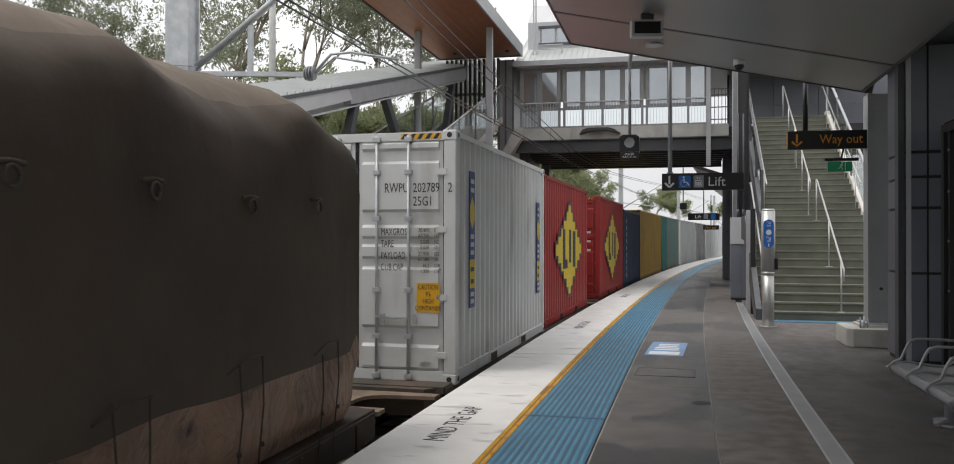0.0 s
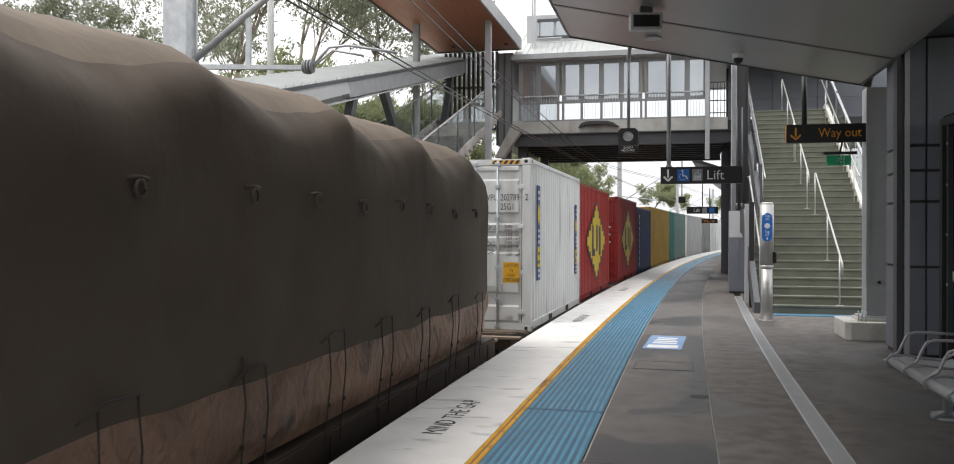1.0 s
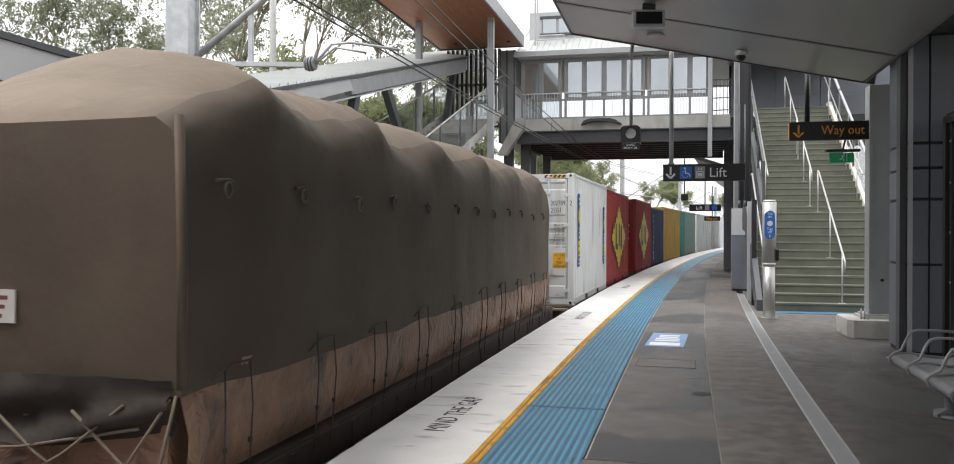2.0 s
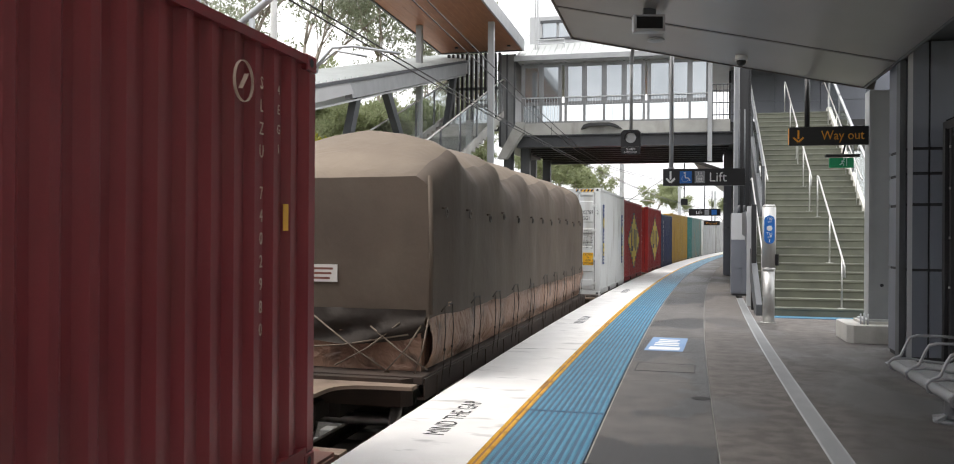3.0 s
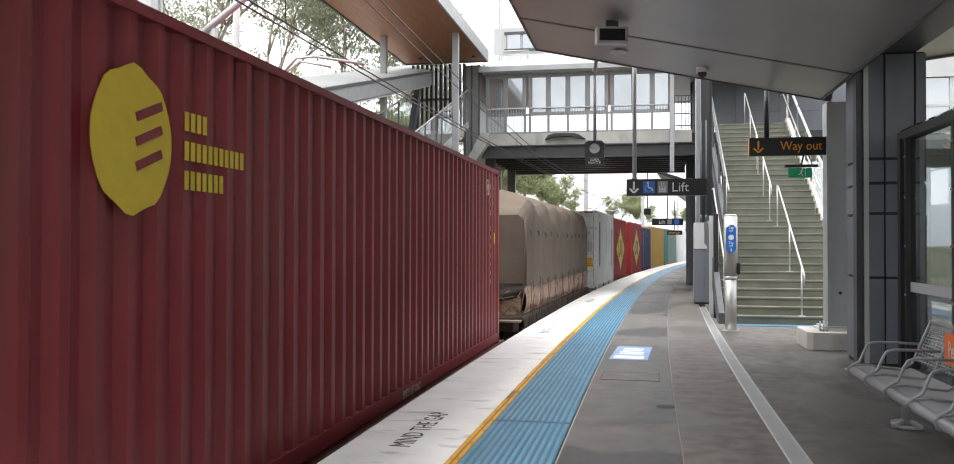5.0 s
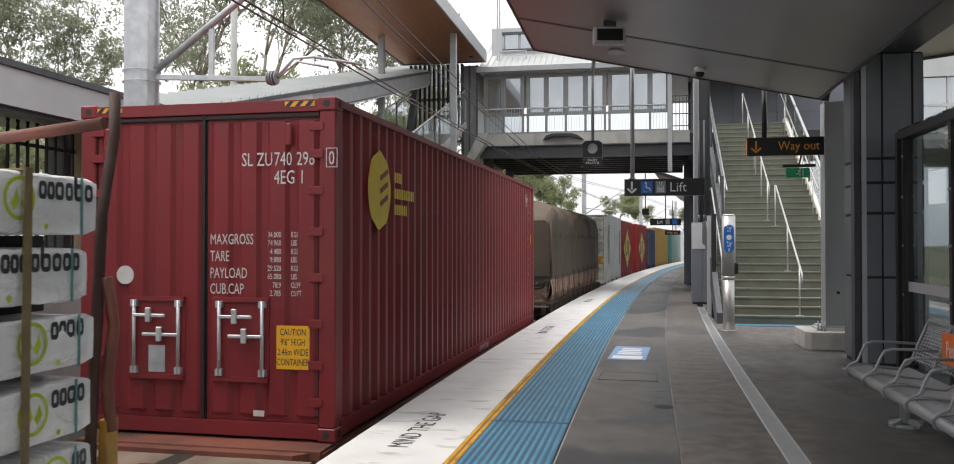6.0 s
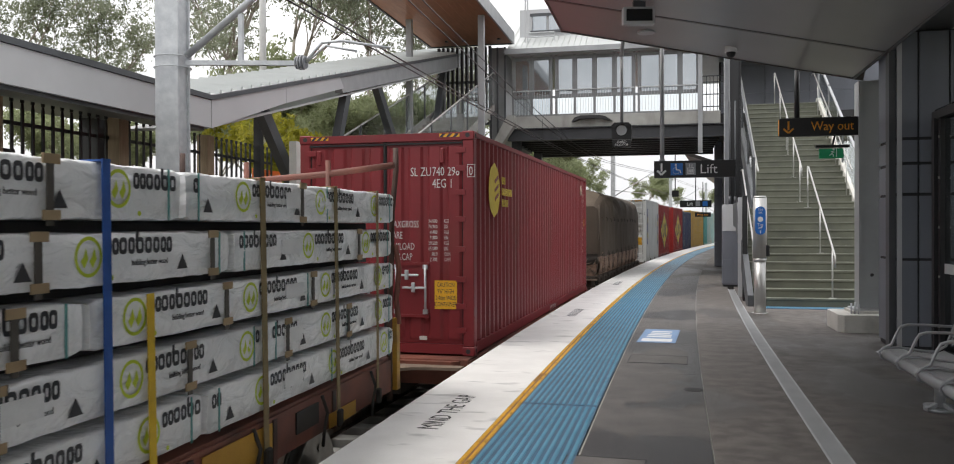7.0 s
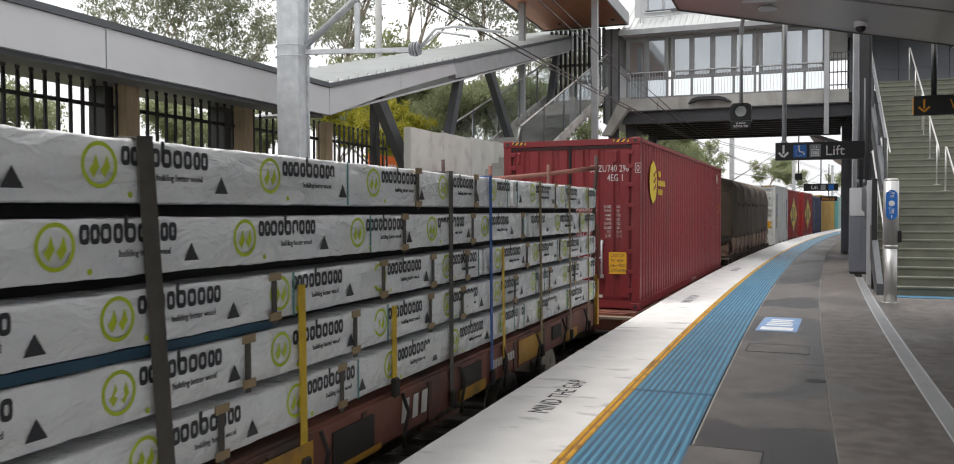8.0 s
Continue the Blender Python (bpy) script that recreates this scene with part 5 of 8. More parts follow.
def white_container():
    L, H = 6.058, HIGH
    c = container("shipping_container", "pale grey container with locking bars and a yellow caution label", WHITE_CAN, L)
    can_doors(c, WHITE_CAN, L, True, "level")
    yr = -L / 2
    hazard_strip(c, 0.55, 1.04, yr, H - 0.1, H - 0.035)
    for s, x, z, size, sq in (("RWPU", 0.35, 2.26, 0.16, 0.66), ("202789", 0.70, 2.26, 0.16, 0.68), ("2", 1.12, 2.26, 0.16, 0.7), ("25G1", 0.70, 2.10, 0.16, 0.68), ("MAXGROSS", 0.31, 1.75, 0.12, 0.56), ("TARE", 0.31, 1.61, 0.12, 0.56), ("PAYLOAD", 0.31, 1.47, 0.12, 0.56), ("CUB.CAP", 0.31, 1.33, 0.12, 0.56)):
        lettering("painted_text", s, size, CHARCOAL, c, facing(x, yr - 0.009, z, "-y"), sq)
    for i, (a, b) in enumerate((("30.480", "KGS"), ("67.200", "LBS"), ("2.550", "KGS"), ("5.620", "LBS"), ("27.930", "KGS"), ("61.580", "LBS"), ("38.2", "CUM"), ("1.350", "CUFT"))):
        z = 1.79 - (i // 2) * 0.14 - (i % 2) * 0.066
        lettering("painted_text", a, 0.065, CHARCOAL, c, facing(0.90, yr - 0.009, z, "-y"), 0.75, "RIGHT")
        lettering("painted_text", b, 0.065, CHARCOAL, c, facing(0.96, yr - 0.009, z, "-y"), 0.5)
    lab = box_part("caution_label", (0.75, yr - 0.012, 0.84), (1.03, yr - 0.007, 1.19), CAN_YELLOW, c, "yellow caution label")
    for i, s in enumerate(("CAUTION", "9'6", "HIGH", "CONTAINER")):
        lettering("label_text", s, 0.085, CAN_NAVY, lab, facing(0.89, yr - 0.0135, 1.11 - i * 0.083, "-y"), 0.64, "CENTER")
    box_part("maker_plate", (0.80, yr - 0.006, 0.20), (0.92, yr - 0.001, 0.26), OFFWHITE, c)
    # upright blue and yellow livery bands
    for y0, z0, z1 in ((-L / 2 + 0.62, 0.85, 2.55), (L / 2 - 0.75, 0.75, 2.35)):
        k = (z1 - z0) / 1.7
        band = box_part("livery_band", (1.2085, y0, z0), (1.2205, y0 + 0.26, z1), LIVERY_BLUE, c, "upright blue livery band")
        box_part("livery_block", (1.2207, y0, z0 + 0.24 * k), (1.2217, y0 + 0.26, z0 + 0.60 * k), BRIGHT_YELLOW, band)
        bm = bmesh.new()
        prism(bm, [(y0 + 0.02, z0 + 1.10 * k), (y0 + 0.13, z0 + 0.98 * k), (y0 + 0.24, z0 + 1.10 * k), (y0 + 0.24, z0 + 1.26 * k), (y0 + 0.13, z0 + 1.38 * k), (y0 + 0.02, z0 + 1.26 * k)], 1.2207, 1.2217, "x")
        part("livery_block", bm, BRIGHT_YELLOW, band)
        for i, (a, mt) in enumerate(((0.05, OFFWHITE), (0.14, OFFWHITE), (0.30, CAN_NAVY), (0.45, CAN_NAVY), (0.66, OFFWHITE), (0.76, OFFWHITE), (0.86, OFFWHITE), (1.44, OFFWHITE), (1.55, OFFWHITE))):
            box_part("livery_letter", (1.2219, y0 + 0.05, z0 + a * k), (1.2229, y0 + 0.21, z0 + (a + 0.055) * k), mt, band)
    regauge(c, 1.07, 1.012, 1.04, L)
    return c


def red_container(second):
    L, H = 5.9, HIGH
    c = container("shipping_container", "bright red container with a large yellow stepped diamond", RED_CAN, L)
    can_doors(c, RED_CAN, L, True, "level")
    yr = -L / 2
    hazard_strip(c, -1.0, 1.0, yr, H - 0.1, H - 0.04)
    # stepped diamond in navy with a smaller yellow one on it
    steps = [(1.0, 0.16), (0.84, 0.42), (0.64, 0.80), (0.46, 1.14), (0.28, 1.50), (0.12, 1.80)]
    zc, yc = 1.5, (0.05 if not second else -0.1)
    for mt, grow, x in ((CAN_NAVY, 0.12, 1.2215), (BRIGHT_YELLOW, 0.0, 1.2245)):
        quarter = []
        for k, (z, y) in enumerate(steps):
            quarter.append((y + grow, z + grow * 0.6))
            quarter.append((y + grow, (steps[k + 1][0] if k + 1 < len(steps) else 0.0) + grow * 0.6))
        quarter = quarter[:-1]
        ring = quarter + [(a, -b) for a, b in quarter[::-1]] + [(-a, -b) for a, b in quarter] + [(-a, b) for a, b in quarter[::-1]]
        bm = bmesh.new()
        prism(bm, [(yc + a, zc + b) for a, b in ring], x - 0.002, x, "x")
        part("livery_diamond", bm, mt, c)
    for y0, y1, z0, z1 in ((-0.95, -0.62, -0.42, 0.45), (-0.62, -0.32, -0.42, -0.22), (-0.1, 0.2, -0.3, 0.45), (0.45, 0.85, -0.42, 0.42)):
        box_part("livery_letter", (1.225, yc + y0, zc + z0), (1.2265, yc + y1, zc + z1), CAN_NAVY, c)
    for i in range(5):
        box_part("painted_line", (0.1, yr - 0.002, 1.9 - i * 0.13), (0.95, yr - 0.0005, 1.96 - i * 0.13), OFFWHITE, c)
    lettering("painted_text", "635217", 0.16, OFFWHITE, c, facing(0.30, yr - 0.002, 2.35, "-y"), 0.8)
    box_part("green_label", (0.3, yr - 0.004, 0.5), (0.8, yr - 0.001, 0.68), plain("green_label", (0.1, 0.4, 0.2)), c)
    return c


def tarp_load():
    """A long load under a tarpaulin: upright sides, hipped top pulled over hoops, wrapped timber below."""
    ob = thing("tarpaulin_load", "long load under a dusty olive tarpaulin, hooped on top", "covered load")
    L = 12.5
    h = 1.235
    ny, y0 = 220, -L / 2
    hoops = [0.0, 1.05, 3.1, 5.2, 7.3, 9.4, 11.5, L]
    rnd = random.Random(3)

    def sag_at(y):
        """0 at a hoop, 1 half way to the next one, with a cusp at each hoop."""
        for a, b in zip(hoops, hoops[1:]):
            if a <= y <= b:
                u = (y - a) / (b - a)
                deep = 0.75 + 0.5 * abs(noise.noise(Vector((a * 3.7, 1.0, 5.0))))
                return (1 - abs(2 * u - 1) ** 1.7) * deep * (1.0 if b - a > 1.6 else 0.15) + 0.16 * noise.noise(Vector((y * 2.6, 2.0, 9.0)))
        return 0.0

    def section(y):
        sag = sag_at(y)
        end = min(1.0, min(y, L - y) / 1.05)
        low = 2.22 if y < L / 2 else 2.43  # the rear end is drawn down further than the fore end
        ridge = low + 0.03 + (2.90 - low) * end ** 0.8 - 0.02 * sag
        shoulder = low - 0.02 + (2.62 - low) * end ** 0.8 - 0.18 * sag
        w = h - 0.05 * (1 - end)
        pts = []
        for z in (0.66, 0.9, 1.2, 1.5, 1.8, 2.0):
            k = 0.010 * math.sin(2.1 * y + 3 * z) + 0.020 * noise.noise(Vector((y * 1.7, z * 0.9, 7.0)))
            pts.append((w + k * (1 if 0.7 < z < 2.1 else 0.3), z + (0.045 if z < 0.7 else 0.0) * noise.noise(Vector((y * 1.3, 0.0, 3.0)))))
        f = 0.02 * noise.noise(Vector((y * 3.5, 4.0, 1.0)))
        pts.append((w - 0.005 - 0.03 * sag + f, shoulder - 0.22))
        pts.append((w - 0.02 - 0.09 * sag, shoulder - 0.10 - f))
        pts.append((w - 0.07 - 0.12 * sag, shoulder - 0.01))
        pts.append((w - 0.17 - 0.10 * sag, shoulder + 0.06 + f))
        rise = ridge - shoulder - 0.06
        pts.append((w * 0.70, shoulder + 0.06 + rise * 0.42 - 0.05 * sag))
        pts.append((w * 0.38, shoulder + 0.06 + rise * 0.80 - 0.02 * sag - f))
        pts.append((0.0, ridge))
        return pts + [(-a, b) for a, b in pts[-2::-1]]
    verts, faces, mats = [], [], []
    cols = None
    for i in range(ny + 1):
        y = L * i / ny
        s = section(y)
        cols = len(s)
        verts += [(a, y0 + y, z - 0.06) for a, z in s]
    for i in range(ny):
        for j in range(cols - 1):
            a = i * cols + j
            faces.append((a, a + 1, a + cols + 1, a + cols))
            # upward faces get the lighter colour, so sky light is painted in
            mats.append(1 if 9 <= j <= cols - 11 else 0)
    rear, fore = verts[:cols], verts[ny * cols:]
    for loop in (rear[::-1], fore):
        faces.append(tuple(range(len(verts), len(verts) + cols)))
        verts += loop
        mats.append(0)
    t = raw("tarpaulin", verts, faces, TARP, ob, "olive tarpaulin, its top coloured lighter for sky light and dust")
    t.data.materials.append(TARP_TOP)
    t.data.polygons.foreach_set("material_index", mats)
    t.data.polygons.foreach_set("use_smooth", [True] * len(mats))
    # rear flap seam, rings along the sides
    bm = bmesh.new()
    tube(bm, [(h - 0.03, y0 - 0.02, 0.65), (h - 0.02, y0 - 0.03, 1.4), (h - 0.05, y0 - 0.02, 2.2)], 0.03, 6)
    part("corner_fold", bm, TARP, ob)
    for i in range(12):
        y = -L / 2 + 0.42 + i * 1.0 + rnd.uniform(-0.12, 0.12)
        zr = 1.79 + rnd.uniform(-0.03, 0.03)
        bm = bmesh.new()
        tube(bm, [(h + 0.035, y + 0.040 * math.cos(a * math.pi / 6), zr + 0.046 * math.sin(a * math.pi / 6)) for a in range(13)], 0.010, 6)
        part("tie_ring", bm, STRAP_GREY, ob)
        bm = bmesh.new()
        tube(bm, [(h + 0.012, y - 0.09, zr + 0.052), (h + 0.028, y, zr + 0.062), (h + 0.012, y + 0.09, zr + 0.058)], 0.014, 5)
        part("tie_tab", bm, TARP, ob)
    # the wrapped load below the tarpaulin
    verts, faces = [], []
    nz = 8
    for i in range(ny + 1):
        y = L * i / ny
        for j in range(nz + 1):
            z = 0.02 + 0.72 * j / nz
            k = 0.03 * math.sin(4.2 * y + 1.5 * math.sin(6 * z)) + 0.025 * noise.noise(Vector((y * 3.1, z * 4.0, 0.4))) - 0.10 * max(0, 1 - j / 2.5) ** 2
            verts.append((h - 0.06 + k, y0 + 0.03 + y * (L - 0.06) / L, z))
    for i in range(ny):
        for j in range(nz):
            a = i * (nz + 1) + j
            faces.append((a, a + nz + 1, a + nz + 2, a + 1))
    w = raw("wrapped_side", verts, faces, WRAP, ob, "crumpled brown plastic wrapping")
    w.data.polygons.foreach_set("use_smooth", [True] * len(faces))
    box_part("wrapped_core", (-h + 0.05, y0 + 0.04, 0.0), (h - 0.16, L / 2 - 0.04, 0.7), WRAP, ob)
    # upright ropes over the wrap, paired, with knots
    y = -L / 2 + 0.35
    i = 0
    while y < L / 2 - 0.2:
        z1 = 0.66 + 0.14 * rnd.random()
        bm = bmesh.new()
        tube(bm, [(h + 0.02, y, z1), (h + 0.035, y + 0.02 * rnd.uniform(-1, 1), z1 * 0.6), (h + 0.0, y + 0.03 * rnd.uniform(-1, 1), 0.02), (h - 0.02, y, -0.18)], 0.006, 5)
        if i % 2:
            tube(bm, [(h + 0.025, y - 0.45, z1 - 0.06), (h + 0.03, y - 0.25, z1 + 0.005), (h + 0.03, y, z1)], 0.008, 5)
        quad_box(bm, (h + 0.01, y - 0.012, 0.2), (h + 0.03, y + 0.012, 0.23))
        part("rope", bm, ROPE, ob)
        y += 0.30 if i % 2 == 0 else 0.85 + 0.20 * rnd.random()
        i += 1
    # loose flap and lashings on the rear end
    verts, faces = [], []
    for i in range(25):
        for j in range(7):
            x = -1.15 + 2.3 * i / 24
            z = 0.70 - 0.26 * j / 6 - 0.14 * math.sin(2.7 * i / 24) * j / 6
            verts.append((x, y0 - 0.02 - 0.02 - 0.10 * math.sin(j * 1.3 + i * 0.45) * j / 6 - 0.06 * noise.noise(Vector((i * 0.5, j * 0.7, 2))), z))
    for i in range(24):
        for j in range(6):
            a = i * 7 + j
            faces.append((a, a + 1, a + 8, a + 7))
    f = raw("loose_flap", verts, faces, DARK_CLOTH, ob, "loose dark grey cloth flap")
    f.data.polygons.foreach_set("use_smooth", [True] * len(faces))
    for p, q in (((-1.1, 0.6), (-0.3, 0.0)), ((-0.3, 0.62), (-1.0, 0.02)), ((-0.2, 0.6), (0.75, 0.0)), ((0.85, 0.55), (0.1, 0.05)), ((1.15, 0.6), (0.7, 0.0)), ((0.5, 0.5), (1.2, 0.05)), ((-0.55, 0.6), (-0.55, 0.0)), ((1.19, 0.62), (1.05, 0.0)), ((0.95, 0.42), (-0.6, 0.22))):
        bm = bmesh.new()
        m = ((p[0] + q[0]) / 2 + 0.03, y0 - 0.13, (p[1] + q[1]) / 2 - 0.03)
        tube(bm, [(p[0], y0 - 0.05, p[1]), m, (q[0], y0 - 0.12, q[1])], 0.010, 6)
        part("lashing", bm, LASHING, ob, "tan lashing rope")
    bm = bmesh.new()
    quad_box(bm, (-0.30, y0 - 0.018, 0.99), (0.07, y0 - 0.004, 1.19))
    p = part("load_label", bm, OFFWHITE, ob, "small worn paper label with reddish print")
    for i in range(3):
        box_part("label_line", (-0.26, y0 - 0.0195, 1.02 + i * 0.055), (-0.02 + 0.02 * i, y0 - 0.0185, 1.045 + i * 0.055), WAGON_RUST, p)
    return ob


def timber_wagon():
    L = 16.0
    w = wagon("rust-red flat wagon with yellow panels and webbing straps", L, WAGON_RUST, 0.34, sill=0.34)
    h = 1.22
    for a, b, z0, z1 in ((4.4, 5.3, 0.03, 0.28), (2.75, 3.4, -0.01, 0.09), (-0.9, 0.42, -0.01, 0.27), (0.55, 1.3, -0.01, 0.03), (6.3, 6.9, 0.0, 0.12)):
        box_part("yellow_panel", (h + 0.013, a, z0), (h + 0.017, b, z1), WAGON_YELLOW, w, "worn yellow painted panel")
    for a, b, z0, z1 in ((2.82, 3.3, 0.10, 0.27), (0.66, 1.2, 0.035, 0.25), (-2.2, -1.6, 0.04, 0.25), (5.7, 6.1, 0.10, 0.26)):
        box_part("sill_opening", (h + 0.002, a, z0), (h + 0.0155, b, z1), BLACK_STEEL, w, "dark opening in the sill")
    for y, k in ((1.62, 0.14), (1.81, 0.11), (1.96, 0.13)):
        bm = bmesh.new()
        prism(bm, [(y, 0.08), (y + k * 0.8, 0.08), (y + k, 0.25), (y + k * 0.2, 0.25)], h + 0.013, h + 0.016, "x")
        part("company_mark", bm, OFFWHITE, w)
    for i in range(9):
        box_part("number_mark", (h + 0.013, 3.6 + i * 0.075, 0.13), (h + 0.016, 3.65 + i * 0.075, 0.21), OFFWHITE, w)
    for i in range(14):
        y = -7.4 + i * 1.13
        bm = bmesh.new()
        tube(bm, [(h + 0.015, y, 0.30), (h + 0.05, y + 0.03, 0.16), (h + 0.045, y - 0.03, 0.02), (h + 0.02, y + 0.01, -0.10)], 0.014, 6)
        part("strap_hook", bm, BLACK_STEEL, w)
    # end frame of bent rusty tube
    fr = part("end_frame_rail", _end_rail(L, h), WAGON_RUST, w, "rusty tubular end rail")
    for x in (-h + 0.03, h - 0.02):
        bm = bmesh.new()
        tube(bm, [(x, L / 2 - 0.07, -0.1), (x, L / 2 - 0.07, 0.63), (x + 0.015, L / 2 - 0.05, 1.2), (x + 0.01, L / 2 + 0.0, 1.78), (x + 0.03, L / 2 + 0.07, 2.2), (x + 0.02, L / 2 + 0.09, 2.42)], 0.029, 8)
        part("end_post", bm, DARK_RUST, w, "bent rusty end post")
    bm = bmesh.new()
    tube(bm, [(h + 0.03, L / 2 - 0.02, 1.45), (h + 0.06, L / 2 + 0.0, 1.2), (h + 0.04, L / 2 - 0.03, 0.9), (h + 0.06, L / 2 - 0.01, 0.66)], 0.03, 6)
    part("hanging_chain", bm, WAGON_RUST, w, "rusty chain hanging on the end post")
    box_part("yellow_bracket", (h + 0.0, L / 2 - 0.04, 0.0), (h + 0.05, L / 2 + 0.06, 0.72), WAGON_YELLOW, w, edge=0.01)
    return w


def _end_rail(L, h):
    bm = bmesh.new()
    tube(bm, [(-h, L / 2 - 0.04, 2.02), (-0.4, L / 2 - 0.06, 2.10), (0.5, L / 2 - 0.04, 2.16), (h + 0.03, L / 2 - 0.05, 2.24)], 0.032, 8)
    for x in (-0.35, 0.55):
        rod(bm, (x, L / 2 - 0.05, 0.33), (x, L / 2 - 0.05, 2.3), 0.028, 8)
    return bm


def pack_print(pk, y, z0, hgt, end):
    """Lime ring, word bars and a small triangle mark printed on the wrap, as far as they fit between its ends."""
    x = 1.2115
    zc = z0 + hgt * 0.56
    if -end + 0.11 < y < end - 0.11:
        bm = bmesh.new()
        n = 26
        for k in range(n):
            a, b = 2 * math.pi * k / n, 2 * math.pi * (k + 1) / n
            q = []
            for ang, r in ((a, 0.098), (b, 0.098), (b, 0.080), (a, 0.080)):
                q.append(bm.verts.new((x, y + r * math.cos(ang), zc + r * math.sin(ang))))
            bm.faces.new(q)
        for d in (-0.032, 0.028):
            bm.faces.new([bm.verts.new((x, y + d + a, zc + b)) for a, b in ((-0.025, -0.02), (0.0, -0.055), (0.03, -0.01), (0.012, 0.045), (-0.005, 0.0))])
        part("ring_mark", bm, LIME, pk, "lime green ring mark")
    yy = y + 0.118
    # plain rounded shapes in place of the maker's word
    for w, high in (0.054, 0.084), (0.052, 0.084), (0.062, 0.086), (0.055, 0.086), (0.066, 0.086), (0.062, 0.086), (0.058, 0.086), (0.052, 0.086), (0.054, 0.086):
        if -end + 0.02 < yy < end - w - 0.02:
            bm = bmesh.new()
            loops = []
            for inset in (0.0, 0.0225):
                loop = []
                for k in range(16):
                    c, s = math.cos(k * math.pi / 8), math.sin(k * math.pi / 8)
                    loop.append(bm.verts.new((x, yy + w / 2 + (w / 2 - inset * 0.8) * math.copysign(abs(c) ** 0.6, c), zc + 0.004 + high / 2 + (high / 2 - inset) * math.copysign(abs(s) ** 0.6, s))))
                loops.append(loop)
            for k in range(16):
                bm.faces.new((loops[0][k], loops[0][(k + 1) % 16], loops[1][(k + 1) % 16], loops[1][k]))
            part("word_shape", bm, CHARCOAL, pk)
            if w == 0.066:
                box_part("word_stem", (x - 0.001, yy - 0.002, zc + 0.03), (x, yy + 0.020, zc + 0.124), CHARCOAL, pk)
        yy += w + (0.002 if w < 0.0545 else 0.010)
    if -end < y < end - 0.75:
        lettering("slogan", "building better wood", 0.044, CHARCOAL, pk, facing(x, y + 0.33, zc - 0.055, "+x"), 0.85)
    if abs(y - 0.42) < end - 0.07:
        bm = bmesh.new()
        bm.faces.new([bm.verts.new((x, y - 0.42 + a, z0 + 0.05 + b)) for a, b in ((-0.052, 0.0), (0.052, 0.0), (0.0, 0.085))])
        part("triangle_mark", bm, CHARCOAL, pk)
    if abs(y + 0.17) < end - 0.05:
        bm = bmesh.new()
        rod(bm, (x - 0.001, y + 0.17, z0 + 0.035), (x, y + 0.17, z0 + 0.035), 0.014, 8)
        part("dot_mark", bm, LIME, pk)


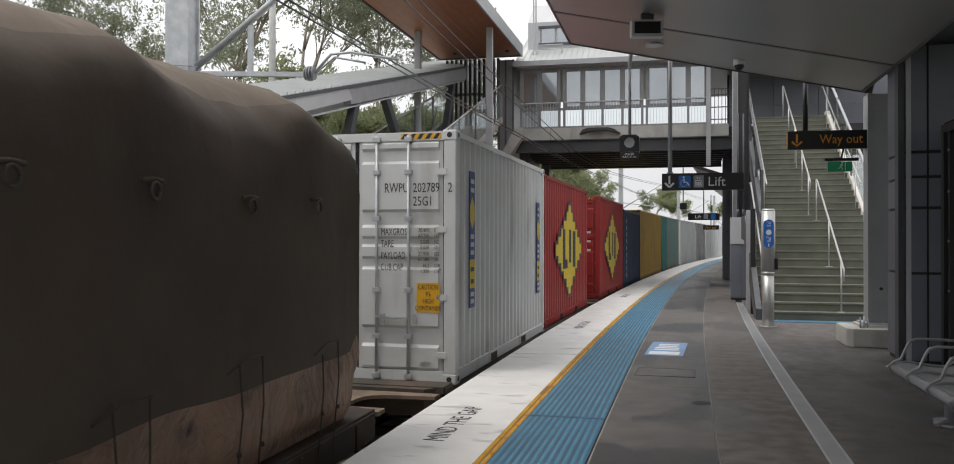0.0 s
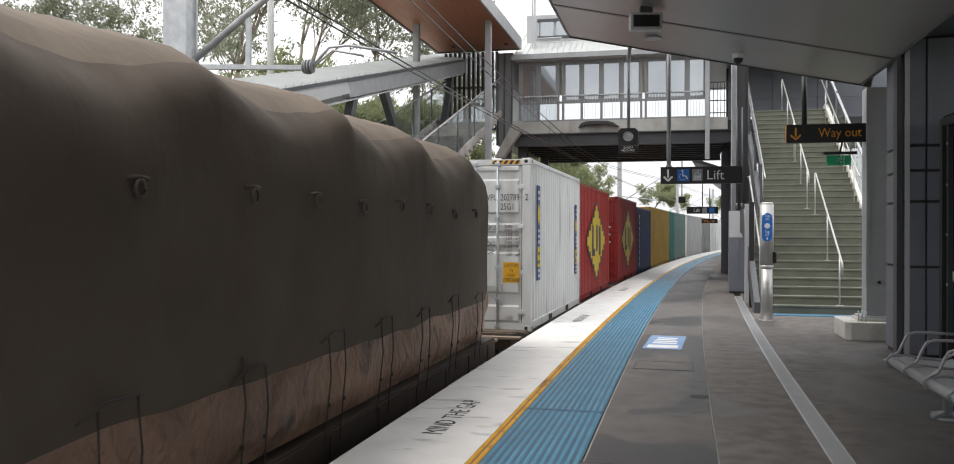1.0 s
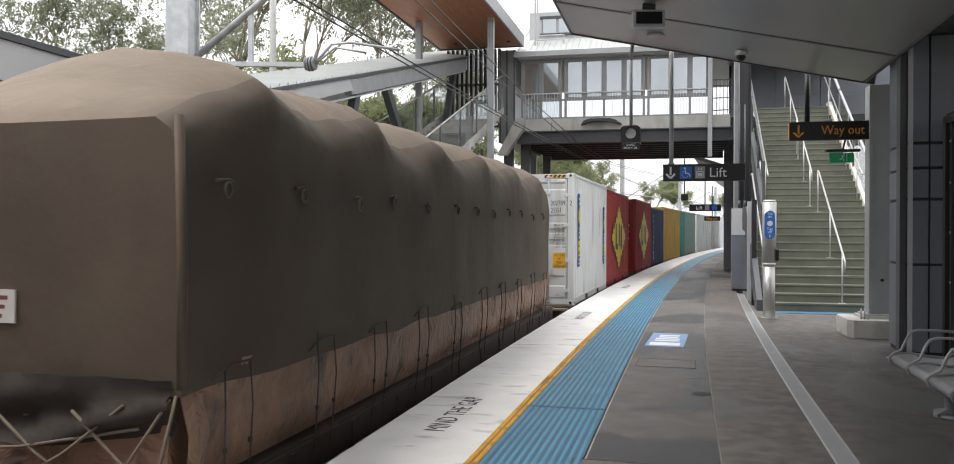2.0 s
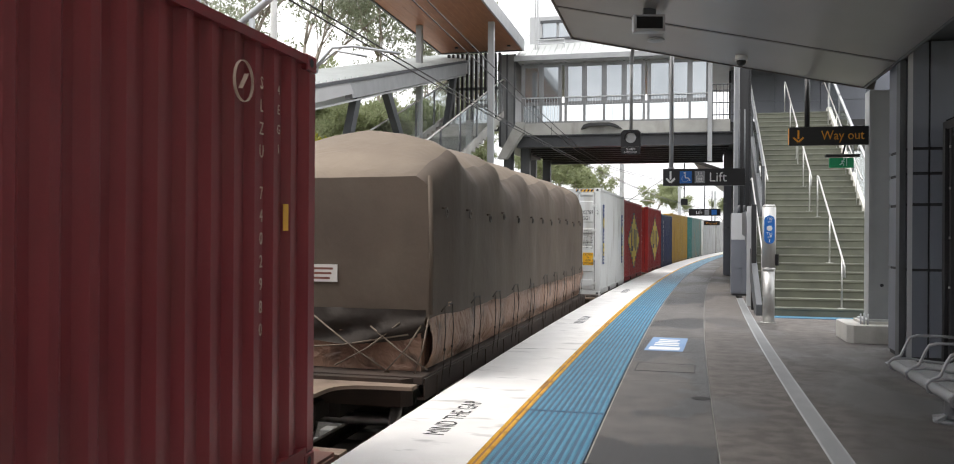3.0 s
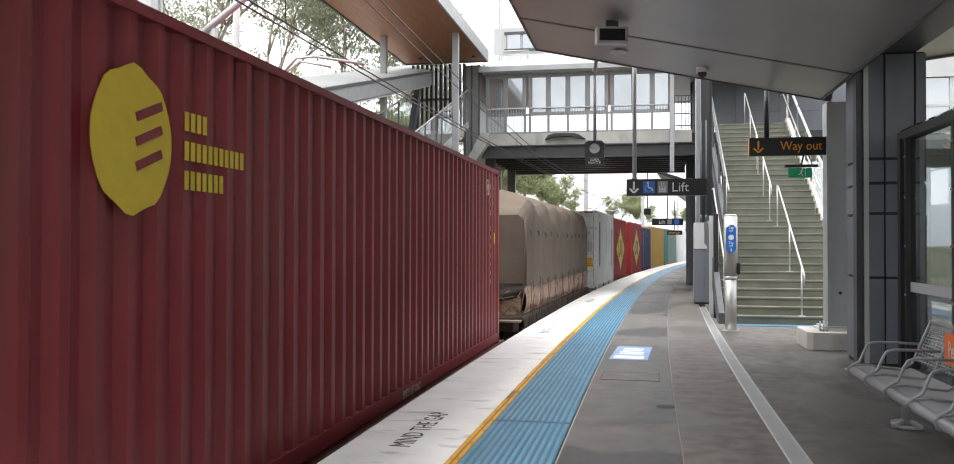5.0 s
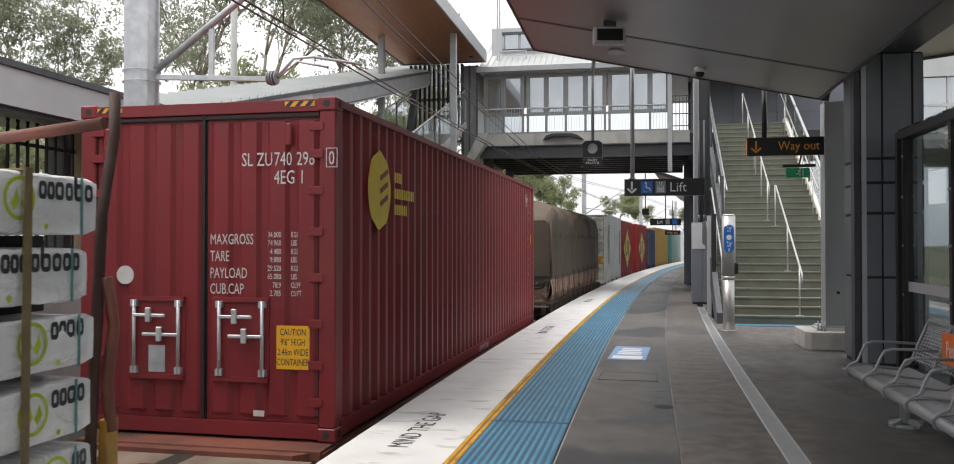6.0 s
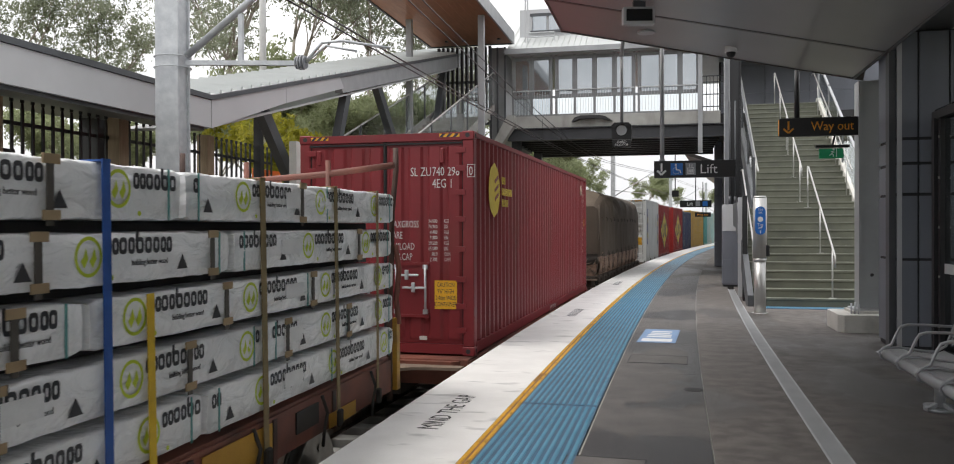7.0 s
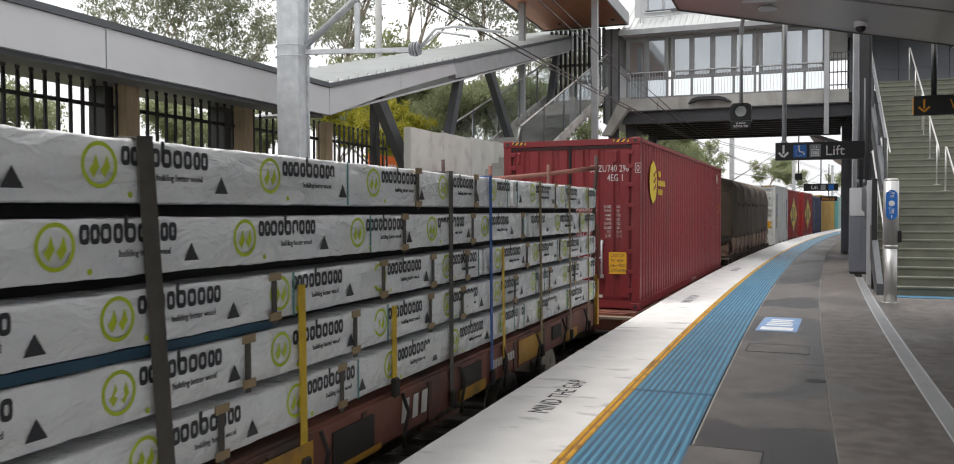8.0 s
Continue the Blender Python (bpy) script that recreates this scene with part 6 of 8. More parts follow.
def timber_packs():
    """Five layers of long white-wrapped packs with bearers between, lashed down with webbing."""
    rnd = random.Random(11)
    front = -15.57
    layers = [(0.385, 0.265), (0.705, 0.265), (1.03, 0.25), (1.345, 0.255), (1.665, 0.28)]
    for li, (z0, hgt) in enumerate(layers):
        y = front - rnd.uniform(0.0, 0.1)
        phase = (-24.35, -24.5, -24.5, -24.82, -24.59)[li]
        for k, ln in enumerate(((3.35, 7.6, 3.9), (2.6, 8.3, 3.9), (4.4, 7.0, 3.5), (3.0, 7.9, 3.9), (3.6, 7.4, 3.9))[li]):
            pk = thing("timber_pack", "long white plastic-wrapped timber pack with lime ring marks", "timber pack", group="timber packs on the wagon")
            # wrap: slightly puckered box built from rings
            n = int(ln / 0.06)
            verts, faces = [], []
            for i in range(n + 1):
                yy = -ln / 2 + ln * i / n
                e = 0.5 * (0.06 if i in (0, n) else 0.0)
                for a, (sx, sz) in enumerate(((-1.19, 0), (-1.19, 1), (1.14, 1), (1.194, 0.99), (1.205, 0.94), (1.207, 0.5), (1.203, 0.04), (1.18, 0))):
                    p = 0.007 * noise.noise(Vector((yy * 4.0, a * 1.7, li * 3.0 + k))) + 0.007 * noise.noise(Vector((yy * 13.0, a * 0.9, li * 5.0 + k)))
                    verts.append((sx * (1 - e * 0.1) + (p if sx > 1 else 0), yy, z0 + sz * hgt - e * (sz - 0.5) + p))
            c = 8
            for i in range(n):
                for j in range(c):
                    faces.append((i * c + j, i * c + (j + 1) % c, (i + 1) * c + (j + 1) % c, (i + 1) * c + j))
            faces.append(tuple(range(c)))
            faces.append(tuple(range(n * c + c - 1, n * c - 1, -1)))
            wr = raw("wrap", verts, faces, PACK_WRAP, pk, "white plastic wrapping")
            wr.data.polygons.foreach_set("use_smooth", [True] * (len(faces) - 2) + [False] * 2)
            mid = y - ln / 2
            for j in range(-8, 9):
                q = phase + 1.21 * j - mid
                if -ln / 2 - 0.6 < q < ln / 2 + 0.3:
                    pack_print(pk, q, z0, hgt, ln / 2)
            # thin teal packing bands and card corners
            for d in (0.12, ln * 0.45, ln - 0.12):
                box_part("packing_band", (1.2085, ln / 2 - d - 0.008, z0), (1.2125, ln / 2 - d + 0.008, z0 + hgt), plain_teal, pk)
            if k == 0 or rnd.random() < 0.7:
                box_part("paper_label", (1.2095, ln / 2 - 2.35, z0 + hgt * 0.35), (1.2135, ln / 2 - 2.05, z0 + hgt * 0.75), WHITE, pk, "paper tally label")
            ride(pk, y - ln / 2, 0)
            y -= ln + 0.015
    # dark bearers between the layers, and near-black sheets for the shade in the gaps
    for z0, hgt in [(0.34, 0.043)] + [(a + b, n[0] - a - b) for (a, b), n in zip(layers, layers[1:])]:
        for i in range(10):
            b = thing("timber_bearer", "short sawn timber bearer between the packs", "timber bearer", group="bearers under the packs")
            box_part("bearer", (-1.18, -0.045, z0 + 0.003), (0.86, 0.045, z0 + hgt - 0.003), WOOD_BEARER, b)
            ride(b, front - 0.5 - i * 1.6, 0)
        d = thing("dunnage_board", "near-black sheet for the shade between the wrapped packs", "boards", group="boards between the packs")
        box_part("board", (-1.1, -7.4, z0 + 0.004), (0.98, 7.4, z0 + hgt - 0.004), PACK_GAP_SHADE, d)
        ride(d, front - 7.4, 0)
    # straps over the whole stack
    for off, mt, z0, z1, wd, lab in ((-0.55, STRAP_OLIVE, 0.0, 1.96, 0.05, "narrow olive webbing strap over the timber packs"), (-1.52, STRAP_OLIVE, 0.0, 1.96, 0.06, "olive webbing strap over the timber packs"), (-2.76, STRAP_OLIVE, 0.0, 1.96, 0.07, "olive and yellow webbing strap over the timber packs"),
                                     (-4.0, STRAP_YELLOW, 0.05, 1.28, 0.06, "yellow webbing strap hooked to the wagon"), (-4.35, STRAP_BLUE, 0.0, 1.96, 0.06, "blue webbing strap over the timber packs"),
                                     (-5.3, STRAP_GREY, 0.0, 1.96, 0.075, "dark grey webbing strap over the timber packs"), (-6.35, STRAP_YELLOW, 0.30, 0.95, 0.07, "yellow webbing strap hooked to the wagon"),
                                     (-7.55, STRAP_YELLOW, 0.05, 1.20, 0.07, "yellow webbing strap hooked to the wagon"), (-8.80, STRAP_GREY, 0.0, 1.96, 0.10, "wide dark grey webbing strap over the timber packs"), (-10.6, STRAP_GREY, 0.0, 1.96, 0.08, "dark grey webbing strap over the timber packs")):
        s = thing("webbing_strap", lab, "strap", group="straps over the timber")
        bm = bmesh.new()
        lean = 0.15 if wd == 0.10 else rnd.uniform(-0.03, 0.03)
        bar(bm, (1.232, lean, z0), (1.222, 0, z1), 0.006, wd, (0, 1, 0))
        if z1 > 1.9:
            quad_box(bm, (-1.2, -wd / 2, z1 - 0.012), (1.228, wd / 2, z1 - 0.004))
        part("webbing", bm, mt, s)
        bm = bmesh.new()
        quad_box(bm, (1.222, lean - wd * 0.6, z0 + 0.0), (1.262, lean + wd * 0.6, z0 + 0.14))
        bevel(bm, 0.012, 1)
        part("ratchet", bm, BLACK_STEEL, s)
        ride(s, front + off + 0.03, 0)
    # short bands round single packs, with card corners
    for y, li in ((-0.95, 3), (-1.2, 1), (-1.9, 2), (-2.1, 4), (-2.35, 1), (-3.2, 2), (-3.35, 3), (-3.6, 1), (-4.69, 4), (-4.77, 3), (-4.9, 2), (-5.0, 1), (-5.65, 2), (-5.70, 1), (-5.92, 4), (-6.15, 3), (-6.47, 2), (-6.87, 1), (-7.05, 0), (-7.77, 2), (-8.04, 1), (-8.25, 0), (-10.1, 3), (-10.6, 2)):
        z0, hgt = layers[li]
        s = thing("packing_strap", "short dark strap with card corners on the timber packs", "strap", group="straps over the timber")
        box_part("band", (1.2145, -0.022, z0 - 0.03), (1.2205, 0.022, z0 + hgt + 0.003), STRAP_GREY, s)
        for z in (z0 - 0.015, z0 + hgt - 0.045):
            box_part("card_corner", (1.2205, -0.055, z + 0.01), (1.2285, 0.055, z + 0.055), CARD, s, "brown card corner", 0.003)
        ride(s, front + y + rnd.uniform(-0.02, 0.02), 0)
    d = thing("dunnage_board", "blue painted board lying between the wrapped packs", "boards", group="boards between the packs")
    box_part("board", (0.85, -3.0, 0.978), (1.185, 3.0, 1.024), BLUE_BOARD, d)
    ride(d, front - 10.7, 0)


BLUE_BOARD = surface("blue_painted_board", (0.03, 0.10, 0.16), (0.022, 0.07, 0.12), 0.6, grain=3.0)
plain_teal = plain("teal_band", (0.10, 0.30, 0.28), 0.5)
build_train()


# ---- signs, seat, shelter and other platform things ----
def build_signs():
    # lift direction sign
    s = thing("lift_sign", "black hanging sign with a white arrow, symbols and the word Lift", "sign", pose(-0.18, 14.05, 2.41))
    box_part("board", (0, 0, 0), (1.28, 0.09, 0.275), SIGN_BLACK, s, edge=0.006)
    bm = bmesh.new()
    quad_box(bm, (0.105, -0.004, 0.10), (0.135, 0.0, 0.235))
    for sg in (-1, 1):
        bar(bm, (0.12, -0.002, 0.05), (0.12 + sg * 0.07, -0.002, 0.12), 0.004, 0.032, (0, 0, 1))
    part("arrow", bm, WHITE, s)
    b = box_part("symbol_tile", (0.265, -0.004, 0.04), (0.455, 0.0, 0.235), SIGN_BLUE, s, "blue accessibility tile")
    bm = bmesh.new()
    for k in range(14):
        a0, a1 = radians(100 + k * 17), radians(100 + (k + 1) * 17)
        bar(bm, (0.35 + 0.052 * math.cos(a0), -0.006, 0.112 + 0.052 * math.sin(a0)), (0.35 + 0.052 * math.cos(a1), -0.006, 0.112 + 0.052 * math.sin(a1)), 0.004, 0.016, (0, 1, 0))
    rod(bm, (0.345, -0.007, 0.208), (0.345, -0.005, 0.208), 0.017, 10)
    bar(bm, (0.35, -0.006, 0.185), (0.355, -0.006, 0.12), 0.018, 0.004, (0, 1, 0))
    bar(bm, (0.355, -0.006, 0.128), (0.405, -0.006, 0.122), 0.018, 0.004, (0, 1, 0))
    bar(bm, (0.405, -0.006, 0.125), (0.425, -0.006, 0.075), 0.018, 0.004, (0, 1, 0))
    part("wheelchair_symbol", bm, WHITE, b)
    b = box_part("symbol_tile", (0.50, -0.004, 0.04), (0.66, 0.0, 0.235), GREY_PRINT, s, "grey lift symbol tile")
    bm = bmesh.new()
    for lo, hi in (((0.525, 0.06), (0.535, 0.16)), ((0.625, 0.06), (0.635, 0.16)), ((0.525, 0.06), (0.635, 0.07)), ((0.525, 0.15), (0.635, 0.16)), ((0.545, 0.08), (0.565, 0.13)), ((0.57, 0.08), (0.59, 0.13)), ((0.595, 0.08), (0.615, 0.13)), ((0.555, 0.175), (0.565, 0.215)), ((0.595, 0.175), (0.605, 0.215))):
        quad_box(bm, (lo[0], -0.006, lo[1]), (hi[0], -0.0042, hi[1]))
    part("lift_symbol", bm, WHITE, b)
    lettering("sign_text", "Lift", 0.215, WHITE, s, facing(0.72, -0.003, 0.065, "-y"), 1.0)
    for x in (0.13,):
        bm = bmesh.new()
        rod(bm, (x, 0.045, 0.275), (x, 0.045, soffit_z(x - 0.18) - 2.41), 0.035, 12)
        rod(bm, (x, 0.045, 0.275), (x, 0.045, 0.30), 0.05, 12)
        part("drop_rod", bm, STEEL_MID, s)
    # way out sign
    s = thing("way_out_sign", "black hanging sign reading Way out with an amber arrow", "sign", pose(1.76, 14.05, 3.03))
    box_part("board", (0, 0, 0), (1.17, 0.10, 0.29), SIGN_BLACK, s, edge=0.006)
    box_part("side_glow", (-0.006, 0.01, 0.02), (-0.001, 0.09, 0.27), AMBER, s)
    bm = bmesh.new()
    quad_box(bm, (0.122, -0.004, 0.10), (0.15, 0.0, 0.24))
    for sg in (-1, 1):
        bar(bm, (0.136, -0.002, 0.055), (0.136 + sg * 0.075, -0.002, 0.125), 0.004, 0.028, (0, 0, 1))
    part("arrow", bm, AMBER, s)
    lettering("sign_text", "Way out", 0.205, AMBER, s, facing(0.47, -0.003, 0.085, "-y"), 0.86)
    bm = bmesh.new()
    rod(bm, (0.27, 0.05, 0.29), (0.27, 0.05, soffit_z(2.03) - 3.03), 0.04, 12)
    part("drop_rod", bm, STEEL_BLACK, s)
    # exit sign behind it
    s = thing("exit_sign", "small green running figure exit sign under a black hood", "exit sign", pose(2.385, 14.25, 2.69))
    box_part("panel", (0, 0, 0), (0.36, 0.05, 0.155), SIGN_GREEN, s, edge=0.004)
    bm = bmesh.new()
    rod(bm, (0.215, -0.003, 0.135), (0.215, -0.001, 0.135), 0.014, 8)
    for p, q in (((0.205, 0.115), (0.19, 0.075)), ((0.19, 0.075), (0.215, 0.05)), ((0.215, 0.05), (0.205, 0.025)), ((0.19, 0.075), (0.165, 0.05)), ((0.165, 0.05), (0.15, 0.05)), ((0.2, 0.11), (0.225, 0.09)), ((0.2, 0.11), (0.175, 0.1))):
        bar(bm, (p[0], -0.002, p[1]), (q[0], -0.002, q[1]), 0.014, 0.003, (0, 1, 0))
    quad_box(bm, (0.25, -0.003, 0.02), (0.262, 0.0, 0.15))
    part("figure", bm, WHITE, s)
    box_part("hood", (-0.05, -0.02, 0.17), (0.45, 0.09, 0.21), STEEL_BLACK, s)
    bm = bmesh.new()
    rod(bm, (0.2, 0.0, 0.21), (0.2, -0.2, 0.36), 0.015, 8)
    part("drop_rod", bm, STEEL_BLACK, s)
    # guards indicator
    s = thing("guards_indicator", "black guards indicator lamp box hanging on a pole", "signal lamp", pose(-0.86, 14.02, 2.93))
    bm = bmesh.new()
    prism(bm, [(0.0, 0.12), (0.32, 0.12), (0.32, 0.36), (0.27, 0.40), (0.05, 0.40), (0.0, 0.36)], 0.0, 0.22, "y")
    part("case", bm, SIGN_BLACK, s)
    bm = bmesh.new()
    rod(bm, (0.16, -0.012, 0.27), (0.16, 0.0, 0.27), 0.085, 20)
    part("lens", bm, PALE_PANEL, s, "unlit pale grey lens")
    bm = bmesh.new()
    for k in range(18):
        a, b = math.pi * k / 18, math.pi * (k + 1) / 18
        bar(bm, (0.16 + 0.10 * math.cos(a), -0.03, 0.27 + 0.10 * math.sin(a)), (0.16 + 0.10 * math.cos(b), -0.03, 0.27 + 0.10 * math.sin(b)), 0.06, 0.008, (0, 0, 1))
    part("visor", bm, SIGN_BLACK, s)
    box_part("name_plate", (0.01, -0.004, 0.0), (0.31, 0.02, 0.115), SIGN_BLACK, s)
    for i, w in enumerate(("GUARDS", "INDICATOR")):
        lettering("plate_text", w, 0.05, WHITE, s, facing(0.16, -0.006, 0.065 - i * 0.048, "-y"), 0.8, "CENTER")
    bm = bmesh.new()
    rod(bm, (0.16, 0.11, 0.40), (0.16, 0.11, 1.5), 0.028, 10)
    tube(bm, [(0.16, 0.11, 1.5), (0.165, 0.08, 1.62), (0.19, 0.0, soffit_z(-0.66) - 2.93)], 0.034, 8)
    part("pole", bm, STEEL_MID, s)
    # fittings on the soffit
    sp = thing("platform_floodlight", "square grey floodlight on a soffit bracket", "floodlight", pose(-0.34, 11.25, 4.29, 0, 0, 12))
    bm = bmesh.new()
    quad_box(bm, (-0.2, -0.02, -0.02), (0.22, 0.14, 0.21))
    bevel(bm, 0.03, 2)
    part("case", bm, PALE_PANEL, sp)
    box_part("glass", (-0.16, -0.026, 0.02), (0.18, -0.021, 0.175), SIGN_BLACK, sp, "dark front glass")
    box_part("bracket", (-0.06, 0.03, 0.21), (0.1, 0.11, 0.30), STEEL_DARK, sp)
    bm = bmesh.new()
    rod(bm, (0, 0, 0), (0, 0, 0.03), 0.13, 18)
    d = part("downlight", bm, PALE_PANEL)
    d.matrix_world = pose(-0.28, 13.0, soffit_z(-0.28) - 0.045)
    tagged(d, "round recessed light in the canopy soffit", "ceiling light")
    cc = thing("security_camera", "white dome security camera under the soffit", "security camera", pose(0.97, 13.25, soffit_z(0.97)))
    bm = bmesh.new()
    rod(bm, (0, 0, -0.07), (0, 0, 0.03), 0.095, 18, 0.085)
    part("housing", bm, WHITE, cc)
    bm = bmesh.new()
    bmesh.ops.create_uvsphere(bm, u_segments=16, v_segments=8, radius=0.07, matrix=Matrix.Translation((0, 0, -0.085)))
    part("dome", bm, SIGN_BLACK, cc)
    # card reader post
    t = thing("card_reader_post", "stainless ticket reader post with a blue label", "ticket reader", pose(1.71, 16.4, 0))
    bm = bmesh.new()
    rod(bm, (0, 0, 0), (0, 0, 0.95), 0.105, 20)
    rod(bm, (0, 0, 0.95), (0, 0, 1.02), 0.105, 20, 0.125)
    rod(bm, (0, 0, 1.02), (0, 0, 2.14), 0.125, 20)
    rod(bm, (0, 0, 2.14), (0, 0, 2.18), 0.125, 20, 0.10)
    part("column", bm, STAINLESS, t)
    bm = bmesh.new()
    rod(bm, (0, 0, 0), (0, 0, 0.015), 0.15, 20)
    part("base_ring", bm, STAINLESS, t)
    bm = bmesh.new()
    ends = [(0.092 * math.cos(a * math.pi / 10), 1.89 + 0.092 * math.sin(a * math.pi / 10)) for a in range(11)] + [(0.092 * math.cos(a * math.pi / 10), 1.552 + 0.092 * math.sin(a * math.pi / 10)) for a in range(10, 21)]
    prism(bm, [(u - 0.005, v) for u, v in ends], -0.135, -0.10, "y")
    lb = part("blue_label", bm, SIGN_BLUE, t, "bright blue instruction label with rounded ends")
    for w, z in (("Tap", 1.905), ("on", 1.85), ("Tap", 1.62), ("off", 1.565)):
        lettering("label_text", w, 0.075, WHITE, lb, facing(-0.005, -0.137, z, "-y"), 0.9, "CENTER")
    bm = bmesh.new()
    rod(bm, (-0.005, -0.138, 1.745), (-0.005, -0.136, 1.745), 0.05, 18)
    part("label_symbol", bm, WHITE, lb)
    bm = bmesh.new()
    bar(bm, (-0.005, -0.137, 1.485), (-0.005, -0.137, 1.54), 0.018, 0.004, (0, 1, 0))
    part("label_arrow", bm, WHITE, lb)
    box_part("reader", (0.10, -0.08, 1.06), (0.165, 0.06, 1.27), SIGN_BLACK, t, "black card reader", 0.015)


def build_floor_marks():
    for i, s in enumerate((6.48, 15.2, 23.6)):
        m = curve_pose(-1.83, s, 0.002) @ pose(0, 0, 0, 0, 0, 90)
        o = thing("floor_lettering", "worn dark lettering painted on the white platform edge", "floor marking", m)
        lettering("painted_text", "MIND THE GAP", 0.255, DARK_PRINT if i == 0 else GREY_PRINT, o, pose(0, 0, 0), 0.80, thick=0.0006)
    d = thing("floor_decal", "faded blue floor decal with white lines of writing", "floor decal", pose(-0.40, 12.0, 0.002, 0, 0, -3.5))
    bm = bmesh.new()
    quad_box(bm, (0, 0, 0), (0.53, 1.55, 0.0025))
    part("sheet", bm, SIGN_PALEBLUE, d)
    for z0, z1, a, b in ((0.12, 0.42, 0.05, 0.47), (0.58, 0.70, 0.09, 0.44), (0.78, 0.90, 0.09, 0.44), (0.98, 1.10, 0.12, 0.40), (1.18, 1.30, 0.12, 0.42)):
        box_part("text_bar", (a, z0, 0.0026), (b, z1, 0.004), WHITE, d)
    for x, y, w, l, nm, lab in ((-0.45, 10.2, 0.70, 0.62, "access_cover", "paved access cover flush with the platform"), (-0.71, 5.35, 0.56, 0.62, "access_cover", "square access cover with a steel rim")):
        c = thing(nm, lab, "access cover", pose(x, y, 0, 0, 0, -2))
        box_part("lid", (0.012, 0.012, -0.01), (w - 0.012, l - 0.012, 0.003), PAVER, c)
        bm = bmesh.new()
        for lo, hi in (((0, 0), (w, 0.01)), ((0, l - 0.01), (w, l)), ((0, 0.01), (0.01, l - 0.01)), ((w - 0.01, 0.01), (w, l - 0.01))):
            quad_box(bm, (*lo, -0.01), (*hi, 0.0045))
        part("rim", bm, JOINT, c)
    h = thing("finger_hole", "small dark hole in the paving joint", "hole", pose(0.27, 8.62, 0.001))
    bm = bmesh.new()
    rod(bm, (0, 0, 0), (0, 0, 0.002), 0.095, 18)
    part("hole", bm, RUBBER, h)


BENCH_GREY = surface("silver_grey_bench_coating", (0.36, 0.37, 0.38), (0.30, 0.31, 0.32), 0.38, 0.15, grain=4.0, fine=0.06)


def build_bench():
    b = thing("platform_bench", "grey perforated metal bench with tubular armrests", "bench", pose(2.02, 5.0, 0))
    L = 3.62
    seat = [(0.0, 0.40), (0.02, 0.44), (0.12, 0.455), (0.30, 0.43), (0.44, 0.42), (0.52, 0.45)]
    back = [(0.56, 0.52), (0.62, 0.66), (0.68, 0.80), (0.71, 0.88)]

    def slats(line, n, name):
        # many narrow slats along the bench, with cross bars
        tot = len(line) - 1
        for k in range(n):
            u = (k + 0.5) / n * tot
            i = min(int(u), tot - 1)
            f = u - i
            x = line[i][0] + (line[i + 1][0] - line[i][0]) * f
            z = line[i][1] + (line[i + 1][1] - line[i][1]) * f
            bm = bmesh.new()
            rod(bm, (x, 0.02, z), (x, L, z), 0.0075, 6)
            part(name, bm, BENCH_GREY, b)
    slats(seat[1:], 19, "seat_slat")
    slats(back, 15, "back_slat")
    bm = bmesh.new()
    n = 46
    for i in range(n + 1):
        y = 0.03 + (L - 0.04) * i / n
        for line in (seat, back):
            for (x0, z0), (x1, z1) in zip(line, line[1:]):
                bar(bm, (x0, y, z0 - 0.004), (x1, y, z1 - 0.004), 0.02, 0.005)
    part("seat_mesh", bm, BENCH_GREY, b)["kind"] = "stuff"
    bm = bmesh.new()
    rod(bm, (0.02, 0, 0.405), (0.02, L, 0.405), 0.045, 14)
    part("front_tube", bm, BENCH_GREY, b, "round grey front edge tube")
    bm = bmesh.new()
    rod(bm, (0.71, 0, 0.885), (0.71, L, 0.885), 0.022, 10)
    part("back_tube", bm, BENCH_GREY, b)
    for k in range(7):
        y = L - 0.01 - k * 0.6
        bm = bmesh.new()
        tube(bm, [(0.58, y, 0.68), (0.35, y, 0.69), (0.2, y, 0.69), (0.14, y, 0.67), (0.11, y, 0.62), (0.06, y, 0.50), (-0.01, y, 0.465), (-0.045, y, 0.425), (-0.03, y, 0.375), (0.02, y, 0.36)], 0.013, 8)
        tube(bm, [(-0.02, y, 0.46), (0.12, y, 0.475), (0.30, y, 0.45), (0.44, y, 0.44), (0.53, y, 0.50), (0.60, y, 0.68), (0.66, y, 0.82), (0.70, y, 0.905)], 0.012, 8)
        part("armrest", bm, BENCH_GREY, b, "pale tubular armrest")
    for y in (0.6, L - 0.55):
        bm = bmesh.new()
        rod(bm, (0.32, y, 0.03), (0.32, y, 0.42), 0.045, 12)
        for a in range(4):
            bar(bm, (0.32, y, 0.07), (0.32 + 0.16 * math.cos(a * math.pi / 2 + 0.6), y + 0.16 * math.sin(a * math.pi / 2 + 0.6), 0.025), 0.03, 0.03)
        rod(bm, (0.32, y, 0.0), (0.32, y, 0.025), 0.13, 16)
        part("pedestal", bm, BENCH_GREY, b)
        box_part("cross_arm", (0.05, y - 0.03, 0.36), (0.58, y + 0.03, 0.41), BENCH_GREY, b)
    s = box_part("name_board", (0.575, L - 1.75, 0.60), (0.60, L - 0.72, 0.86), SIGN_ORANGE, b, "bright orange station name board")
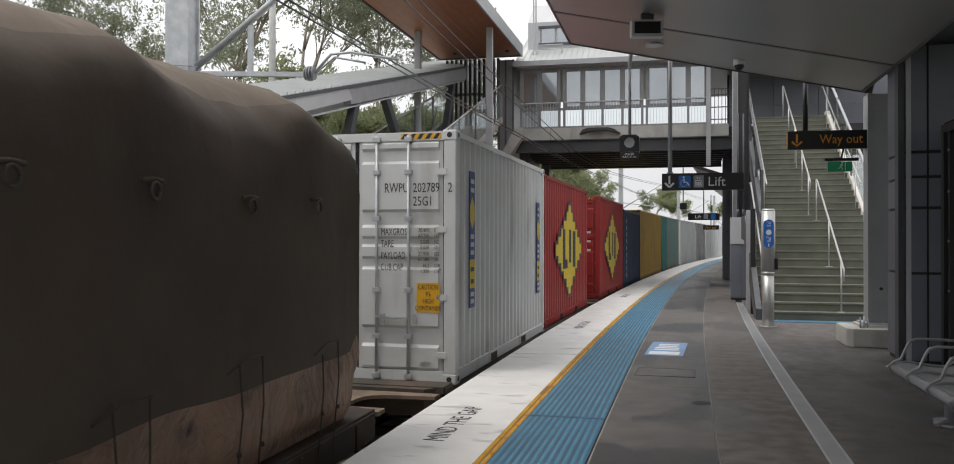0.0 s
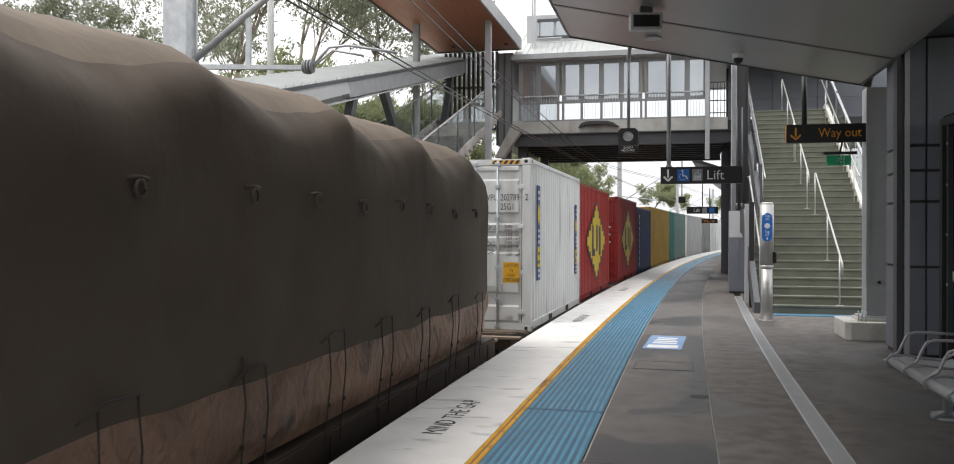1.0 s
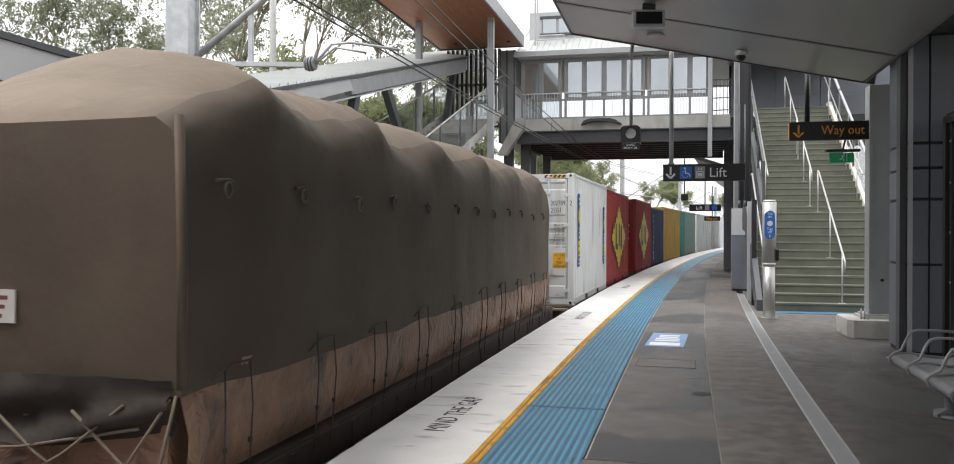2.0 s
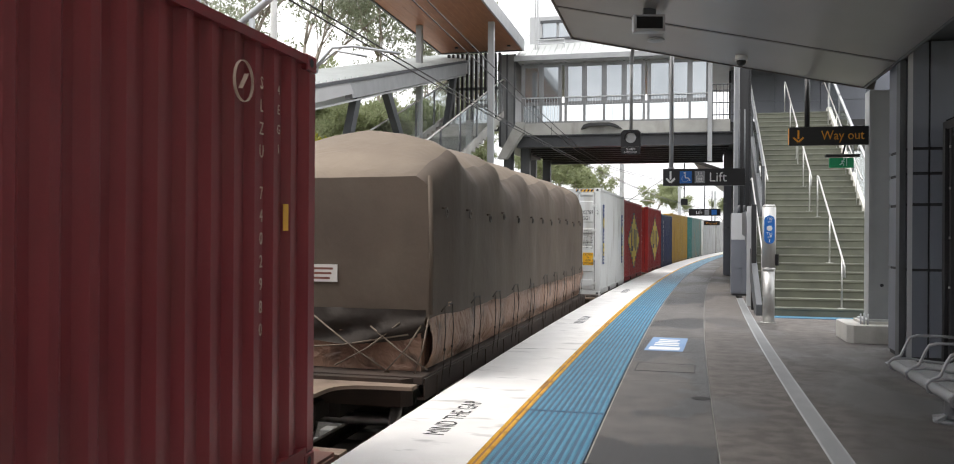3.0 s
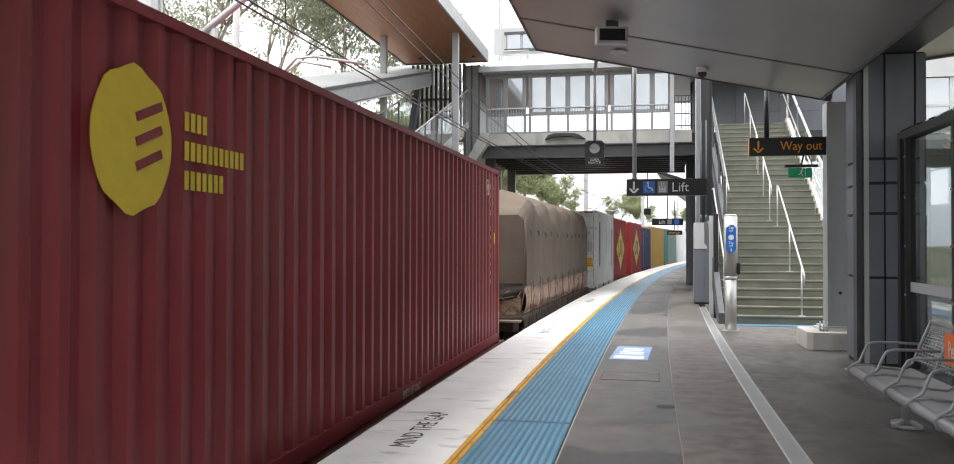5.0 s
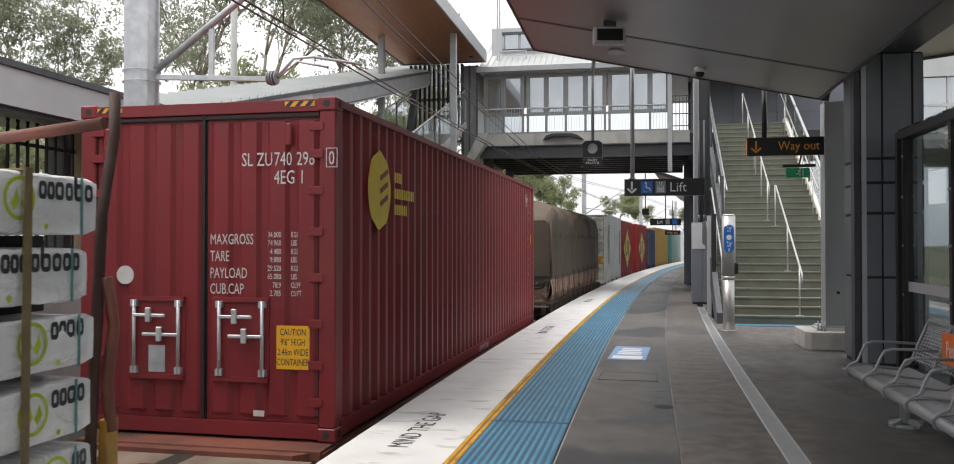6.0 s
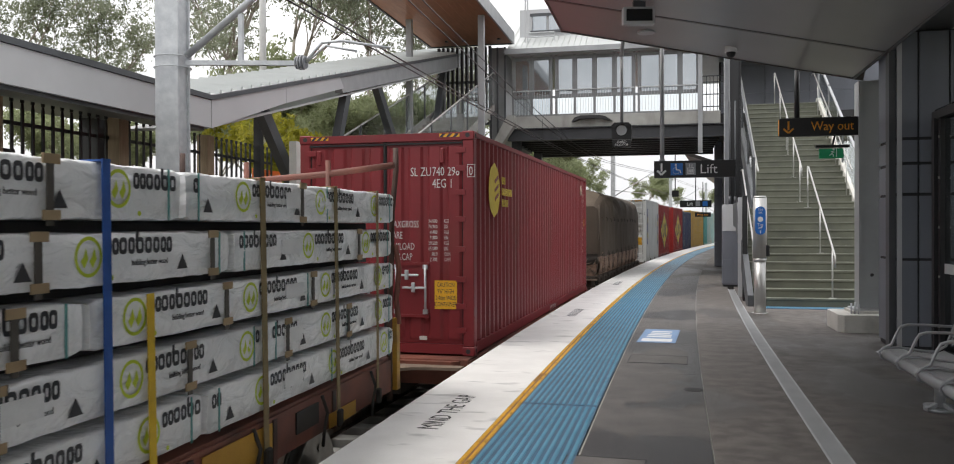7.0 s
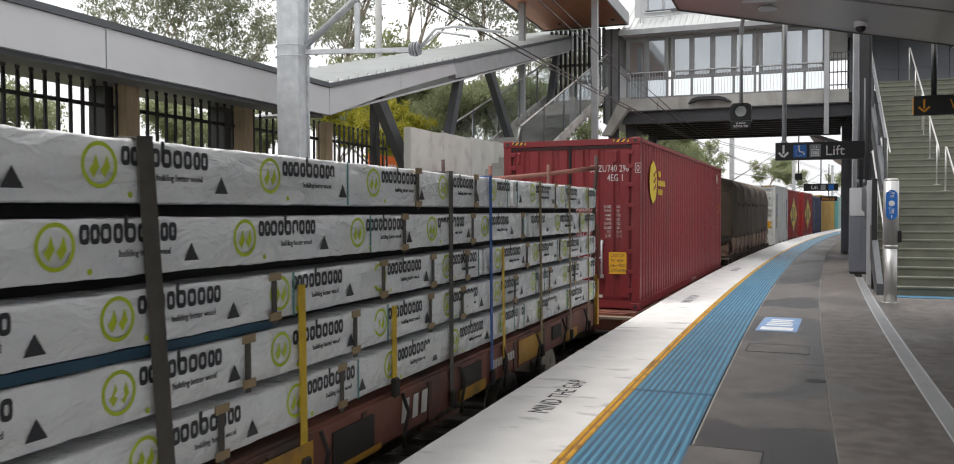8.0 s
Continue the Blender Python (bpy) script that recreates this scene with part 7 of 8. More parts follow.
    lettering("board_text", "Pennant Hills", 0.2, WHITE, s, facing(0.572, L - 0.82, 0.66, "-x"), 0.62)


def build_shelter():
    sh = thing("waiting_shelter", "black-framed glass waiting shelter on the platform", "shelter", kind="structure")
    X = 3.30
    posts = [11.2, 9.6, 8.0, 6.4, 4.8, 3.2, 1.6, 0.0]
    for y in posts:
        box_part("frame_post", (X - 0.06, y - 0.04, 0), (X + 0.06, y + 0.04, 2.92), STEEL_BLACK, sh, edge=0.004)
    box_part("frame_post", (X - 0.10, 11.26, 0), (X + 0.02, 11.36, 2.93), STEEL_BLACK, sh, edge=0.004)
    box_part("head_rail", (X - 0.08, -0.1, 2.92), (X + 0.08, 11.42, 3.02), STEEL_BLACK, sh)
    box_part("sill_rail", (X - 0.05, -0.1, 0.0), (X + 0.05, 11.3, 0.1), STEEL_BLACK, sh)
    for a, b in zip(posts[1:], posts):
        g = box_part("glass_pane", (X - 0.006, a + 0.04, 0.1), (X + 0.006, b - 0.04, 2.92), GLASS_DARK, sh, "tinted glass pane")
        g.visible_shadow = False
        box_part("white_band", (X - 0.012, a + 0.04, 1.04), (X - 0.007, b - 0.04, 1.16), PALE_PANEL, g, "pale frosted safety band")
        for z in (0.4, 1.0, 1.6, 2.2, 2.7):
            for y in (a + 0.02, b - 0.02):
                bm = bmesh.new()
                rod(bm, (X - 0.075, y, z), (X - 0.06, y, z), 0.016, 8)
                part("bolt", bm, STAINLESS, g)
    box_part("rear_glass", (6.4, -0.1, 0.1), (6.42, 11.4, 2.92), GLASS, sh).visible_shadow = False
    box_part("rear_sill", (6.38, -0.1, 0.0), (6.44, 11.4, 0.1), STEEL_BLACK, sh)
    box_part("end_wall", (X + 0.1, 11.3, 0.0), (6.38, 11.36, 2.92), GLASS_DARK, sh)
    box_part("shelter_roof", (X - 0.05, -0.1, 3.03), (6.45, 11.4, 3.05), GLASS, sh, "clear glass roof sheet").visible_shadow = False
    nt = thing("notice_board", "blue and white notice behind the shelter glass", "notice", pose(4.0, 10.6, 1.4))
    box_part("board", (0, 0, 0), (0.03, 0.5, 0.9), SIGN_BLUE, nt)
    box_part("sheet", (-0.004, 0.05, 0.08), (-0.001, 0.45, 0.55), WHITE, nt)
    # skirting foot beside the bench
    ft = thing("ramp_wedge", "small pale wedge on the asphalt by the pier", "wedge", pose(2.64, 11.45, 0))
    bm = bmesh.new()
    prism(bm, [(0.0, 0.0), (0.3, 0.0), (0.3, 0.06)], 0.0, 0.28, "y")
    part("wedge", bm, PALE_PANEL, ft)


def build_far_platform():
    fc = thing("far_canopy", "far platform canopy with a dark soffit beyond the bridge", "canopy", kind="structure")
    for s0, s1 in ((38, 52), (52, 66), (66, 80)):
        bm = bmesh.new()
        curved_strip(bm, [(-0.6, 4.75), (2.4, 3.7), (2.4, 3.85), (-0.6, 4.9)], s0 + 0.02, s1 - 0.02, 3)
        part("soffit", bm, SOFFIT_EDGE if s0 < 40 else SOFFIT, fc)
    for s in (42, 50, 58, 66, 74):
        c = box_part("canopy_post", (-0.12, -0.12, 0), (0.12, 0.12, 3.9), STEEL_MID, fc)
        c.matrix_basis = curve_pose(2.2, s)
    bm = bmesh.new()
    curved_strip(bm, slab(2.35, 2.6, 0, 3.0), 40, 84, 3)
    part("rear_screen", bm, GREY_PANEL, fc)
    for s, x0, z, w, hgt, txt, mt, lab in ((47, -1.42, 2.64, 1.65, 0.37, "Lift", WHITE, "distant black sign reading Lift"), (54, -1.1, 2.2, 0.95, 0.27, "Way out", AMBER, "distant black sign reading Way out")):
        g = thing("hanging_sign", lab, "sign", curve_pose(x0, s, z))
        box_part("board", (0, 0, 0), (w, 0.1, hgt), SIGN_BLACK, g)
        lettering("sign_text", txt, hgt * 0.7, mt, g, facing(w * (0.12 if mt is AMBER else 0.22), -0.004, hgt * 0.25, "-y"))
        if mt is WHITE:
            box_part("symbol_tile", (w * 0.72, -0.004, 0.05), (w * 0.88, -0.001, hgt - 0.05), SIGN_BLUE, g)
            box_part("symbol_tile", (w * 0.5, -0.004, 0.05), (w * 0.64, -0.001, hgt - 0.05), GREY_PRINT, g)
        bm = bmesh.new()
        rod(bm, (w / 2, 0.05, hgt), (w / 2, 0.05, 4.35 - z), 0.03, 8)
        part("drop_rod", bm, STEEL_DARK, g)
    sp = thing("platform_speaker", "small black loudspeaker hanging from the bridge", "loudspeaker", pose(0.37, 33.0, 2.74))
    box_part("case", (-0.13, -0.1, 0), (0.13, 0.1, 0.24), SIGN_BLACK, sp, edge=0.02)
    bm = bmesh.new()
    rod(bm, (0, 0, 0.24), (0, 0, 1.6), 0.02, 8)
    part("rod", bm, STEEL_DARK, sp)
    aw = thing("bridge_hood", "black curved hood fixed to the bridge edge", "hood", pose(-3.05, BY - 0.35, 5.12))
    bm = bmesh.new()
    prism(bm, [(0.0, 0.0), (0.1, 0.14), (0.3, 0.20), (0.95, 0.20), (1.15, 0.14), (1.35, 0.0), (1.2, 0.02), (0.95, 0.10), (0.3, 0.10), (0.1, 0.02)], 0.0, 0.22, "y")
    part("hood", bm, STEEL_BLACK, aw)
    hs = thing("distant_building", "pale low building at the far end of the platform", "building", curve_pose(4.2, 96, 0), kind="structure")
    box_part("wall", (-3.4, 0, -0.2), (6, 8, 3.4), WALL_WHITE, hs)
    bm = bmesh.new()
    prism(bm, [(-3.8, 3.4), (6.4, 3.4), (1.3, 5.0)], -0.4, 8.4, "y")
    part("roof", bm, STEEL_MID, hs)


build_signs()
build_floor_marks()
build_bench()
build_shelter()
build_far_platform()


# ---- the far side: entrance canopy, fence, mast, wires ----
FX = -7.0


def build_far_side():
    low = thing("entrance_canopy", "low entrance canopy with pale fascia panels and dark trim", "canopy", kind="structure")
    for a, b in ((-12.0, -4.9), (-4.89, 1.2), (1.21, 7.3), (7.31, 12.1)):
        box_part("fascia_panel", (FX - 0.06, a, 3.20), (FX, b - 0.008, 3.64), WALL_WHITE, low, edge=0.004)
    box_part("capping", (FX - 0.09, -12.0, 3.643), (FX + 0.03, 12.1, 3.72), STEEL_DARK, low)
    bm = bmesh.new()
    prism(bm, [(FX - 0.07, 3.28), (FX - 0.07, 3.60), (FX - 2.4, 3.72), (FX - 2.4, 3.40)], -12.0, 12.05, "y")
    part("roof_slab", bm, STEEL_DARK, low)
    box_part("soffit_trim", (FX - 0.45, -12.0, 3.15), (FX - 0.07, 12.0, 3.27), STEEL_DARK, low)
    for y in (-2.0, 4.4, 9.4, 12.0):
        box_part("support_post", (-9.15, y - 0.2, 1.2), (-8.85, y + 0.2, 3.66), STEEL_BLACK, low, edge=0.01)
    # the part that climbs towards the bridge
    up = thing("stair_canopy", "pale canopy climbing over the stairs with ribbed metal roofing", "canopy", kind="structure")

    def top(y):
        return 3.72 + (y - 12.1) * 0.2395
    bm = bmesh.new()
    prism(bm, [(12.11, 3.20), (14.8, 3.98), (14.8, top(14.8) - 0.08), (12.11, 3.64)], FX - 0.06, FX, "x")
    part("fascia_panel", bm, WALL_WHITE, up)
    bm = bmesh.new()
    prism(bm, [(14.81, 3.983), (17.75, 4.73), (17.52, top(17.52) - 0.08), (14.81, top(14.81) - 0.08)], FX - 0.06, FX, "x")
    part("fascia_panel", bm, WALL_WHITE, up)
    bm = bmesh.new()
    prism(bm, [(12.1, 3.643), (31.8, top(31.8) - 0.077), (31.8, top(31.8)), (12.1, 3.72)], FX - 0.10, FX + 0.03, "x")
    part("capping", bm, STEEL_DARK, up)
    bm = bmesh.new()
    prism(bm, [(17.56, top(17.56) - 0.09), (17.74, 4.62), (31.8, 7.95), (31.8, top(31.8) - 0.09)], FX - 0.20, FX - 0.02, "x")
    part("edge_beam", bm, STEEL_MID, up, "grey steel edge beam")
    for k in range(56):
        y = 12.15 + k * 0.35
        z = top(y)
        bm = bmesh.new()
        v = [bm.verts.new(p) for p in ((FX - 0.06, y, z - 0.01), (FX - 0.06, y + 0.33, z - 0.01 + 0.33 * 0.2395), (FX - 1.7, y + 0.33, z + 0.13 + 0.33 * 0.2395), (FX - 1.7, y, z + 0.13))]
        w = [bm.verts.new(q.co + Vector((0, 0, -0.03))) for q in v]
        bm.faces.new(v)
        bm.faces.new(w[::-1])
        for i in range(4):
            bm.faces.new((v[i], v[(i + 1) % 4], w[(i + 1) % 4], w[i]))
        bar(bm, (FX - 0.06, y, z + 0.01), (FX - 1.7, y, z + 0.15), 0.05, 0.07)
        part("roof_sheet", bm, ROOF_SHEET, up)
    bm = bmesh.new()
    prism(bm, [(12.1, 3.19), (31.8, 7.9), (31.8, 7.94), (12.1, 3.23)], FX - 1.7, FX - 0.07, "x")
    part("lining", bm, PALE_PANEL, up)
    for p, q in (((20.4, 5.30), (23.2, 3.0)), ((27.3, 6.95), (25.6, 3.0)), ((18.4, 4.80), (17.6, 2.6)), ((14.2, 3.75), (15.6, 2.6))):
        bm = bmesh.new()
        bar(bm, (FX - 0.20, p[0], p[1]), (FX - 0.30, q[0], q[1]), 0.18, 0.24, (0, 1, 0))
        part("raking_column", bm, STEEL_DARK, up)
    bm = bmesh.new()
    quad_box(bm, (FX - 1.3, 16.0, 1.2), (FX - 1.15, 16.15, 4.6))
    part("post", bm, STEEL_BLACK, up)

    # high roof with a timber-look soffit over the head of the stairs
    hi = thing("stairhead_roof", "flat high roof with a timber-look soffit on slim steel posts", "roof", kind="structure")
    for i in range(10):
        x0 = -7.95 + i * 0.287
        box_part("soffit_board", (x0, 16.6, 7.9), (x0 + 0.284, 28.4, 7.93), TIMBER_SOFFIT, hi)
    box_part("roof_slab", (-7.95, 16.6, 7.932), (-5.08, 28.4, 8.2), STEEL_DARK, hi)
    box_part("fascia", (-5.078, 16.55, 7.86), (-5.02, 28.45, 8.26), STEEL_MID, hi)
    box_part("fascia", (-8.01, 16.55, 7.86), (-7.953, 28.45, 8.26), STEEL_DARK, hi)
    box_part("fascia", (-7.95, 28.402, 7.86), (-5.08, 28.45, 8.26), STEEL_DARK, hi)
    box_part("fascia", (-7.95, 16.55, 7.86), (-5.08, 16.598, 8.26), STEEL_DARK, hi)
    for x in (-5.32, -7.55):
        box_part("slim_post", (x - 0.09, 24.4, 1.2), (x + 0.09, 24.58, 7.9), STEEL_MID, hi, edge=0.01)
    for i in range(4):
        bm = bmesh.new()
        rod(bm, (-7.2 + i * 0.6, 27.6, 7.86), (-7.2 + i * 0.6, 27.6, 7.9), 0.06, 12)
        part("downlight", bm, STEEL_BLACK, hi)

    # black slatted screen and grey tower beside the bridge
    scr = thing("slatted_screen", "screen of upright black slats between steel frames", "screen", kind="structure")
    for i in range(12):
        box_part("slat", (-7.75 + i * 0.165, 28.45, 5.2), (-7.665 + i * 0.165, 28.65, 7.85), STEEL_BLACK, scr)
    for z in (5.15, 6.6):
        box_part("frame_rail", (-7.8, 28.47, z), (-5.85, 28.63, z + 0.08), STEEL_DARK, scr)
    tw = thing("bridge_tower", "grey clad tower where the stairs meet the bridge", "tower", kind="structure")
    box_part("wall", (-5.88, 28.35, 4.6), (-5.3, 34.0, 7.75), FRAME_GREY, tw)
    for x in (-5.85, -5.62, -5.36):
        box_part("frame", (x, 28.3, 4.6), (x + 0.06, 28.345, 7.75), STEEL_DARK, tw)
    bm = bmesh.new()
    prism(bm, [(-5.85, 4.15), (-5.55, 4.15), (-4.95, 5.05), (-4.95, 5.37), (-5.2, 5.37)], BY - 0.55, BY - 0.15, "y")
    part("raking_parapet", bm, CONCRETE, tw, "pale concrete raking parapet")

    # glass-sided stairs on the far side
    st = thing("far_staircase", "far-side staircase with glass balustrades", "staircase", kind="structure")
    for i in range(18):
        y0, z0 = 18.6 + i * 0.5, 2.3 + i * 0.17
        box_part("step", (-7.5, y0, z0), (-5.7, y0 + 0.52, z0 + 0.17), CONCRETE, st)
    for x in (-7.52, -5.66):
        for i in range(5):
            y0, z0 = 18.2 + i * 1.95, 2.3 + i * 0.66
            bm = bmesh.new()
            prism(bm, [(y0, z0 + 0.15), (y0 + 1.88, z0 + 0.15 + 0.64), (y0 + 1.88, z0 + 1.2 + 0.64), (y0, z0 + 1.2)], x, x + 0.012, "x")
            part("glass_panel", bm, GLASS, st, "clear glass panel").visible_shadow = False
            bm = bmesh.new()
            quad_box(bm, (x - 0.02, y0 - 0.03, z0), (x + 0.03, y0 + 0.03, z0 + 1.25))
            part("baluster", bm, STEEL_DARK, st)
        bm = bmesh.new()
        tube(bm, [(x, 18.0, 3.2), (x, 18.2, 3.53), (x, 27.95, 6.83), (x, 28.3, 6.83)], 0.025, 8)
        part("stair_rail", bm, STAINLESS, st)
        bm = bmesh.new()
        bar(bm, (x, 18.2, 2.35), (x, 27.95, 5.65), 0.08, 0.20)
        part("stringer", bm, CONCRETE, st)

    # palisade fence with timber posts
    fence = thing("palisade_fence", "black steel palisade fence between pale timber posts", "fence", kind="structure")
    first = None
    n = 0
    for i in range(121):
        y = -6.0 + i * 0.19
        if n == 0:
            bm = bmesh.new()
            quad_box(bm, (-0.014, -0.02, 0.0), (0.014, 0.02, 1.95))
            prism(bm, [(-0.014, 1.95), (0.014, 1.95), (0.0, 2.06)], -0.02, 0.02, "y")
            rod(bm, (0, 0, 2.03), (0, 0, 2.09), 0.028, 6)
            first = part("picket", bm, STEEL_BLACK, fence)
            first.matrix_basis = pose(-8.3, y, 1.25)
        else:
            o = first.copy()
            scene.collection.objects.link(o)
            o.matrix_basis = pose(-8.3, y, 1.25)
        n += 1
    for z in (1.5, 2.98):
        box_part("fence_rail", (-8.345, -6.0, z), (-8.316, 16.9, z + 0.05), STEEL_BLACK, fence)
    for y in (-3.8, -1.2, 1.3, 3.85, 6.4, 8.95, 11.5, 14.05):
        box_part("timber_post", (-8.36, y - 0.12, 1.2), (-8.14, y + 0.12, 3.32), WOOD_POST, fence, "pale sawn timber post", 0.01)
    for y in (5.6, 9.6):
        b = thing("equipment_box", "black electrical box fixed behind the fence", "equipment box", pose(-8.75, y, 1.2))
        box_part("case", (-0.15, -0.2, 0.7), (0.15, 0.2, 1.5), STEEL_BLACK, b, edge=0.02)
        box_part("post", (-0.05, -0.05, 0), (0.05, 0.05, 2.4), STEEL_BLACK, b)
    wall = thing("retaining_wall", "pale concrete retaining wall along the railway", "wall", kind="structure")
    for k in range(4):
        a = 14.85 + k * 1.66
        box_part("wall_panel", (-6.97, a, -1.6), (-6.82, a + 1.645, 3.26 + 0.035 * k), PLINTH, wall, edge=0.006)
    box_part("lower_wall", (-9.2, -12, -1.6), (-8.2, 70, 1.26), CONCRETE, wall)
    sg = thing("station_sign", "orange station name board on the fence", "sign", pose(-8.42, 16.15, 2.45))
    box_part("board", (0.0, 0.0, 0.0), (0.03, 1.35, 0.42), SIGN_ORANGE, sg, edge=0.004)
    lettering("board_text", "Penn", 0.34, WHITE, sg, facing(0.033, 0.72, 0.09, "+x"), 0.9)
    bm = bmesh.new()
    rod(bm, (0, 0, 0), (0, 0, 14.0), 0.095, 14, 0.075)
    m = part("mast", bm, WHITE)
    m.matrix_world = pose(-10.2, 20.2, 1.2)
    tagged(m, "tall plain white mast behind the entrance", "mast")


def build_overhead():
    mast = thing("catenary_mast", "galvanised overhead line mast with a bracket arm", "mast", pose(-6.25, 9.85, -1.5))
    bm = bmesh.new()
    w, d = 0.165, 0.14
    e = d - 0.03
    prism(bm, [(-w, -d), (w, -d), (w, -e), (0.13, -e), (0.13, e), (w, e), (w, d), (-w, d), (-w, e), (-0.13, e), (-0.13, -e), (-w, -e)], 0, 11.5, "z")
    part("shaft", bm, GALV, mast)
    for z in (5.20, 5.34):
        bm = bmesh.new()
        for k in range(20):
            a, b = 2 * math.pi * k / 20, 2 * math.pi * (k + 1) / 20
            rod(bm, (0.235 * math.cos(a), 0.22 * math.sin(a), z), (0.235 * math.cos(b), 0.22 * math.sin(b), z), 0.010, 5)
        part("clamp", bm, GALV, mast)
    bm = bmesh.new()
    rod(bm, (0.2, 0, 5.35), (2.35, 0.05, 6.95), 0.045, 12)
    part("stay_tube", bm, GALV, mast, "galvanised diagonal stay tube")
    bm = bmesh.new()
    bar(bm, (0.2, 0, 5.26), (1.75, 0.03, 5.19), 0.06, 0.06)
    quad_box(bm, (0.93, 0.0, 5.2), (0.99, 0.05, 5.85))
    part("bracket_arm", bm, GALV, mast)
    bm = bmesh.new()
    for k in range(4):
        rod(bm, (1.72 + k * 0.035, 0.03, 5.20), (1.74 + k * 0.035, 0.03, 5.20), 0.10 - 0.012 * abs(k - 1.5), 14)
    part("insulator", bm, GREY_PRINT, mast)
    bm = bmesh.new()
    tube(bm, [(1.85, 0.04, 5.22), (2.05, 0.06, 5.44), (2.3, 0.1, 5.46), (2.9, 0.2, 5.36)], 0.02, 6)
    tube(bm, [(1.85, 0.04, 5.20), (2.1, 0.06, 5.40), (2.5, 0.1, 5.32)], 0.014, 6)
    part("steady_arm", bm, GALV, mast)
    # wires over the track
    for name, off, z0, z1, lab in (("contact_wire", 0.05, 4.02, 4.05, "dark overhead contact wire"), ("contact_wire", -0.07, 4.02, 4.05, "dark overhead contact wire"), ("catenary_wire", 0.05, 5.35, 4.45, "dark catenary wire above the track"), ("catenary_wire", -0.12, 5.30, 4.42, "dark catenary wire above the track")):
        bm = bmesh.new()
        pts = []
        for i in range(45):
            s = -12 + i * 2.5
            u = max(0, min(1, (s - 8) / 20))
            z = z0 + (z1 - z0) * u if s < 36 else z1 + (z0 - z1) * min(1, (s - 36) / 25)
            pts.append(on_curve(TRACK + off, s, z))
        tube(bm, pts, 0.011, 5)
        wv = part(name, bm, STEEL_BLACK)
        tagged(wv, lab, "wire")
    for s, z0, z1 in ((8.5, 4.02, 5.3), (16.0, 4.03, 4.95), (23.0, 4.04, 4.6)):
        bm = bmesh.new()
        tube(bm, [on_curve(TRACK + 0.06, s, z0), on_curve(TRACK + 0.04, s, (z0 + z1) / 2), on_curve(TRACK + 0.04, s, z1)], 0.006, 5)
        quad = part("dropper", bm, STEEL_BLACK)
        tagged(quad, "thin dropper wire joining the overhead wires", "wire")
    # masts beyond the bridge
    for s, off in ((58, -3.0), (86, -3.0), (110, -3.2)):
        mm = thing("catenary_mast", "distant overhead line mast with a slanting bracket", "mast", curve_pose(TRACK + off, s, -1.5))
        box_part("shaft", (-0.14, -0.14, 0), (0.14, 0.14, 8.6), GALV, mm)
        bm = bmesh.new()
        rod(bm, (0.1, 0, 5.2), (2.9, 0, 6.9), 0.035, 8)
        rod(bm, (0.1, 0, 5.6), (2.6, 0, 5.3), 0.03, 8)
        part("bracket", bm, GALV, mm)


# ---- trees ----
BARK = surface("pale_gum_bark", (0.33, 0.29, 0.24), (0.20, 0.17, 0.14), 0.85, grain=3.0, stretch=(3, 3, 0.6), bump=0.2)
LEAF = surface("gum_leaves", (0.36, 0.39, 0.28), (0.21, 0.235, 0.16), 0.5, grain=1.0, fine=0.2)
LEAF_YELLOW = surface("yellow_shrub_leaves", (0.42, 0.38, 0.04), (0.26, 0.27, 0.03), 0.6, grain=2.0, fine=0.2)
LEAF_DARK = surface("dark_leaves", (0.36, 0.40, 0.23), (0.22, 0.25, 0.13), 0.6, grain=1.5, fine=0.2)


def let_light_through(m, amount):
    """Thin leaves pass on part of the daylight that falls on their backs."""
    n, l = m.node_tree.nodes, m.node_tree.links
    b, out = n["Principled BSDF"], n["Material Output"]
    tr, mx = n.new("ShaderNodeBsdfTranslucent"), n.new("ShaderNodeMixShader")
    l.new(b.inputs["Base Color"].links[0].from_socket, tr.inputs["Color"])
    mx.inputs[0].default_value = amount
    l.new(b.outputs[0], mx.inputs[1])
    l.new(tr.outputs[0], mx.inputs[2])
    l.new(mx.outputs[0], out.inputs["Surface"])


for leaf_material in (LEAF, LEAF_YELLOW, LEAF_DARK):
    let_light_through(leaf_material, 0.55)


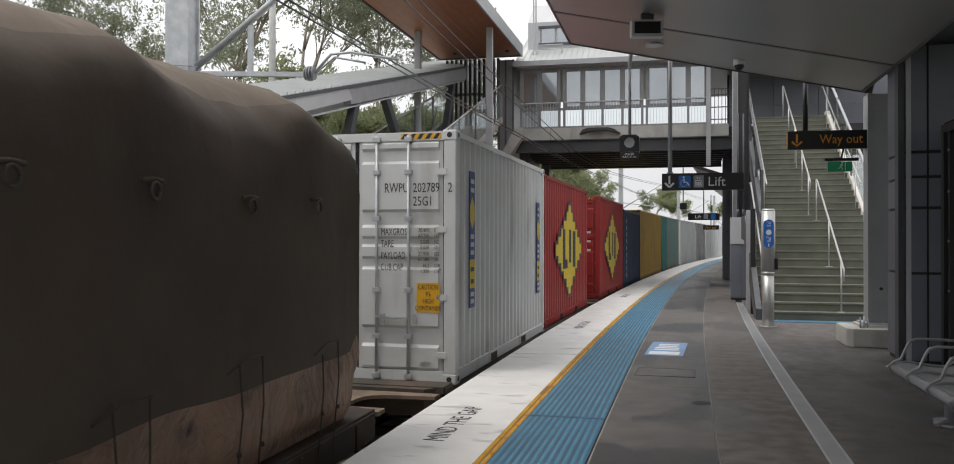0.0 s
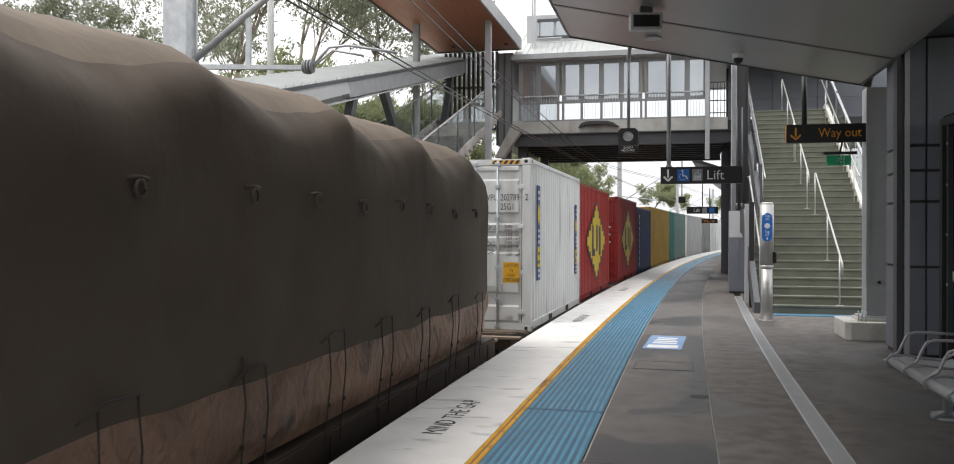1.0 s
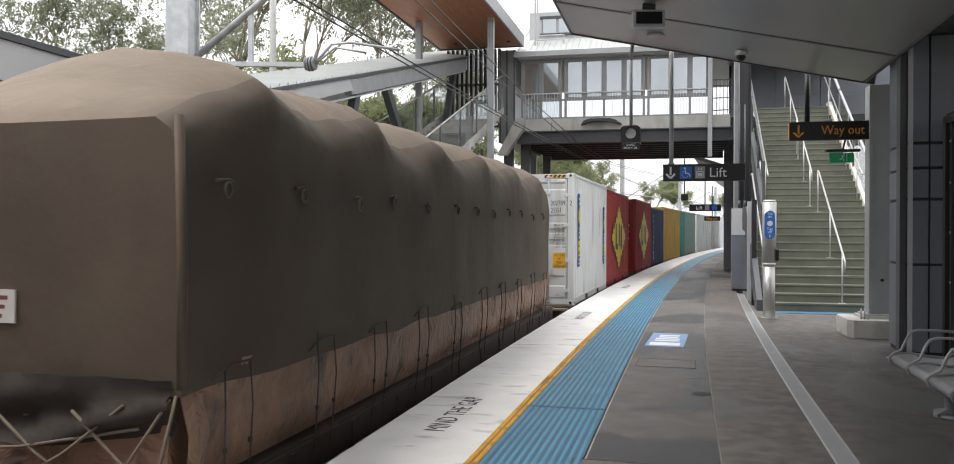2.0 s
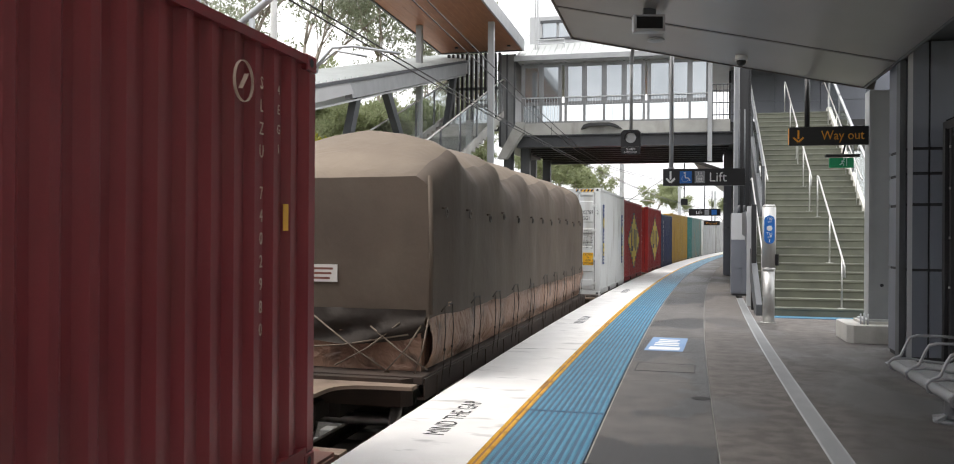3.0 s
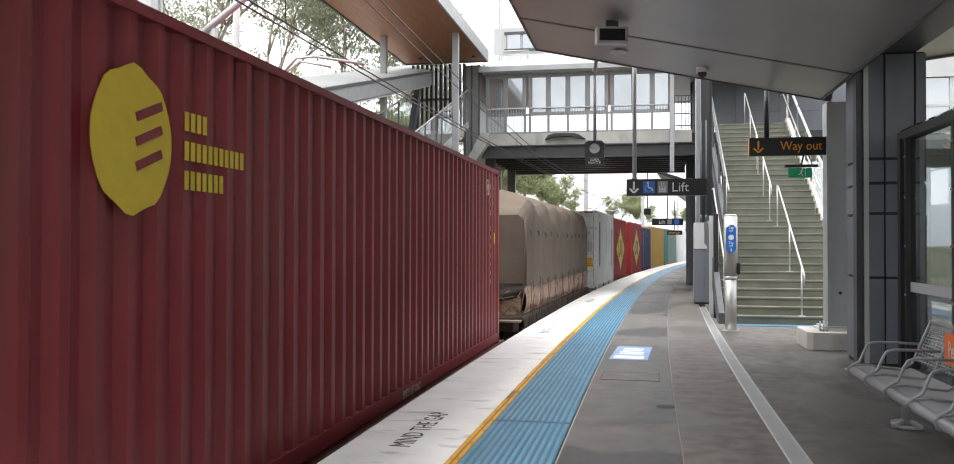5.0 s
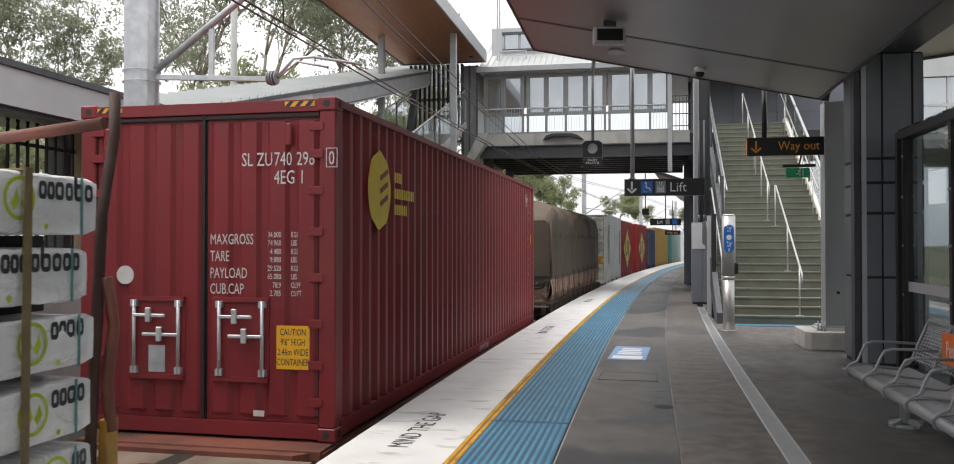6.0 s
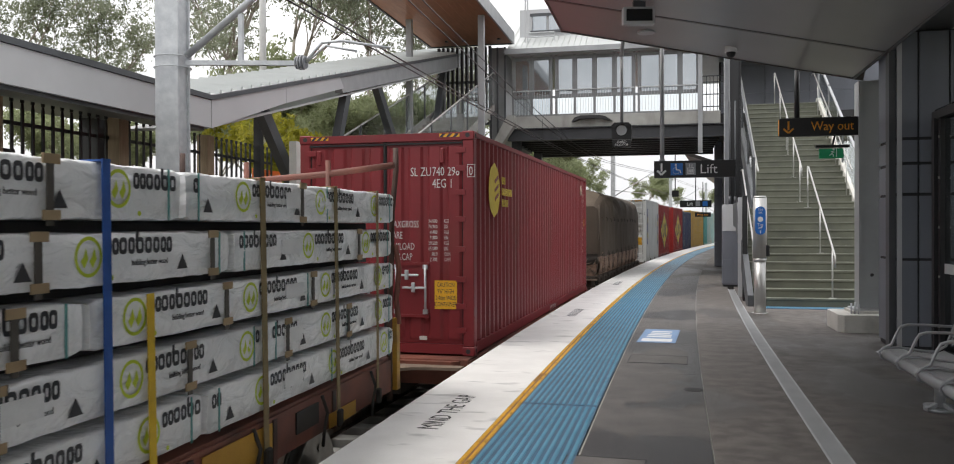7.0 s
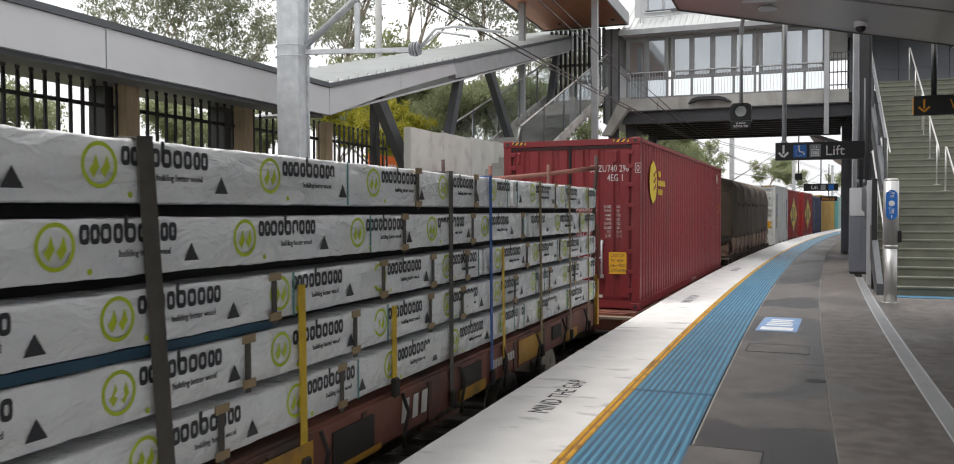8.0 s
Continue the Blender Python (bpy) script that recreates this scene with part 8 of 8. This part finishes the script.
def gum_tree(seed, height, spread, leaves, leaf=LEAF, trunk_r=0.28, label="tall gum tree with a sparse grey-green crown", size=0.20):
    rnd = random.Random(seed)
    rg = np.random.default_rng(seed)
    tr = thing("gum_tree", label, "tree", group="trees behind the station")
    bm = bmesh.new()
    tips = []

    def limb(p, d, ln, r, depth):
        pts = [p]
        for k in range(4):
            d = (d + Vector((rnd.uniform(-0.22, 0.22), rnd.uniform(-0.22, 0.22), rnd.uniform(-0.02, 0.16)))).normalized()
            pts.append(pts[-1] + d * ln / 4)
        for k in range(4):
            rod(bm, pts[k], pts[k + 1], r * (1 - 0.13 * k), 7 if depth else 9, r * (1 - 0.13 * (k + 1)))
        if depth < 3:
            for j in range(3 if depth else 5):
                k = rnd.choice((2, 3, 4)) if depth else rnd.choice((2, 3, 3, 4, 4))
                nd = (d + Vector((rnd.uniform(-1, 1), rnd.uniform(-1, 1), rnd.uniform(-0.1, 0.5))) * (0.75 * spread)).normalized()
                limb(pts[k], nd, ln * rnd.uniform(0.42, 0.62), r * 0.45, depth + 1)
        if depth >= 2:
            tips.extend(pts[2:])
    limb(Vector((0, 0, 0)), Vector((rnd.uniform(-0.1, 0.1), rnd.uniform(-0.1, 0.1), 1)), height * 0.55, trunk_r, 0)
    part("trunk", bm, BARK, tr)
    c = np.array([list(t) for t in tips])
    clumps = leaves // 16
    mids = c[rg.integers(0, len(c), clumps)] + rg.normal(0, 1, (clumps, 3)) * np.array([0.55, 0.55, 0.40]) * height / 14
    pick = mids[rg.integers(0, clumps, leaves)] + rg.normal(0, 1, (leaves, 3)) * np.array([0.14, 0.14, 0.11]) * (height / 14) ** 0.5
    a = rg.normal(0, 1, (leaves, 3))
    a[:, 2] -= 0.8
    a /= np.linalg.norm(a, axis=1)[:, None]
    b = np.cross(a, rg.normal(0, 1, (leaves, 3)))
    b /= np.linalg.norm(b, axis=1)[:, None]
    s = size * rg.uniform(0.6, 1.3, leaves)[:, None]
    v = np.stack([pick - a * s, pick + b * s * 0.35, pick + a * s, pick - b * s * 0.35], 1).reshape(-1, 3)
    f = np.arange(leaves * 4).reshape(-1, 4)
    raw("crown", [tuple(q) for q in v.tolist()], [tuple(q) for q in f.tolist()], leaf, tr)
    return tr


def build_trees():
    kinds = [gum_tree(21, 17, 1.0, 9000, size=0.115, trunk_r=0.14), gum_tree(5, 14, 1.2, 8000, size=0.11, trunk_r=0.12), gum_tree(33, 19, 0.9, 10000, size=0.115, trunk_r=0.15)]
    places = [(-17.5, 36, 0, 10, 1.0), (-21, 41, 2, 130, 1.0), (-13.5, 42, 1, 70, 1.0), (-28.5, 36, 1, 200, 1.02), (-29.5, 37.5, 1, 80, 0.98), (-19.5, 32.5, 2, 330, 0.95), (-13.4, 37, 2, 95, 0.95), (-11, 52, 0, 160, 0.95), (-40, 20, 1, 90, 0.4),
              (-16, 62, 1, 310, 1.0), (-48, 30, 2, 240, 0.4)]
    for x, y, k, turn, sc in places:
        m = pose(x, y, 1.15, 0, 0, turn)
        t = copy_thing(kinds[k], m)
        t.scale = (sc, sc, sc)
    for t in kinds:
        for o in t.children_recursive:
            bpy.data.objects.remove(o)
        bpy.data.objects.remove(t)
    sh = gum_tree(8, 4.4, 1.5, 5200, LEAF_YELLOW, 0.07, "yellow-green flowering shrub behind the fence, with unseen copies screening light", 0.10)
    sh["group"] = "shrubs behind the fence"
    sh.matrix_world = pose(-11.2, 23.5, 1.15)
    for x, y, r, s in ((-12.5, 26.0, 80, 1.15), (-10.4, 20.5, 200, 0.8)):
        copy_thing(sh, pose(x, y, 1.15, 0, 0, r)).scale = (s, s, s)
    # glimpsed through the shelter; the unseen rest of the row blocks low sky light
    for x, y, k in ((22, 6, 0), (24, 14, 140), (21, 22, 60), (25, 31, 200), (22, 40, 300), (20, -4, 100), (23, -13, 20), (27, 50, 80)):
        copy_thing(sh, pose(x, y, -0.3, 0, 0, k)).scale = (1.7, 1.7, 1.7)
    dk = gum_tree(9, 6.0, 1.5, 13000, LEAF_DARK, 0.08, "dense dark green bush behind the fence, with unseen copies screening light", 0.085)
    dk["group"] = "bushes behind the fence"
    dk.matrix_world = pose(-17, 30.0, 1.15)
    for x, y, r, s in ((-19, 9.5, 40, 0.6), (-14.5, 19, 100, 0.65), (-21, 17, 160, 0.65), (-15, 29, 220, 1.2), (-18, 24, 280, 0.7), (-12, 34, 300, 1.15), (-24, 12, 20, 0.6), (-10.5, 45, 70, 1.3), (-22, 5, 140, 0.6), (-8.6, 62, 10, 1.3), (-10.5, 72, 190, 1.5), (-10, 126, 50, 1.7), (-4, 132, 250, 1.5),
                       (-13, 16, 310, 0.55), (-12.5, 8, 210, 0.5), (-13.5, 3, 30, 0.5), (-12.8, 12, 150, 0.5), (-14, -1, 260, 0.5), (-13.5, 31, 60, 1.0), (-11.2, 29, 190, 0.9), (-16.5, 37, 330, 1.3), (-9.8, 38, 120, 1.1), (-14, 44, 15, 1.4), (-19, 40, 280, 1.3), (2, 128, 90, 1.2), (6.5, 132, 200, 1.1), (13, 140, 310, 1.1), (-7.5, 78, 20, 1.3)):
        copy_thing(dk, pose(x, y, 1.15, 0, 0, r)).scale = (s, s, s)
    # second row on the right, added to keep low sky light off the train
    for x, y, r, s in ((19, 2, 40, 1.2), (20.5, 10, 100, 1.3), (19.5, 18, 160, 1.2), (21, 27, 220, 1.3), (20, 36, 280, 1.25), (19, -8, 300, 1.2), (21, -17, 20, 1.3), (23, 46, 70, 1.4)):
        copy_thing(dk, pose(x, y, -0.3, 0, 0, r)).scale = (s, s, s)


build_far_side()
build_overhead()
build_trees()


def motions():
    times = [i * 0.5 for i in range(17)]
    for ob, offset, z in MOVING:
        walk(ob, [(t, curve_pose(TRACK, train_s(t) + offset, z)) for t in times])
    for w, y in WHEELS:
        walk(w, [(i * 0.1, pose(0, y, -0.645, -math.degrees((train_s(i * 0.1) - train_s(0)) / 0.425))) for i in range(81)])


motions()
